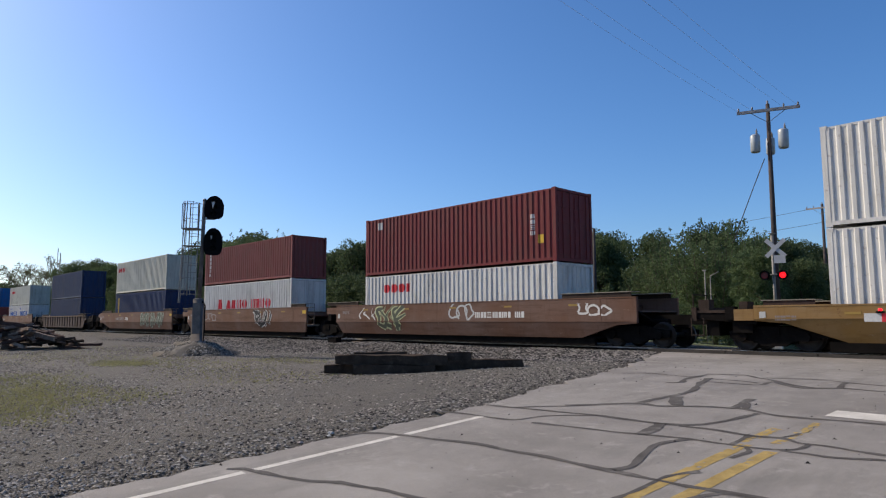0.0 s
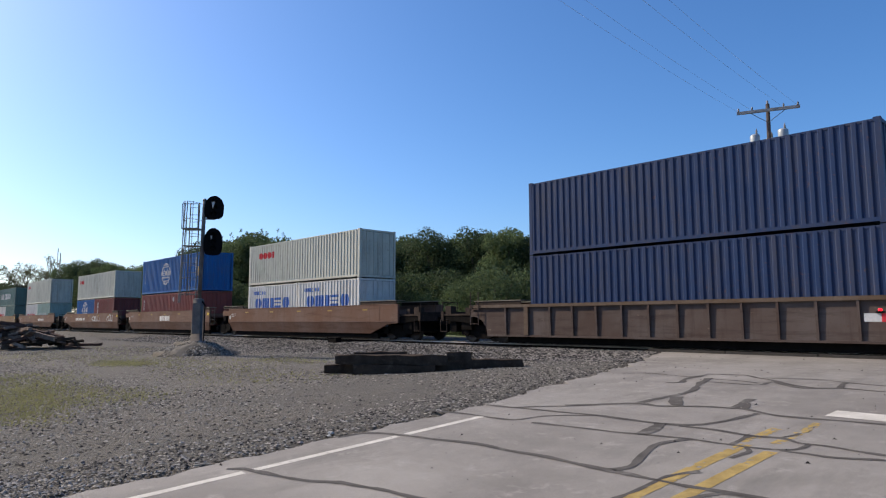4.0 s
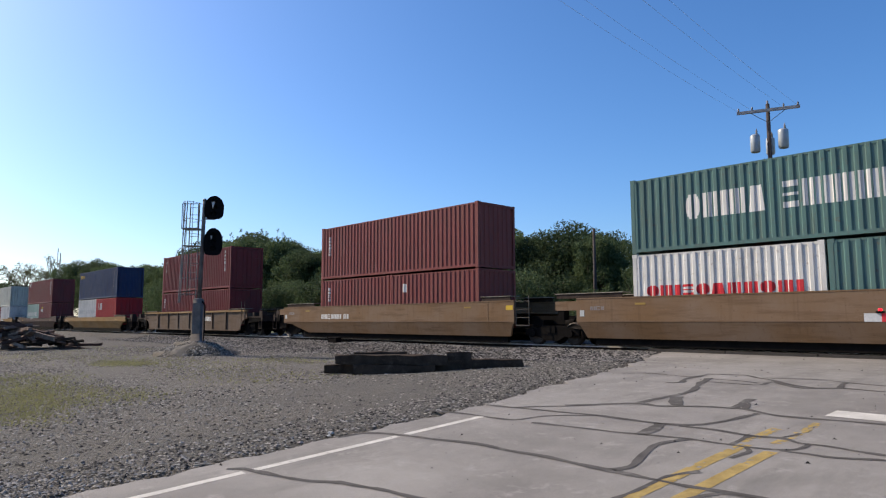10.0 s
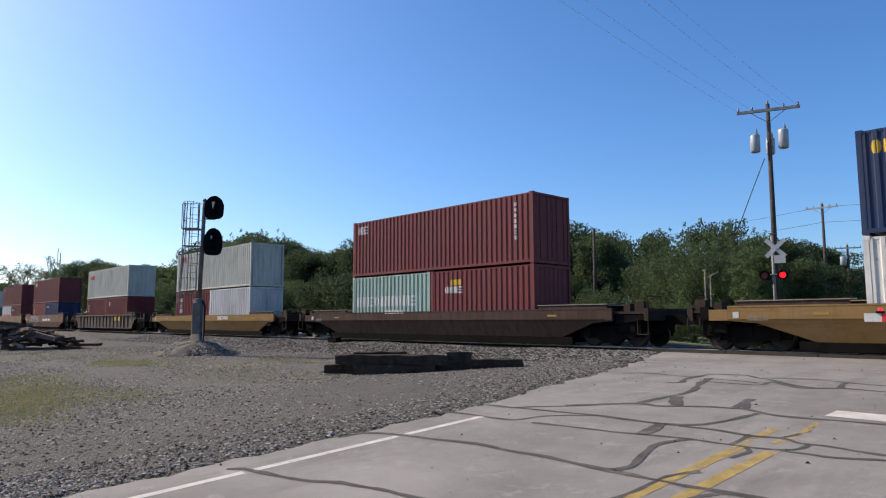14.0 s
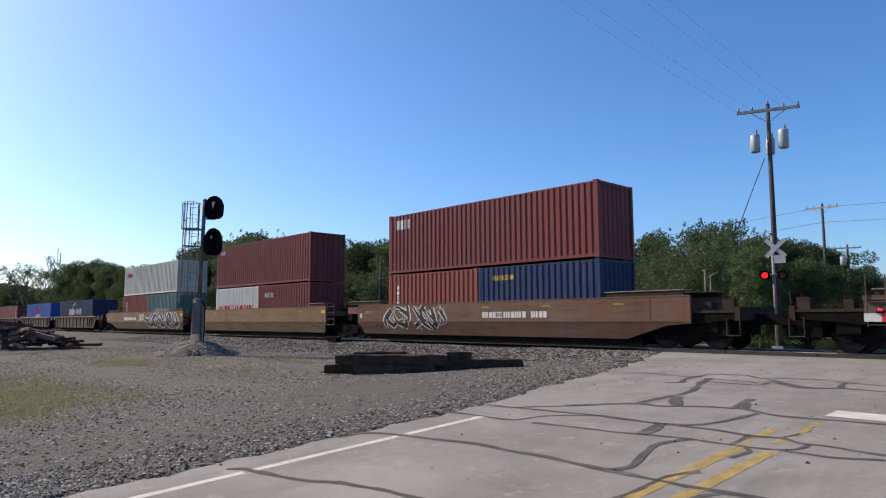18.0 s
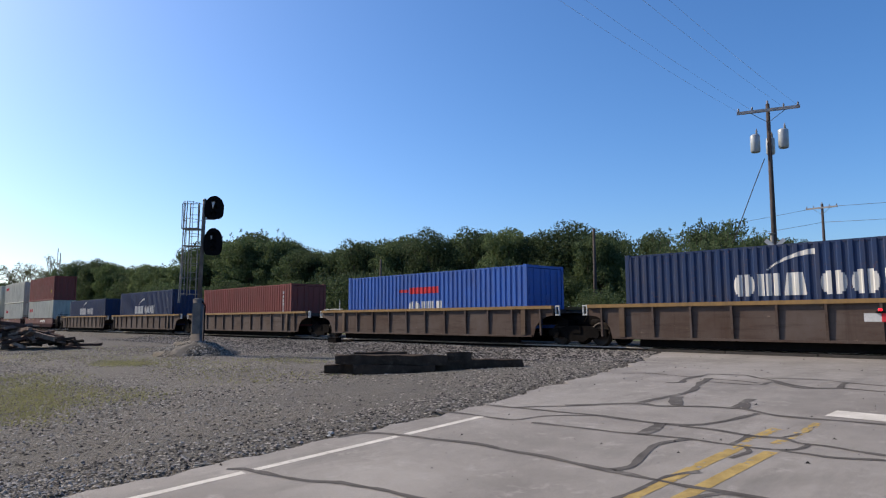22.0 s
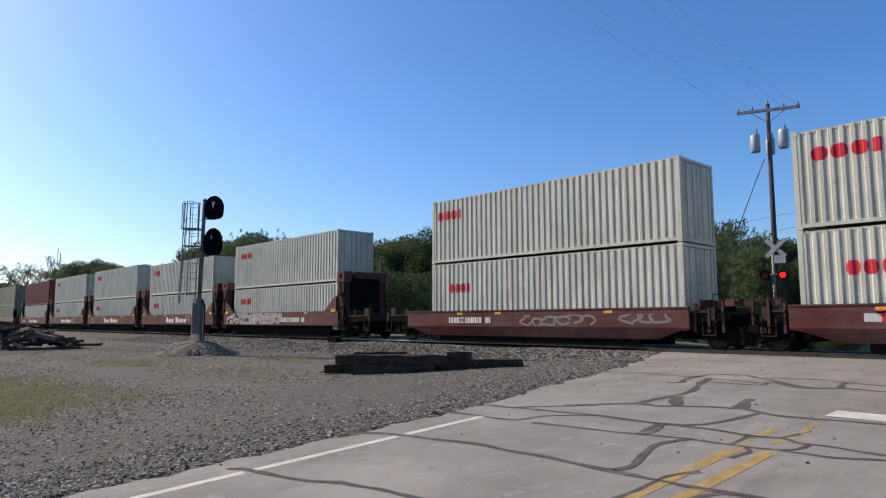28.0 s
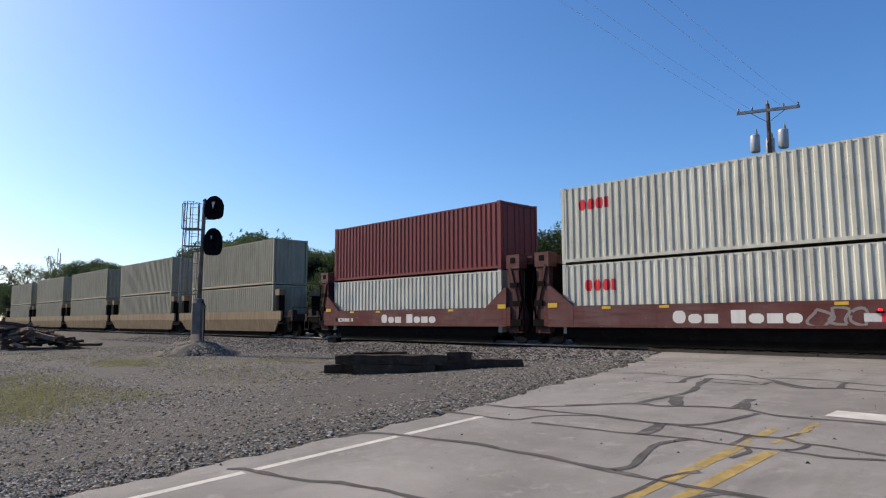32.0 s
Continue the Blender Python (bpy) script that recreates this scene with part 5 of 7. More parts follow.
def on_ribs(bm, length, x0, x1, z0, z1):
    """A painted patch that follows the ribs of the camera-side wall."""
    line = rib_line(length)
    xs, ds = [p[0] for p in line], [p[1] for p in line]
    cuts = [x0] + [x for x in xs if x0 < x < x1] + [x1]
    y = -HALF_W + 0.012 - 0.005
    for p, q in zip(cuts, cuts[1:]):
        if q - p > 0.002:
            dp, dq = float(np.interp(p, xs, ds)), float(np.interp(q, xs, ds))
            bm.faces.new([bm.verts.new(c) for c in ((p, y + dp, z0), (q, y + dq, z0), (q, y + dq, z1), (p, y + dp, z1))])


def sign_shapes(kinds, w, h, rows=9):
    """Plain shapes side by side in w by h, as spans (x0, x1, z0, z1): o slit disc, d disc, n three posts, t tapered block, i bar, z three stripes, s block, - space.
    Shapes that follow a comma stand lower."""
    out, x = [], 0.0
    units = sum({"i": 0.5, "-": 0.6, ",": 0.0}.get(k, 1.0) for k in kinds)
    u = w / units
    low = False
    for k in kinds:
        if k == ",":
            low = True
            continue
        if k == "-":
            low = False
            x += 0.6 * u
            continue
        wide = (0.5 if k == "i" else 1.0) * u
        tall = h * (0.72 if low else 1.0)
        g = 0.84 * wide
        for j in range(rows):
            v = (j + 0.5) / rows
            e = abs(2 * v - 1)
            spans = [(0.0, 1.0)]
            if k in "od":
                half = 0.5 * (1 - e ** 2.6) ** (1 / 2.6)
                spans = [(0.5 - half, 0.5 + half)]
                if k == "o":
                    spans = [(0.5 - half, 0.43), (0.57, 0.5 + half)]
            elif k == "n":
                spans = [(0.0, 0.28), (0.38, 0.62), (0.72, 1.0)]
            elif k == "t":
                half = 0.34 + 0.16 * (1 - v)
                spans = [(0.5 - half, 0.5 + half)]
            elif k == "z":
                if int(v * 5) % 2:
                    continue
                spans = [(0.06, 0.94)]
            out += [(x + a * g, x + b * g, tall * j / rows, tall * (j + 1) / rows) for a, b in spans]
        x += wide
    return out


def sign(ob, length, x, z, w, h, kinds, color):
    """A painted sign in plain shapes on a container's wall; x from the rear end."""
    bm = bmesh.new()
    for a, b, p, q in sign_shapes(kinds, w, h):
        on_ribs(bm, length, -length / 2 + x + a, -length / 2 + x + b, z + p, z + q)
    tagged(part("marking", bm, MARK[color], ob, color + " painted sign"), kind="stuff")


def word(ob, length, x, z, w, h, n, color, gap=0.24):
    """A row of small plain shapes in the size and colour of a painted word."""
    if n == 1:
        sign(ob, length, x, z, w, h, "s", color)
    else:
        sign(ob, length, x, z, w, h, "onizotnn"[:n] if n < 9 else ("onizotnn" * 3)[:n], color)


def upright_word(ob, length, x, z1, w, h, n, color):
    bm = bmesh.new()
    step = h / n
    for i in range(n):
        for a, b, p, q in sign_shapes("onzitd"[(i * 5 + n) % 6], w, step * 0.74, 5):
            on_ribs(bm, length, -length / 2 + x + a, -length / 2 + x + b, z1 - (i + 1) * step + p, z1 - (i + 1) * step + q)
    tagged(part("marking", bm, MARK[color], ob, color + " painted marking"), kind="stuff")


def globe(ob, length, x, z, r, color, low=-1.0):
    """A round emblem: a ring with meridians and a band of plain shapes across it."""
    bm = bmesh.new()
    c, n = -length / 2 + x, 26
    for i in range(n):
        v = -1 + 2 * (i + 0.5) / n
        if v < low or -0.42 < v < 0.34:
            continue
        half = math.sqrt(1 - v * v)
        zs = (z + r * (v - 1 / n), z + r * (v + 1 / n))
        inner = math.sqrt(max(0.0, 0.80 - v * v))
        spans = [(-half, half)] if inner < 0.1 else [(-half, -inner), (inner, half)]
        if inner >= 0.1:
            spans += [(-0.5 * inner - 0.05, -0.5 * inner + 0.05), (0.5 * inner - 0.05, 0.5 * inner + 0.05), (-0.05, 0.05)]
            if 0.60 < abs(v) < 0.69:
                spans = [(-half, half)]
        for a, b in spans:
            on_ribs(bm, length, c + a * r, c + b * r, *zs)
    for a, b, p, q in sign_shapes("ozooo", 2.35 * r, 0.50 * r):
        on_ribs(bm, length, c - 1.13 * r + a, c - 1.13 * r + b, z - 0.18 * r + p, z - 0.18 * r + q)
    for a, b, p, q in sign_shapes("znininno", 1.9 * r, 0.15 * r, 3):
        on_ribs(bm, length, c - 0.92 * r + a, c - 0.92 * r + b, z - 0.40 * r + p, z - 0.40 * r + q)
    tagged(part("emblem", bm, MARK[color], ob, color + " round emblem"), kind="stuff")


def swoosh(ob, length, x, z, w, h, color):
    """A rising painted curve, thin below and broad above."""
    bm = bmesh.new()
    for i in range(24):
        s = i / 24
        a = -length / 2 + x + s * w
        zz = z + h * math.sin(s * math.pi * 0.5) ** 0.8
        t = 0.02 + 0.065 * s
        on_ribs(bm, length, a, a + w / 24, zz - t, zz + t)
    tagged(part("emblem", bm, MARK[color], ob, color + " painted curve"), kind="stuff")


# ---- well cars ----
steel_panel = plain("grimy brown steel", (0.042, 0.03, 0.024), 0.85, 0.0, 0.35, 2.0, 20.0, second=(0.09, 0.062, 0.05), gloss=0.1)


def truck_mesh():
    bm = bmesh.new()
    for s in (-1, 1):
        y0, y1 = sorted((s * 0.92, s * 1.06))
        prism(bm, [(-1.28, 0.36), (-0.55, 0.30), (-0.32, 0.16), (0.32, 0.16), (0.55, 0.30), (1.28, 0.36), (1.30, 0.60), (0.75, 0.66), (0.42, 0.74), (-0.42, 0.74), (-0.75, 0.66), (-1.30, 0.60)], "y", y0, y1)
        for e in (-1, 1):
            prism(bm, [(e * 0.89 + 0.16 * math.cos(i * 0.785), 0.44 + 0.16 * math.sin(i * 0.785)) for i in range(8)], "y", *sorted((s * 1.06, s * 1.16)))
        for k in range(3):
            rod(bm, (-0.16 + 0.16 * k, s * 1.0, 0.22), (-0.16 + 0.16 * k, s * 1.0, 0.44), 0.06, n=8)
        rod(bm, (-1.2, s * 0.6, 0.75), (1.2, s * 0.6, 0.66), 0.03, n=6)
        box(bm, -0.62, -0.50, *sorted((s * 0.55, s * 0.95)), 0.25, 0.6)
        box(bm, 0.50, 0.62, *sorted((s * 0.55, s * 0.95)), 0.25, 0.6)
    box(bm, -0.2, 0.2, -1.1, 1.1, 0.46, 0.72)
    rod(bm, (0.35, -0.5, 0.85), (1.0, -0.5, 0.85), 0.14, n=10)
    box(bm, -1.0, -0.5, -0.9, 0.9, 0.72, 0.95)
    return bm


def wheelset_mesh():
    bm = bmesh.new()
    rod(bm, (0, -1.0, 0), (0, 1.0, 0), 0.08, n=10)
    for s in (-1, 1):
        lathe(bm, [(0.10, -0.09), (0.12, -0.07), (0.36, -0.045), (0.37, -0.07), (0.42, -0.07), (0.425, 0.05), (0.45, 0.06), (0.45, 0.085), (0.36, 0.085), (0.30, 0.0), (0.12, 0.03), (0.10, 0.08)], 20, Matrix.Translation((0, s * 0.76, 0)) @ Matrix.Rotation(math.pi / 2 * s, 4, "X"))
    return bm


WHEELSETS = []


def add_truck(car, x):
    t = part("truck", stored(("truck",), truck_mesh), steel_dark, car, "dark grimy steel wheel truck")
    t.location = (x, 0, 0)
    for s in (-1, 1):
        w = part("wheelset", stored(("wheelset",), wheelset_mesh), steel_wheel, t, "pair of worn steel wheels on an axle")
        w.matrix_parent_inverse = Matrix.Translation((s * 0.89, 0, 0.425))
        WHEELSETS.append(w)
    return t


def side_loft(side, a, b, zt, zm, zb, cut_a, cut_b, lean=0.18):
    """A long side beam: upright above, leaning in below, cut away over the trucks."""
    bm = bmesh.new()
    stations = [(a, zm - 0.05), (a + cut_a * 0.35, zm - 0.12), (a + cut_a, zb), (b - cut_b, zb), (b - cut_b * 0.35, zm - 0.12), (b, zm - 0.05)]
    rings = []
    for x, low in stations:
        f = (zm - low) / (zm - zb)
        yl = 1.50 - lean * f
        pts = ((1.50, zt), (1.50, zm), (yl, low), (yl - 0.10, low), (1.38, zm), (1.38, zt))
        rings.append([bm.verts.new((x, side * y, z)) for y, z in pts])
    for p, q in zip(rings, rings[1:]):
        for i in range(6):
            bm.faces.new((p[i], p[(i + 1) % 6], q[(i + 1) % 6], q[i]))
    bm.faces.new(rings[0])
    bm.faces.new(rings[-1][::-1])
    bmesh.ops.recalc_face_normals(bm, faces=bm.faces)
    return bm


def scrawl(parent, x0, x1, z0, z1, y, seed, colors, dense=1.0):
    """Sprayed lettering: looping outlines, the first colour broad and the next ones thin."""
    rng = random.Random(seed)
    n = max(3, int((x1 - x0) / 0.55 * dense))
    loops = []
    for i in range(n):
        cx, cz = x0 + (x1 - x0) * (i + 0.5) / n, (z0 + z1) / 2 + rng.uniform(-0.08, 0.08)
        rx, rz = (x1 - x0) / n * rng.uniform(0.42, 0.68) * dense, (z1 - z0) * rng.uniform(0.34, 0.5)
        k1, k2, p1, p2 = rng.uniform(-0.45, 0.45), rng.uniform(-0.35, 0.35), rng.uniform(0, 6), rng.uniform(0, 6)
        a0, turn = rng.uniform(0, 6.28), rng.uniform(4.0, 7.5)
        loops.append([(cx + rx * (math.cos(a0 + turn * k / 20) + k1 * math.cos(3 * turn * k / 20 + p1)), cz + rz * (math.sin(a0 + turn * k / 20) + k2 * math.sin(2 * turn * k / 20 + p2))) for k in range(21)])
    for ci, color in enumerate(colors):
        bm = bmesh.new()
        w = (0.06, 0.028, 0.022)[ci] if len(colors) > 1 else 0.04
        for li, line in enumerate(loops):
            if ci and rng.random() < 0.2:
                continue
            shift = 0.06 * ci
            for k, ((ax, az), (bx, bz)) in enumerate(zip(line, line[1:])):
                d = Vector((bx - ax, bz - az))
                if d.length < 0.01:
                    continue
                nn = Vector((-d.y, d.x)).normalized() * w
                q = []
                for px, pz, sgn in ((ax, az, -1), (bx, bz, -1), (bx, bz, 1), (ax, az, 1)):
                    q.append((px + sgn * nn.x + shift, min(max(pz + sgn * nn.y, z0), z1)))
                off = y - 0.003 - 0.0025 * ci - 0.0003 * li / n - 0.00002 * k
                bm.faces.new([bm.verts.new((px, off, pz)) for px, pz in q])
        tagged(part("graffiti", bm, MARK[color], parent, color + " sprayed graffiti"), kind="stuff")


def sprayed_piece(parent, x0, x1, z0, z1, n, line, fill, seed, style, broad=0.23, narrow=0.14):
    """A row of tall interlocking sprayed forms: a broad outline under a narrower fill, lying on the car's side."""
    rng = random.Random(seed)

    def skin(z):
        return -1.502 + (0.18 * (0.88 - z) / 0.58 if style == "smooth" and z < 0.88 else 0.0)
    h, w = z1 - z0, (x1 - x0) / n
    strokes = []
    for k in range(n):
        cx = x0 + w * (k + 0.5)
        for m in range(3 if fill else 2):
            y0, y1 = rng.choice(((0.06, 0.94), (0.94, 0.1), (0.1, 0.7), (0.9, 0.3)))
            k0, k1 = rng.uniform(-0.6, 0.6), rng.uniform(-0.7, 0.7)
            bow = rng.choice((-1, 1)) * rng.uniform(0.25, 0.7)
            strokes.append([(cx + w * (k0 + (k1 - k0) * f + bow * math.sin(math.pi * f * rng.uniform(0.9, 1.5))), z0 + h * (y0 + (y1 - y0) * f + 0.10 * math.sin(5 * f + m))) for f in (0.0, 0.3, 0.65, 1.0)])
    for level, (color, width) in enumerate(((line, broad if fill else 0.10), (fill, narrow))):
        if not color:
            continue
        bm = bmesh.new()
        for si, pts in enumerate(strokes):
            p = [Vector(q) for q in pts]
            path = []
            for i in range(len(p) - 1):
                a, b, c, d = p[max(i - 1, 0)], p[i], p[i + 1], p[min(i + 2, len(p) - 1)]
                for j in range(8):
                    s = j / 8
                    path.append(0.5 * ((2 * b) + (c - a) * s + (2 * a - 5 * b + 4 * c - d) * s * s + (3 * b - a - 3 * c + d) * s ** 3))
            path.append(p[-1])
            prev = None
            for i, q in enumerate(path):
                t = (path[min(i + 1, len(path) - 1)] - path[max(i - 1, 0)]).normalized()
                f = 0.5 * width * h * (0.75 + 0.5 * math.sin(3.0 * i / len(path) + si)) if level == 0 else 0.5 * width * h * (0.7 + 0.5 * math.sin(3.0 * i / len(path) + si))
                nrm = Vector((-t.y, t.x)) * f
                row = []
                for g in (-1, 1):
                    e = q + nrm * g
                    z = min(max(e.y, z0), z1)
                    row.append(bm.verts.new((e.x, skin(z) - 0.004 - 0.004 * level - 0.0004 * si, z)))
                if prev:
                    bm.faces.new((prev[0], row[0], row[1], prev[1]))
                prev = row
        tagged(part("graffiti", bm, MARK[color], parent, color + " sprayed graffiti"), kind="stuff")


def side_sign(parent, x, z, w, h, kinds, color, y=-1.502):
    """Plain shapes painted on the side of a car."""
    bm = bmesh.new()
    for a, b, p, q in sign_shapes(kinds, w, h):
        bm.faces.new([bm.verts.new((px, y - 0.003, pz)) for px, pz in ((x + a, z + p), (x + b, z + p), (x + b, z + q), (x + a, z + q))])
    tagged(part("lettering", bm, MARK[color], parent, color + " painted sign"), kind="stuff")


def bars(parent, x, z, w, h, n, y, color):
    """Stencilled characters as small plain bars."""
    side_sign(parent, x, z, w, h, "niiznini-niiziinz"[:n], color, y)


def stencil(parent, words, x, z, size):
    """White stencilled characters on the side of a car."""
    cu = bpy.data.curves.new("stencil", "FONT")
    cu.body, cu.size, cu.extrude = words, size, 0.002
    ob = bpy.data.objects.new("stencil", cu)
    me = bpy.data.meshes.new_from_object(ob)
    bpy.data.objects.remove(ob)
    bpy.data.curves.remove(cu)
    me.transform(Matrix.Rotation(math.pi / 2, 4, "X"))
    p = part("lettering", me, MARK["white"], parent, "white stencilled characters")
    p.location = (x, -1.512, z)
    return p


frame_grey = plain("dull grey brown steel", (0.11, 0.095, 0.08), 0.8, 0.0, 0.3, 3.0, 20.0, gloss=0.1)
walk_edge = plain("dusty walkway edge", (0.24, 0.215, 0.17), 0.85, 0.0, 0.3, 3.0, 20.0, gloss=0.1)


def add_walkway(car, e, end, z, rise, upstand=None):
    """The raised walkway over a car's end: a dark upstand under a thin pale edge."""
    x0, x1 = sorted((e * 6.45, end - e * 0.25))
    for s in (-1, 1):
        part("walkway_upstand", boxes((x0, x1, *sorted((s * 1.36, s * 1.41)), z, z + rise)), upstand or steel_panel, car, "walkway upstand")
        part("walkway_edge", boxes((x0 - 0.05, x1 + 0.05, *sorted((s * 0.9, s * 1.45)), z + rise + 0.002, z + rise + 0.03)), walk_edge, car, "dusty pale walkway edge")


def well_car(style, color, a, b, coup_a, coup_b, truck_a, truck_b, zt, label, joined, words=""):
    """One well unit. a, b: ends of the side beams; coup: the couplers' reach; joined: which ends share a truck with the next unit; truck: where a truck stands, or None."""
    car = thing("well_car", Matrix(), label, "rail car", "well cars of the train")
    mat = CAR[color]
    zb = 0.30
    if style in ("smooth", "low"):
        zm = zt - 0.82 if style == "smooth" else zt - 0.36
        for s in (-1, 1):
            part("side_beam", side_loft(s, a, b, zt, zm, zb, 0.35 if joined[0] else 2.4, 0.35 if joined[1] else 2.4, 0.30 if style == "low" else 0.18), mat, car)
            y0, y1 = sorted((s * 1.37, s * 1.512))
            part("top_chord", boxes((a, b, y0, y1, zt + 0.002, zt + 0.045)), CAR["chord"] if color == "gold" else mat, car)
        if words:
            stencil(car, words, a + 0.42, zt - 0.46, 0.27)
        else:
            bars(car, a + 0.6, zt - 0.40, 0.6, 0.14, 5, -1.503, "faded grey")
        part("placard", boxes((a + 0.16, a + 0.34, -1.511, -1.503, zm + 0.03 if style == "low" else zt - 0.62, zm + 0.22 if style == "low" else zt - 0.40)), MARK["grey"], car, "small pale placard")
        part("end_seam", boxes((b - 1.45, b - 1.40, -1.508, -1.501, zm + 0.02, zt)), mat, car)
        x0, x1 = b + 0.06, b + 0.72
        if joined[1]:
            part("step_frame", rods(((x0, -1.44, 0.72), (x0, -1.44, zt + 0.22), 0.017), ((x1, -1.44, 0.72), (x1, -1.44, zt + 0.22), 0.017), ((x0, -1.44, 0.74), (x1, -1.44, 0.74), 0.017), ((x0, -1.44, 1.05), (x1, -1.44, 1.05), 0.014),
                                    ((x0, -1.44, 1.38), (x1, -1.44, 1.38), 0.014), ((x0, -1.44, 1.7), (x1, -1.44, 1.7), 0.014), n=6), frame_grey, car, "thin dull steel step frame")
            part("reflector", boxes((b - 0.42, b - 0.06, -1.509, -1.501, zt - 0.34, zt - 0.16)), MARK["yellow"], car, "yellow reflective plate")
        part("end_plate", boxes((a - (1.0 if joined[0] else 0.62), a - 0.03, -1.44, -1.38, zt - 0.40, zt - 0.06)), mat, car)
        part("end_valve", boxes((a - 0.9, a - 0.62, -1.42, -1.1, 0.95, 1.35)), steel_dark, car)
        for x in np.linspace(a + 2.6, b - 2.6, 5) if color == "tan" else (a + 2.6, b - 2.6):
            part("reflector", boxes((x - 0.20, x + 0.20, -1.508, -1.5, zt - 0.24, zt - 0.17)), MARK["dull yellow"], car, "dirty yellow reflective strip")
        for e, end in ((-1, a), (1, b)):
            add_walkway(car, e, end - (1.2 if e < 0 and joined[0] else 0.0), zt + 0.045, 0.13 if style == "low" else 0.16, CAR["umber"] if style == "low" else None)
        part("weld_strip", boxes((a + 0.3, b - 0.3, -1.512, -1.501, zm + 0.01, zm + 0.045)), mat, car)
    else:
        ribs_at = {"ribs": [-7.2] + [-6.0 + 1.03 * k for k in range(1, 12)] + [7.2], "few_ribs": [-4.02, -2.05, 0.0, 2.05, 4.02], "deck": [-6.95] + [-4.96 + 1.31 * k for k in range(9)] + [6.95]}.get(style)
        if ribs_at:
            for s in (-1, 1):
                o, i = s * 1.52, s * 1.34
                part("side_plate", prism(bmesh.new(), [(a + 0.95, zb + 0.05), (b - 0.95, zb + 0.05), (b - 0.86, 0.68), (b - 0.62, 0.95), (b - 0.3, 1.08), (b, 1.12), (b, zt - 0.1), (a, zt - 0.1), (a, 1.12), (a + 0.3, 1.08), (a + 0.62, 0.95), (a + 0.86, 0.68)], "y", *sorted((s * 1.38, s * 1.42))), mat, car)
                part("top_chord", boxes((a, b, *sorted((i, o)), zt - 0.12, zt)), {"deck": CAR["chord"], "few_ribs": CAR["chord"], "ribs": CAR["earth"]}[style], car)
                part("bottom_chord", boxes((a + 1.0, b - 1.0, *sorted((s * 1.36, s * 1.49)), zb, zb + 0.07)), mat, car)
                for x in (-6.12, 6.12):
                    part("end_post", boxes((x - 0.10, x + 0.10, *sorted((s * 1.42, s * 1.515)), zb + 0.072, zt - 0.122)), CAR["earth"], car, "tan end post of the well")
                for x in ribs_at:
                    part("rib", prism(bmesh.new(), [(1.42 * s, zt - 0.122), (1.51 * s, zt - 0.122), (1.475 * s, zb + 0.072), (1.42 * s, zb + 0.072)], "x", x - 0.035, x + 0.035), mat, car)
            for e, end in ((-1, a), (1, b)):
                if style == "deck":
                    x = end + e * 0.18
                    part("end_bracket", boxes((x - 0.10, x - 0.06, -1.40, -1.34, 1.12, 1.50), (x + 0.06, x + 0.10, -1.40, -1.34, 1.12, 1.50), (x - 0.058, x + 0.058, -1.40, -1.34, 1.45, 1.50), (x - 0.058, x + 0.058, -1.40, -1.34, 1.12, 1.17)), MARK["grey"], car, "pale steel bracket at the car end")
                else:
                    add_walkway(car, e, end, zt + 0.002, 0.15 if style == "ribs" else 0.06)
        if style == "bulkhead":
            for s in (-1, 1):
                part("side_beam", boxes((a + 0.7, b - 0.7, *sorted((s * 1.40, s * 1.50)), 0.72, zt)), mat, car)
                part("lower_side", boxes((a + 1.6, b - 1.6, *sorted((s * 1.22, s * 1.30)), zb, 0.716)), steel_dark, car, "black lower side set in behind the beam")
                part("ledge", boxes((a + 0.9, b - 0.9, *sorted((s * 1.40, s * 1.53)), 0.69, 0.716)), mat, car)
                for e, end in ((-1, a + 0.3), (1, b - 0.3)):
                    x = end
                    ys = sorted((s * 1.40, s * 1.505))
                    part("gusset", prism(bmesh.new(), [(x - e * 0.6, 0.72), (x - e * 0.6, 2.25), (x - e * 0.72, 2.25), (x - e * 1.75, zt + 0.0), (x - e * 1.75, 0.72)], "y", *ys), mat, car)
                    part("post", prism(bmesh.new(), [(x - e * 0.58, 0.45), (x + e * 0.10, 0.45), (x + e * 0.22, 1.0), (x - e * 0.10, 1.9), (x - e * 0.06, 3.1), (x - e * 0.48, 3.1), (x - e * 0.46, 2.0), (x - e * 0.58, 1.5)], "y", *sorted((s * 0.98, s * 1.36))), CAR["grime"], car, "grimy maroon steel bulkhead post")
                    part("brace", prism(bmesh.new(), [(x - e * 0.52, 3.1), (x - e * 0.40, 3.1), (x + e * 0.16, 1.0), (x + e * 0.04, 1.0)], "y", *sorted((s * 1.36, s * 1.45))), CAR["grime"], car)
                    part("post_plate", prism(bmesh.new(), [(x - e * 0.60, 0.74), (x - e * 0.60, 3.02), (x + e * 0.02, 3.02), (x - e * 0.02, 2.2), (x + e * 0.20, 1.3), (x + e * 0.20, 0.74)], "y", *sorted((s * 1.365, s * 1.395))), CAR["grime"], car, "grimy maroon post plate")
                    part("bracket", boxes((*sorted((x - e * 0.5, x + e * 0.15)), *sorted((s * 1.0, s * 1.49)), 0.72, 0.98)), steel_dark, car)
                    head = part("post_head", boxes((*sorted((x - e * 0.62, x + e * 0.06)), *sorted((s * 0.92, s * 1.44)), 3.02, 3.58)), CAR["maroon"], car)
                    part("socket", boxes((*sorted((x - e * 0.40, x - e * 0.16)), *sorted((s * 1.44, s * 1.455)), 3.24, 3.46)), steel_dark, head)
                    part("slack_adjuster", boxes((*sorted((x - e * 0.42, x - e * 0.05)), *sorted((s * 1.395, s * 1.47)), 2.25, 2.45)), steel_dark, car)
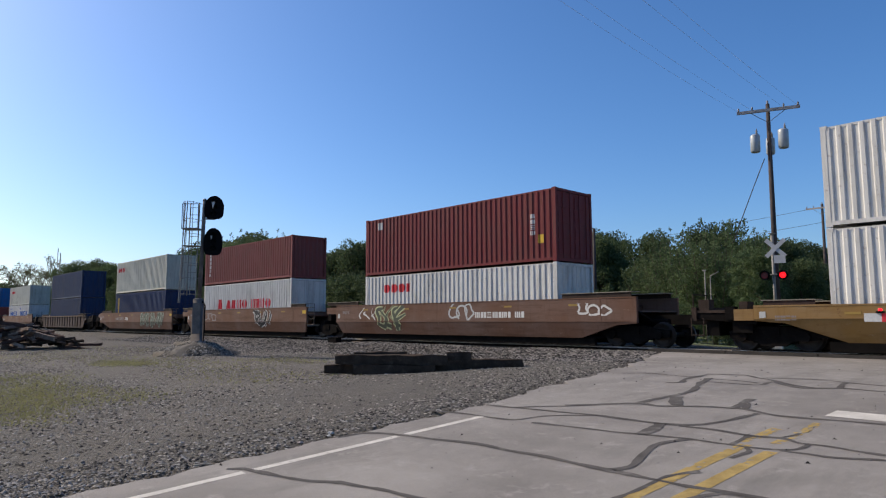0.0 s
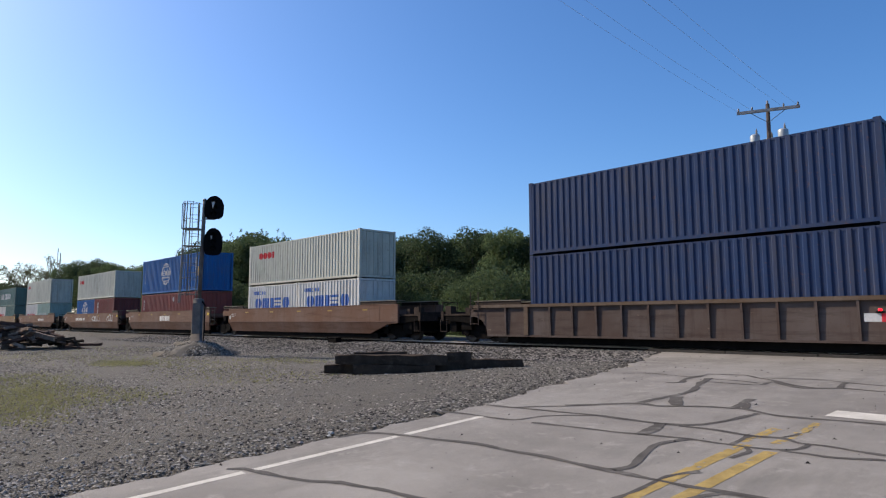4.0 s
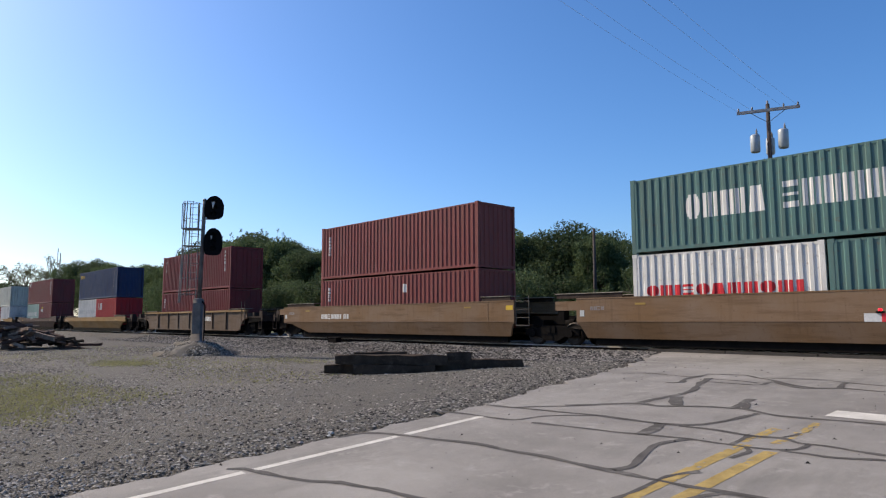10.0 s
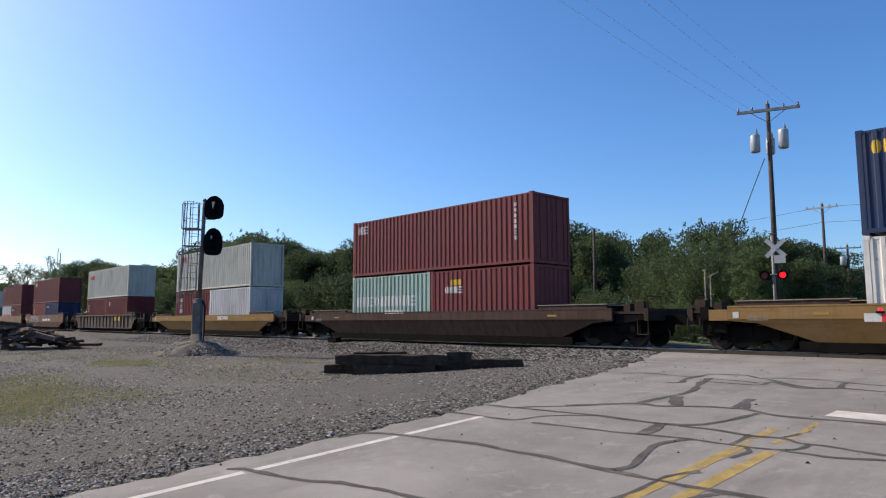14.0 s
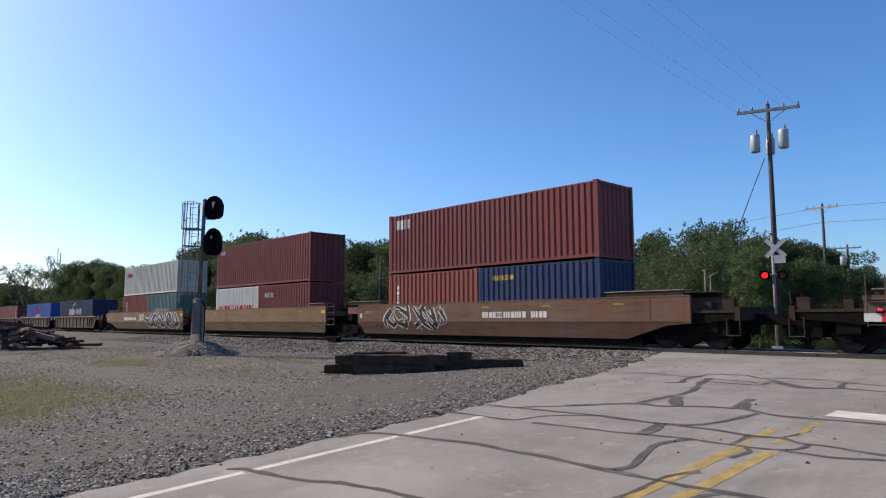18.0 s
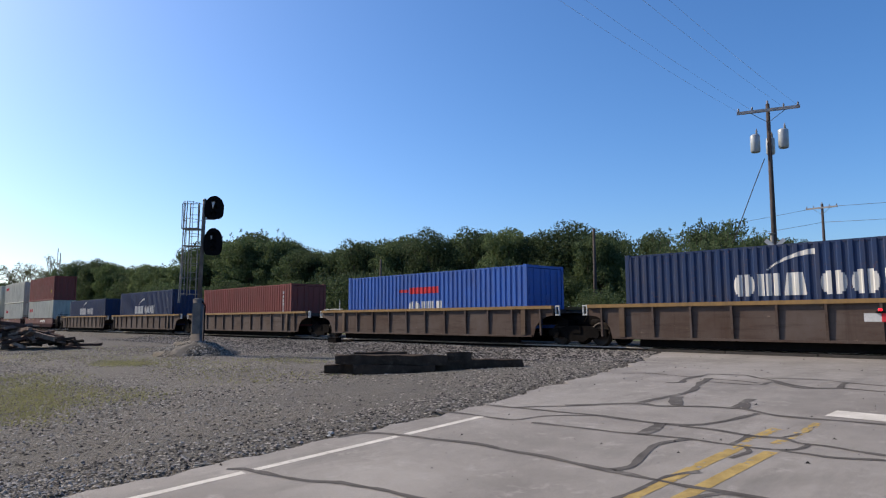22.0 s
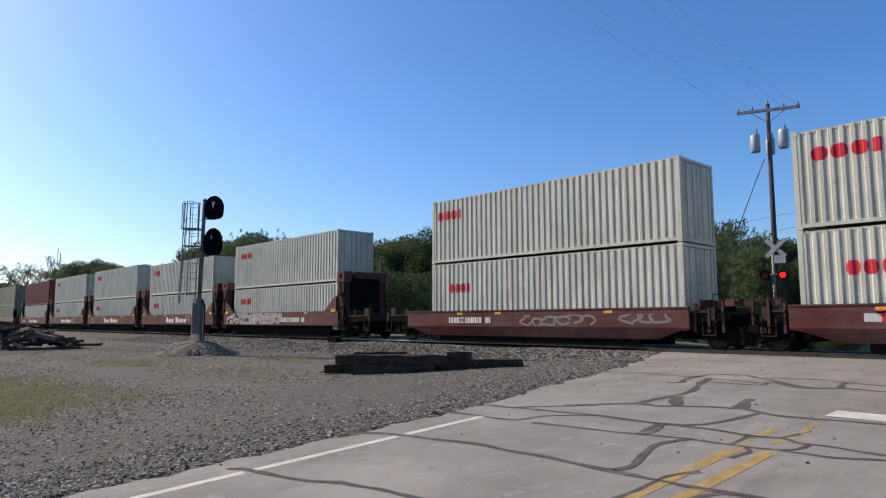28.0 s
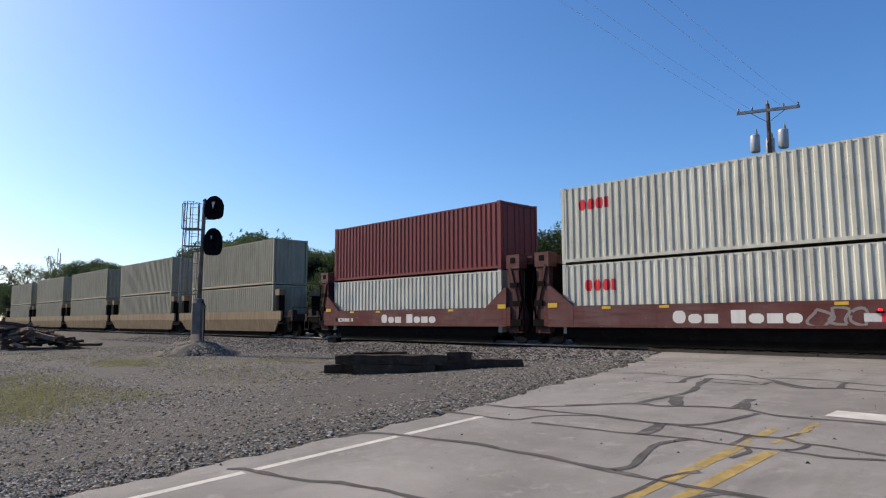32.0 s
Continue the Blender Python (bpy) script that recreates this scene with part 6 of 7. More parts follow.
                    part("slack_adjuster", boxes((*sorted((x - e * 0.3, x + e * 0.1)), *sorted((s * 1.395, s * 1.46)), 1.5, 1.72)), steel_dark, car)
                    part("step", rods(((x + e * 0.28, -1.46, 0.5), (x + e * 0.28, -1.46, 1.5), 0.022), ((x + e * 0.05, -1.46, 0.5), (x + e * 0.05, -1.46, 1.5), 0.022), ((x + e * 0.28, -1.46, 0.55), (x + e * 0.05, -1.46, 0.55), 0.02), n=6), steel_dark, car)
                    if s < 0:
                        part("reflector", boxes((*sorted((x - e * 1.05, x - e * 0.62)), -1.524, -1.508, zt - 0.05, zt + 0.12)), MARK["yellow"], car, "yellow reflective strip")
                    part("hose", rods(((x + e * 0.05, -1.44, 2.9), (x + e * 0.22, -1.45, 1.7), 0.03), ((x + e * 0.22, -1.45, 1.7), (x - e * 0.1, -1.44, 0.8), 0.03), n=6), steel_dark, car)
            for end in (a + 0.3, b - 0.3):
                part("crossbeam", boxes((end - 0.25, end + 0.25, -0.85, 0.85, 3.2, 3.55)), CAR["grime"], car)
                part("end_wall", boxes((end - 0.06, end + 0.06, -0.97, 0.97, 0.6, 3.2)), steel_dark, car)
        if style == "post":
            for s in (-1, 1):
                part("side_beam", side_loft(s, a, b, zt, zt - 0.5, zb, 1.0, 1.0), mat, car)
                for e, end in ((-1, a + 0.5), (1, b - 0.5)):
                    part("post", boxes((end - 0.16, end + 0.16, *sorted((s * 1.05, s * 1.45)), 0.9, 2.75)), steel_dark, car, "dark grimy end post")
                    part("post_cap", boxes((end - 0.26, end + 0.26, *sorted((s * 1.0, s * 1.48)), 2.5, 2.86)), mat, car)
        if style == "flush":
            for s in (-1, 1):
                part("side_beam", side_loft(s, a, b, zt, zt - 0.62, zb, 1.2, 1.2), mat, car)
                part("top_chord", boxes((a, b, *sorted((s * 1.36, s * 1.53)), zt + 0.002, zt + 0.05)), mat, car)
            for e, end, coup in ((-1, a, coup_a), (1, b, coup_b)):
                if coup - abs(end) < 2.0:
                    # crowded brake gear and posts over the shared truck
                    rng = random.Random(int(coup * 100) + e)
                    for k in range(9):
                        x = end + e * rng.uniform(0.1, coup - abs(end) - 0.1)
                        z = rng.choice((0.55, 0.9, 1.2, 1.36))
                        w, h = rng.uniform(0.08, 0.2), rng.uniform(0.1, 0.26)
                        part("brake_gear", boxes((x - w, x + w, -1.42 + rng.uniform(0, 0.25), -0.9, z, z + h)), rng.choice((CAR["grime"], CAR["grime"], CAR["maroon"], steel_dark)), car, "grimy maroon brake gear")
                    for k in range(3):
                        x = end + e * (0.15 + 0.45 * k)
                        part("gear_post", boxes((x - 0.035, x + 0.035, -1.40, -1.32, 0.55, rng.uniform(1.3, 1.62))), CAR["grime"], car)
                    part("hose", tube([Vector((end + e * (0.1 + 0.2 * k), -1.44, 1.2 - 0.5 * math.sin(k * 0.63))) for k in range(6)], 0.025), steel_dark, car, "black rubber air hose")
    # black strip standing in for the shade under the car; floor, ends and couplers
    for s in (-1, 1):
        part("bottom_flange", boxes((a + (0.6 if joined[0] and style == "smooth" else 1.9), b - (0.6 if joined[1] and style == "smooth" else 1.9), *sorted((s * 1.04, s * 1.205)), 0.05, zb + 0.02)), steel_dark, car, "black strip standing in for the shade under the car")
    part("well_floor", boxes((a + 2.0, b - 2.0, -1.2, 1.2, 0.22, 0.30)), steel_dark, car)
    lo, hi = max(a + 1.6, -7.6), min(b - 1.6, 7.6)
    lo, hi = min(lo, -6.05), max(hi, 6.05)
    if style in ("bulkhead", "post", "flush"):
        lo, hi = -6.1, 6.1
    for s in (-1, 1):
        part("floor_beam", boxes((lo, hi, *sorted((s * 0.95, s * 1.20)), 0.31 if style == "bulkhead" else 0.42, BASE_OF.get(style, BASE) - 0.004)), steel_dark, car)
    for x in (-6.0, -3.0, 0.0, 3.0, 6.0):
        part("cross_beam", boxes((x - 0.2, x + 0.2, -0.94, 0.94, 0.31, 0.44)), steel_dark, car)
    for e, end, coup in ((-1, a, coup_a), (1, b, coup_b)):
        x = end - e * (1.5 if style in ("smooth", "low", "ribs", "few_ribs", "deck") else 0.5)
        part("end_sill", boxes((x - 0.08, x + 0.08, -1.36, 1.36, 0.75, min(zt - 0.1, 1.5))), mat if style != "bulkhead" else steel_dark, car)
        part("draft_sill", boxes((*sorted((x, e * coup)), -0.24, 0.24, 0.78, 1.12)), steel_dark, car, "grimy steel draft sill")
        if style not in ("bulkhead", "post", "flush"):
            part("end_platform", boxes((*sorted((x, end)), -1.36, 1.36, 1.22, 1.27)), mat, car, "grating platform over the truck")
            if abs(coup) - abs(end) > 1.2 and style not in ("smooth", "low"):
                part("ladder", rods(((end - e * 0.1, -1.55, 0.75), (end - e * 0.1, -1.55, zt + 0.55), 0.018), ((end - e * 0.55, -1.55, 0.75), (end - e * 0.55, -1.55, zt + 0.55), 0.018),
                                          *[((end - e * 0.1, -1.55, z), (end - e * 0.55, -1.55, z), 0.014) for z in (0.8, 1.1, 1.4)], n=6), mat, car, "steel grab iron and steps")
                part("coupler", boxes((*sorted((e * coup - e * 0.05, e * coup - e * 0.35)), -0.16, 0.16, 0.70, 1.02)), steel_dark, car)
            else:
                part("hose_bracket", rods(((end - e * 0.1, -1.4, 1.3), (end + e * 0.4, -1.1, 0.9), 0.03), n=6), steel_dark, car)
    for e, end, coup in ((-1, a, coup_a), (1, b, coup_b)):
        if coup - abs(end) > 1.2 and not (style == "smooth" and joined[e > 0]):
            q = e * (coup - 0.7)
            part("deck_plate", boxes((*sorted((end - e * 0.4, q)), -1.36, 1.36, 1.16, 1.24)), steel_panel, car, "grimy brown end deck")
            part("end_beam", boxes((*sorted((q, q - e * 0.16)), -1.38, 1.38, 0.92, 1.34)), steel_panel, car)
            part("side_skirt", prism(bmesh.new(), [(end, 1.16), (q, 1.16), (q, 0.98), (end + e * 0.5, 0.86), (end, 0.8)], "y", -1.33, -1.28), steel_dark, car)
            part("brake_gear", boxes((*sorted((end + e * 0.15, end + e * 0.75)), -1.25, -0.8, 0.55, 1.1)), steel_dark, car)
            part("brake_gear", boxes((*sorted((q - e * 0.8, q - e * 0.4)), -1.2, 1.2, 0.45, 0.9)), steel_dark, car)
            part("brake_box", boxes((*sorted((q - e * 0.55, q - e * 0.2)), -1.30, -0.95, 1.24, 1.58)), steel_panel, car, "grimy brown brake gear box")
            part("brake_box", boxes((*sorted((end + e * 0.3, end + e * 0.55)), -1.2, -0.7, 1.24, 1.5)), steel_panel, car, "grimy brown brake gear box")
            part("handrail", rods(((q - e * 0.05, -1.33, 1.24), (q - e * 0.05, -1.33, 1.75), 0.02), ((q - e * 0.05, -1.33, 1.75), (q - e * 0.05, -0.4, 1.75), 0.02), ((q - e * 0.05, -0.4, 1.24), (q - e * 0.05, -0.4, 1.75), 0.02), n=6), steel_panel, car)
            part("sill_step", rods(((q, -1.4, 0.45), (q, -1.4, 1.0), 0.02), ((q - e * 0.4, -1.4, 0.45), (q - e * 0.4, -1.4, 1.0), 0.02), ((q, -1.4, 0.46), (q - e * 0.4, -1.4, 0.46), 0.02), n=6), steel_panel, car)
    for x in (truck_a, truck_b):
        if x is not None:
            add_truck(car, x)
    return car


STD, HIGH = 2.591, 2.896
L40, L20 = 12.192, 6.058
NAMES = {"white": "white", "ivory": "ivory", "grey": "pale grey", "drab": "drab grey", "red": "red", "brick": "brick red", "maroon": "maroon", "rust": "rust red", "orange": "faded orange red", "scarlet": "bright red",
         "navy": "navy blue", "deep": "dark blue", "blue": "bright blue", "royal": "royal blue", "green": "green", "teal": "teal", "mint": "pale green"}
# front of each stack along the train, style, colour of car, upper box, lower boxes (rear first)
TRAIN = (
    (6.13, "low", "gold", (HIGH, "white"), (HIGH, "white")),
    (-15.45, "smooth", "tan", (HIGH, "red"), (STD, "white")),
    (-35.02, "smooth", "tan", (STD, "brick"), (HIGH, "white")),
    (-54.65, "smooth", "tan", (HIGH, "ivory"), (HIGH, "deep")),
    (-78.37, "ribs", "brown", (HIGH, "navy"), (HIGH, "navy")),
    (-102.0, "smooth", "tan", (STD, "ivory"), (STD, "white", "white")),
    (-121.6, "smooth", "tan", (HIGH, "blue"), (STD, "brick", "brick")),
    (-141.2, "smooth", "tan", (STD, "ivory"), (STD, "blue", "brick")),
    (-165.0, "smooth", "tan", (HIGH, "ivory"), (STD, "white", "mint")),
    (-184.5, "smooth", "ochre", (STD, "green"), (STD, "white", "green")),
    (-204.1, "smooth", "ochre", (HIGH, "brick"), (STD, "brick", "brick")),
    (-227.62, "few_ribs", "earth", (HIGH, "red"), (STD, "red", "red")),
    (-251.3, "low", "gold", (HIGH, "navy"), (STD, "white", "scarlet")),
    (-274.87, "low", "umber", (HIGH, "maroon"), (STD, "mint", "maroon")),
    (-298.5, "low", "gold", (HIGH, "ivory"), (STD, "red", "white")),
    (-322.02, "ribs", "brown", (HIGH, "ivory"), (STD, "red", "red")),
    (-345.64, "smooth", "tan", (HIGH, "maroon"), (STD, "orange", "deep")),
    (-365.1, "smooth", "ochre", (HIGH, "maroon"), (STD, "white", "maroon")),
    (-384.5, "smooth", "ochre", (STD, "ivory"), (STD, "rust", "green")),
    (-406.2, "deck", "rusty", None, (STD, "navy")),
    (-422.85, "deck", "rusty", None, (STD, "royal")),
    (-440.92, "deck", "rusty", None, (STD, "rust")),
    (-459.15, "deck", "rusty", None, (HIGH, "navy")),
    (-475.9, "deck", "rusty", None, (STD, "navy")),
    (-495.57, "flush", "maroon", (HIGH, "rust"), (HIGH, "ivory")),
    (-511.25, "flush", "maroon", (HIGH, "ivory"), (HIGH, "ivory")),
    (-526.94, "flush", "maroon", (HIGH, "ivory"), (HIGH, "ivory")),
    (-546.8, "bulkhead", "maroon", (HIGH, "ivory"), (STD, "ivory")),
    (-562.5, "bulkhead", "maroon", (STD, "ivory"), (STD, "ivory")),
    (-578.1, "bulkhead", "maroon", (HIGH, "ivory"), (STD, "ivory")),
    (-593.4, "bulkhead", "maroon", (HIGH, "ivory"), (STD, "ivory")),
    (-608.7, "bulkhead", "maroon", (HIGH, "maroon"), (STD, "ivory")),
    (-627.6, "post", "cream", (HIGH, "drab"), (STD, "drab")),
    (-643.9, "post", "cream", (HIGH, "drab"), (STD, "drab")),
    (-660.2, "post", "cream", (HIGH, "drab"), (STD, "drab")),
    (-676.0, "post", "cream", (HIGH, "drab"), (STD, "drab")),
    (-691.5, "post", "cream", (HIGH, "drab"), (STD, "drab")),
)
CAR_LABEL = {"smooth": "smooth-sided weathered tan well car", "low": "low smooth-sided well car", "ribs": "brown well car with many upright ribs", "few_ribs": "brown well car with widely spaced ribs",
             "deck": "brown ribbed well car with yellow top edge", "flush": "maroon articulated well car with flush sides", "bulkhead": "maroon well car with tall bulkhead posts", "post": "faded tan well car with dark end posts"}
TOP_EDGE = {"smooth": 1.70, "low": 1.32, "ribs": 1.58, "few_ribs": 1.67, "deck": 1.50, "flush": 1.32, "bulkhead": 1.47, "post": 1.55}
BASE = 0.60
BASE_OF = {"bulkhead": 0.45}      # floor of the well above the rail
moving = []      # thing, x at 0 s, height above the rail


def build_train():
    centres = [row[0] - L40 / 2 for row in TRAIN]
    boxes_of = []
    for i, (front, style, color, upper, lower) in enumerate(TRAIN):
        c = centres[i]
        ahead = centres[i - 1] - c if i else 23.6
        behind = c - centres[i + 1] if i + 1 < len(TRAIN) else 23.6
        limit = {"smooth": 20.2, "deck": 18.6, "flush": 16.6, "bulkhead": 16.6, "post": 16.9}.get(style, 0)
        same_a = i + 1 < len(TRAIN) and TRAIN[i + 1][1] == style and behind <= limit
        same_b = i > 0 and TRAIN[i - 1][1] == style and ahead <= limit
        loose = {"smooth": 9.6, "low": 9.75, "ribs": 9.2, "few_ribs": 9.1, "deck": 8.6, "flush": 7.5, "bulkhead": 7.3, "post": 7.6}[style]
        if i == 0:
            loose = 8.1
        gap = 1.5 if style in ("flush", "smooth") else 0.8 if style == "deck" else (0.15 if style == "bulkhead" else 0.5)
        a = -(behind / 2 - gap) if same_a else -loose
        b = (ahead / 2 - gap) if same_b else loose
        truck_a = -behind / 2 if same_a else a + 0.35
        truck_b = None if same_b else b - 0.35
        label = CAR_LABEL[style] + {"gold": " in dull yellow", "umber": " in dark brown", "ochre": " in pale ochre"}.get(color, "") + (" carrying stacked containers" if upper else " carrying one container")
        car = well_car(style, color, a, b, behind / 2, ahead / 2, truck_a, truck_b, TOP_EDGE[style], label, (same_a, same_b), "125 T" if i == 5 else "")
        moving.append((car, c, 0.0))
        low_h, low_colors = lower[0], lower[1:]
        here = []
        n = len(low_colors)
        for k, col in enumerate(low_colors):
            ln = L40 if n == 1 else L20
            x = c if n == 1 else c + (k - 0.5) * (L40 - L20)
            where = "in the well of the rail car"
            ob = container(ln, low_h, col, k == n - 1 and i % 3 != 1, NAMES[col] + (" forty-foot" if n == 1 else " twenty-foot") + " container " + where)
            moving.append((ob, x, BASE_OF.get(style, BASE)))
            here.append(ob)
        if upper:
            ob = container(L40, upper[0], upper[1], i % 2 == 1 or i in (26,), NAMES[upper[1]] + " forty-foot container stacked on the lower one")
            moving.append((ob, c, BASE_OF.get(style, BASE) + low_h + 0.03))
            here.append(ob)
        boxes_of.append((car, here))
    return boxes_of


STACKS = build_train()


def paint_marks():
    def up(i):
        return STACKS[i][1][-1]

    def low(i, k=0):
        return STACKS[i][1][k]
    # stacks with a short red word high at the rear of the upper box
    for i, x, w in ((3, 0.4, 1.8), (5, 1.3, 1.9), (7, 0.7, 1.4), (8, 0.7, 1.2), (15, 0.8, 1.3), (18, 0.6, 1.6), (25, 0.5, 1.8), (26, 0.4, 1.5), (27, 0.8, 1.5), (28, 0.8, 1.2), (29, 0.9, 1.2), (30, 0.8, 1.3)):
        h = (HIGH if TRAIN[i][3][0] == HIGH else STD)
        sign(up(i), L40, x, h - 0.95, w, 0.40, "dddi", "red")
    for i, x, w in ((25, 1.2, 1.5), (26, 1.1, 1.3), (27, 0.9, 1.4), (28, 0.9, 1.2), (29, 0.9, 1.2), (30, 1.0, 1.3), (24, 0.6, 1.4)):
        sign(low(i), L40, x, STD - 1.03, w, 0.40, "dddi", "red")
    sign(low(1), L40, 1.5, 1.72, 2.0, 0.40, "dddi", "red")
    sign(low(2), L40, 2.25, 1.18, 0.8, 0.66, "t", "red")
    sign(low(2), L40, 3.6, 1.18, 6.2, 0.58, "ttno-nino", "red")
    upright_word(up(1), L40, 10.9, 2.0, 0.28, 0.9, 4, "white")
    word(up(1), L40, 11.3, 0.75, 0.34, 0.34, 1, "yellow", 0.0)
    word(up(1), L40, 1.0, 2.3, 0.45, 0.36, 1, "grey", 0.0)
    upright_word(up(2), L40, 0.75, 2.3, 0.26, 1.7, 6, "white")
    word(low(3), L40, 0.7, 1.0, 0.2, 1.5, 1, "yellow", 0.0)
    for k in (0, 1):
        word(low(5, k), L20, 0.9, 1.15, 4.4, 0.62, 5, "blue", 0.25)
        word(low(5, k), L20, 0.7, 2.0, 1.6, 0.22, 6, "blue", 0.25)
    globe(up(6), L40, 5.2, 1.55, 0.88, "white")
    upright_word(up(6), L40, 0.55, 2.2, 0.12, 1.3, 5, "white")
    upright_word(up(6), L40, 11.0, 2.6, 0.14, 1.5, 7, "white")
    word(up(6), L40, 11.45, 1.1, 0.16, 0.7, 1, "yellow", 0.0)
    upright_word(low(6, 0), L20, 0.5, 2.2, 0.22, 0.9, 3, "white")
    word(low(6, 1), L20, 0.75, 1.9, 0.3, 0.36, 1, "white", 0.0)
    globe(low(7, 0), L20, 2.9, 1.45, 0.9, "white")
    upright_word(low(7, 1), L20, 1.0, 2.3, 0.28, 1.3, 4, "white")
    word(low(8, 0), L20, 0.8, 1.15, 4.2, 0.22, 6, "red", 0.4)
    word(low(8, 1), L20, 0.8, 1.15, 3.8, 0.28, 7, "white", 0.3)
    sign(up(9), L40, 2.0, 1.0, 2.6, 0.80, "onint", "white")
    sign(up(9), L40, 5.0, 1.0, 4.0, 0.80, "zninnino", "white")
    word(low(9, 0), L20, 0.5, 1.15, 5.0, 0.35, 11, "red", 0.25)
    upright_word(up(10), L40, 0.7, 2.4, 0.22, 1.1, 6, "white")
    upright_word(low(10, 0), L20, 0.7, 2.2, 0.22, 0.8, 4, "white")
    word(low(10, 1), L20, 1.0, 1.7, 0.35, 0.4, 1, "white", 0.0)
    upright_word(up(11), L40, 0.55, 2.6, 0.2, 0.95, 3, "white")
    upright_word(low(11, 0), L20, 0.5, 2.2, 0.2, 0.8, 4, "white")
    upright_word(low(11, 1), L20, 0.7, 2.2, 0.2, 0.9, 3, "white")
    upright_word(up(11), L40, 11.2, 2.7, 0.16, 1.5, 6, "white")
    word(up(12), L40, 0.35, 2.2, 1.3, 0.36, 5, "yellow", 0.2)
    upright_word(up(12), L40, 11.1, 2.6, 0.2, 1.6, 6, "grey")
    word(low(12, 0), L20, 0.4, 1.15, 5.2, 0.36, 9, "grey", 0.3)
    sign(low(12, 1), L20, 0.6, 1.5, 1.3, 0.66, "oti", "white")
    word(up(13), L40, 0.45, 2.2, 0.8, 0.42, 4, "white", 0.12)
    word(low(13, 0), L20, 0.4, 1.05, 4.7, 0.5, 12, "white", 0.25)
    word(low(13, 1), L20, 0.9, 1.55, 1.2, 0.3, 4, "white", 0.15)
    word(low(13, 1), L20, 1.3, 1.9, 0.8, 0.25, 1, "yellow", 0.0)
    upright_word(up(13), L40, 11.2, 2.6, 0.16, 1.6, 7, "white")
    word(up(14), L40, 0.6, 2.3, 1.3, 0.32, 4, "red", 0.15)
    upright_word(low(14, 0), L20, 0.8, 2.2, 0.45, 1.2, 3, "white")
    upright_word(low(15, 0), L20, 0.5, 2.1, 0.16, 0.8, 4, "white")
    word(low(15, 1), L20, 1.0, 1.8, 0.3, 0.4, 1, "white", 0.0)
    sign(up(16), L40, 0.55, 2.15, 1.05, 0.46, "sisi-s", "white")
    upright_word(low(16, 0), L20, 0.6, 2.1, 0.26, 1.0, 4, "white")
    word(low(16, 1), L20, 0.8, 2.0, 1.2, 0.2, 5, "yellow", 0.25)
    word(up(17), L40, 0.5, 2.3, 0.8, 0.26, 3, "grey", 0.12)
    word(low(17, 0), L20, 0.5, 1.06, 5.0, 0.34, 8, "red", 0.4)
    word(low(17, 1), L20, 0.8, 1.8, 1.1, 0.3, 5, "grey", 0.2)
    upright_word(low(18, 0), L20, 0.7, 2.1, 0.2, 0.9, 4, "white")
    word(low(18, 1), L20, 1.6, 1.1, 3.0, 0.3, 8, "grey", 0.3)
    for i in (19, 22, 23):
        h = 1.05 if TRAIN[i][4][0] == STD else 1.0
        sign(low(i), L40, 3.75, h, 2.2, 0.66, "ont", "white")
        sign(low(i), L40, 6.2, h, 2.35, 0.66, "oon", "white")
        swoosh(low(i), L40, 4.75, h + 0.78, 1.35, 0.46, "white")
        upright_word(low(i), L40, 11.1, 2.3, 0.16, 1.4, 6, "grey")
    word(low(20), L40, 5.0, 1.6, 2.4, 0.30, 1, "red", 0.0)
    word(low(20), L40, 4.2, 1.68, 0.8, 0.14, 1, "red", 0.0)
    word(low(20), L40, 4.9, 0.62, 2.4, 0.62, 3, "white", 0.15)
    upright_word(low(21), L40, 11.2, 2.2, 0.16, 1.4, 6, "white")
    word(up(24), L40, 10.9, 0.9, 0.3, 0.36, 1, "yellow", 0.0)
    word(low(31), L40, 0.9, 1.5, 1.0, 0.36, 4, "grey", 0.15)
    # lettering and graffiti on the cars
    def car(i):
        return STACKS[i][0]
    side_sign(car(6), -1.0, 0.98, 2.1, 0.38, "snsn", "white")
    for i, x, w, n in ((1, 2.0, 2.7, 11), (8, 2.0, 2.8, 11), (7, -5.2, 3.2, 11), (10, -5.6, 2.6, 11), (18, -4.9, 3.0, 11), (14, 2.0, 1.6, 7), (16, 0.5, 3.4, 12)):
        bars(car(i), x, 1.05, w, 0.24, n, -1.502, "white")
    bars(car(3), -5.0, 1.05, 2.2, 0.24, 7, -1.502, "faded grey")
    bars(car(3), -2.4, 1.05, 0.7, 0.24, 3, -1.502, "white")
    bars(car(12), 0.0, 1.3, 1.3, 0.12, 8, -1.502, "black")
    bars(car(13), -3.0, 1.28, 1.4, 0.16, 8, -1.502, "white")
    side_sign(car(11), 2.35, 0.95, 1.45, 0.30, "snsn", "white", -1.422)
    for x, w in ((3.15, 0.85), (4.25, 0.85)):
        side_sign(car(15), x, 1.02, w, 0.34, "s", "yellow", -1.422)
    bars(car(26), -4.7, 0.84, 2.5, 0.24, 10, -1.502, "white")
    bars(car(24), 1.6, 0.86, 2.6, 0.24, 9, -1.502, "white")
    for i in (28, 29, 30, 31):
        side_sign(car(i), -1.54, 0.84, 4.0, 0.40, "d,ds-s,dsd", "white")
    bars(car(27), 0.6, 0.88, 2.7, 0.26, 10, -1.502, "white")
    bars(car(31), -5.5, 0.9, 1.6, 0.18, 10, -1.502, "white")
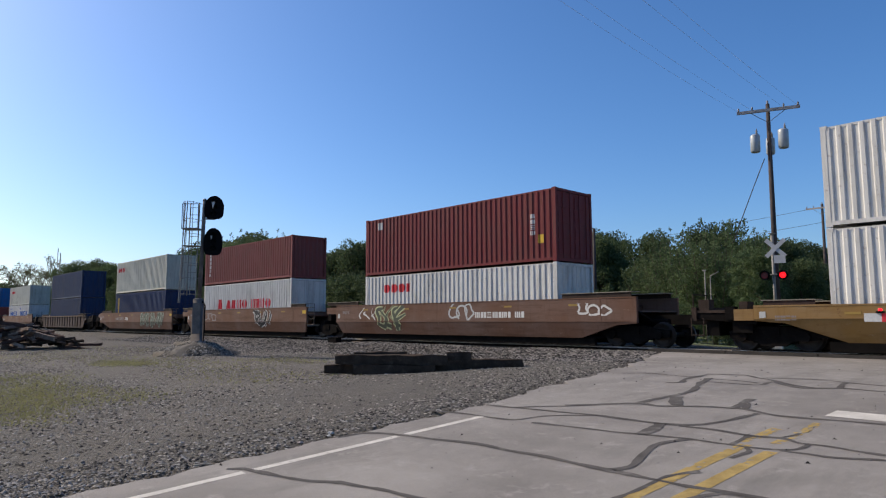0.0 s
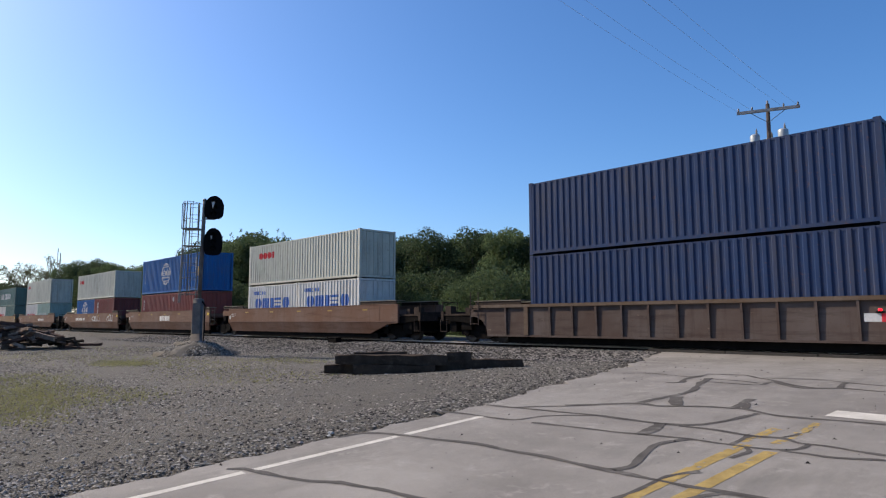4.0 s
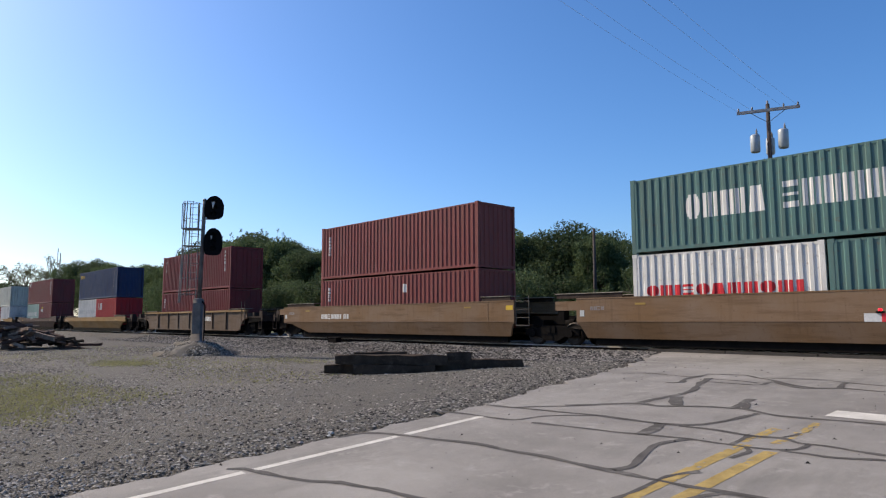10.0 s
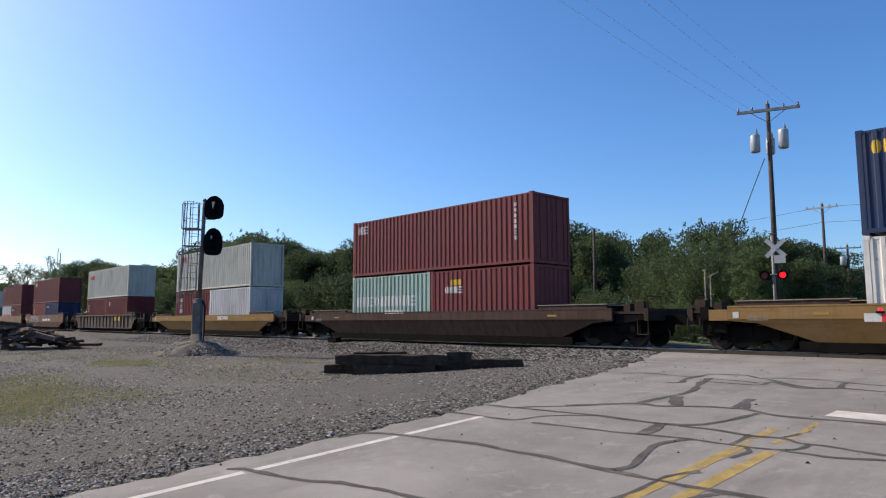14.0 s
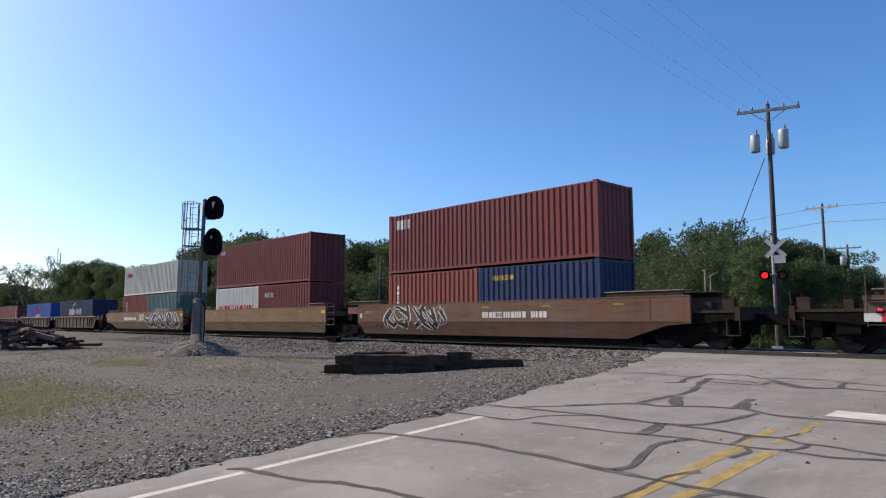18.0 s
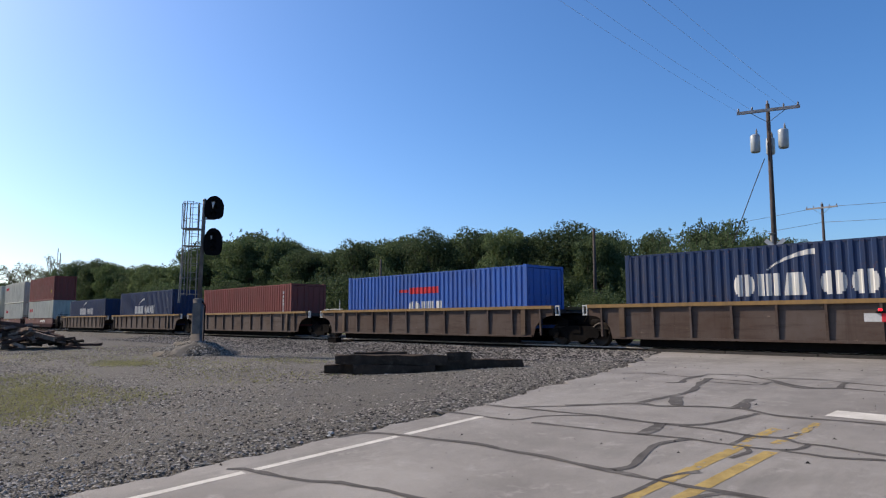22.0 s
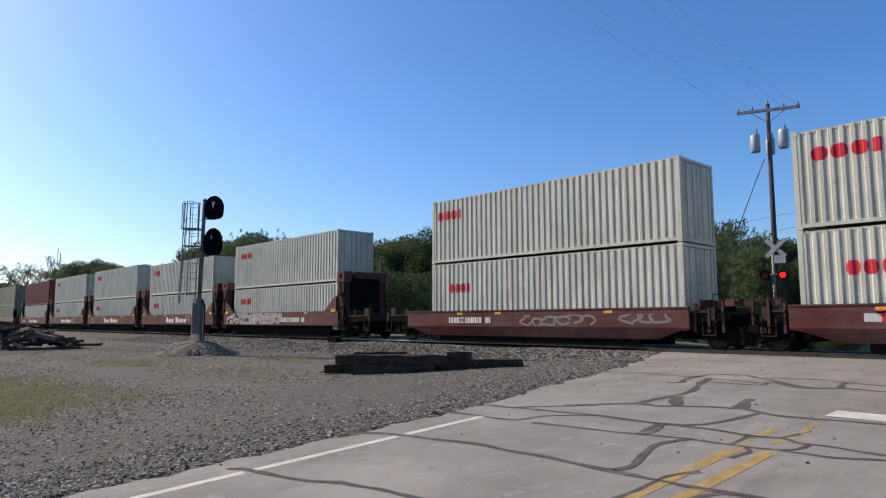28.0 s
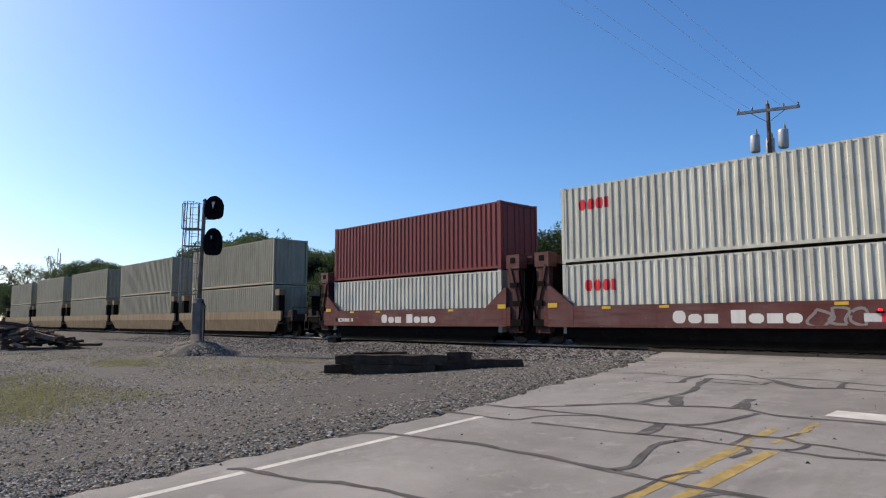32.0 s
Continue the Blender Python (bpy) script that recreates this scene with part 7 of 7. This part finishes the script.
    for i in range(24, 32):
        for x in (-4.2, -2.0, 3.2):
            part("reflector", boxes((x, x + 0.35, -1.509, -1.501, TOP_EDGE[TRAIN[i][1]] - 0.13, TOP_EDGE[TRAIN[i][1]] - 0.04)), MARK["yellow"], car(i), "yellow reflective strip")
    for i, x0, x1, z0, z1, cols in ((1, 7.2, 8.6, 1.1, 1.55, ("white",)), (1, 0.5, 1.9, 0.95, 1.66, ("grey",)), (2, -6.0, -3.4, 0.95, 1.5, ("faded grey",)),
                                    (7, 0.6, 3.0, 0.95, 1.5, ("faded grey", "grey")), (7, 5.2, 6.8, 0.9, 1.6, ("faded grey", "grey")), (18, -1.1, 0.0, 1.0, 1.6, ("white",)),
                                    (25, -3.5, -0.5, 0.74, 1.15, ("faded grey",)), (26, -0.6, 2.8, 0.74, 1.15, ("faded grey",)), (26, 4.0, 5.6, 0.75, 1.15, ("faded grey",)), (28, 2.2, 3.0, 0.9, 1.4, ("faded grey",)), (30, 2.6, 4.0, 0.78, 1.3, ("faded grey",))):
        scrawl(car(i), x0, x1, z0, z1, -1.502, 100 + i * 7 + int(x0 * 10), cols)
    # a low handrail over the end of one ribbed car
    part("handrail", rods(((-8.0, -1.42, 1.56), (-6.3, -1.42, 1.56), 0.02), ((-6.6, -1.42, 1.50), (-6.6, -1.42, 2.02), 0.022), ((-8.0, -1.42, 1.49), (-8.0, -1.42, 1.57), 0.02), n=6), MARK["grey"], car(20), "pale steel handrail at the car end")
    # large sprayed pieces: car, span, letters, outline, fill
    for i, x0, x1, z0, z1, n, line, fill in ((1, -6.1, -4.6, 0.95, 1.66, 2, "white", ""), (1, -4.7, -2.7, 0.45, 1.66, 3, "lime", "moss"), (2, 1.9, 4.2, 0.55, 1.64, 4, "white", "black"), (3, 1.5, 6.6, 0.42, 1.66, 8, "pale", "moss"),
                                             (16, -5.9, -1.8, 0.5, 1.66, 6, "white", "soot"), (18, 0.8, 7.0, 0.36, 1.66, 9, "grey", "soot"), (27, -6.1, -3.4, 0.74, 1.44, 5, "dusty white", "soot"), (27, -3.4, 0.4, 0.74, 1.42, 6, "dusty white", "faded grey"), (29, -5.9, -4.6, 0.74, 1.3, 2, "faded grey", "")):
        sprayed_piece(car(i), x0, x1, z0, z1, n, line, fill, i * 13 + int(x0), TRAIN[i][1], *((0.62, 0.06) if line == "dusty white" else (0.34, 0.16) if i == 18 else ()))


paint_marks()


# ---- all that moves ----
def motions():
    """The train rolls past at an even speed; its wheels turn."""
    for ob, x0, h in moving:
        rows = []
        for t in (0.0, 8.0, 16.0, 24.0, 32.0):
            x = x0 + SPEED * t
            rows.append((t, pose(x - h * GRADE, TRACK_Y, rail_z(x) + h, 0, TILT, 0)))
        walk(ob, rows)
    # the two crossing lamps blink in turn
    beat, start = 1.184, 7.13 - 7 * 1.184
    for k, flap in enumerate(FLAPS):
        rows = []
        t = start + (0.0 if k == 0 else beat / 2)
        while t < 33.0:
            for at, angle in ((t - 0.04, 0), (t + 0.04, -84), (t + beat / 2 - 0.04, -84), (t + beat / 2 + 0.04, 0)):
                if 0.0 < at < 32.0:
                    rows.append((at, pose(0, -0.055, 0.128, angle, 0, 0)))
            t += beat
        first_angle = -84 if k else 0
        rows = [(0.0, pose(0, -0.055, 0.128, first_angle, 0, 0))] + rows + [(32.0, rows[-1][1])]
        walk(flap, rows)
    first = WHEELSETS[0]
    turn = math.degrees(SPEED / 0.425)
    walk(first, [(k / FPS, pose(0, 0, 0, 0, turn * k / FPS, 0)) for k in range(32 * FPS + 1)])
    for w in WHEELSETS[1:]:
        w.rotation_mode = "QUATERNION"
        w.animation_data_create()
        w.animation_data.action = first.animation_data.action
        w.animation_data.action_slot = first.animation_data.action_slot


motions()
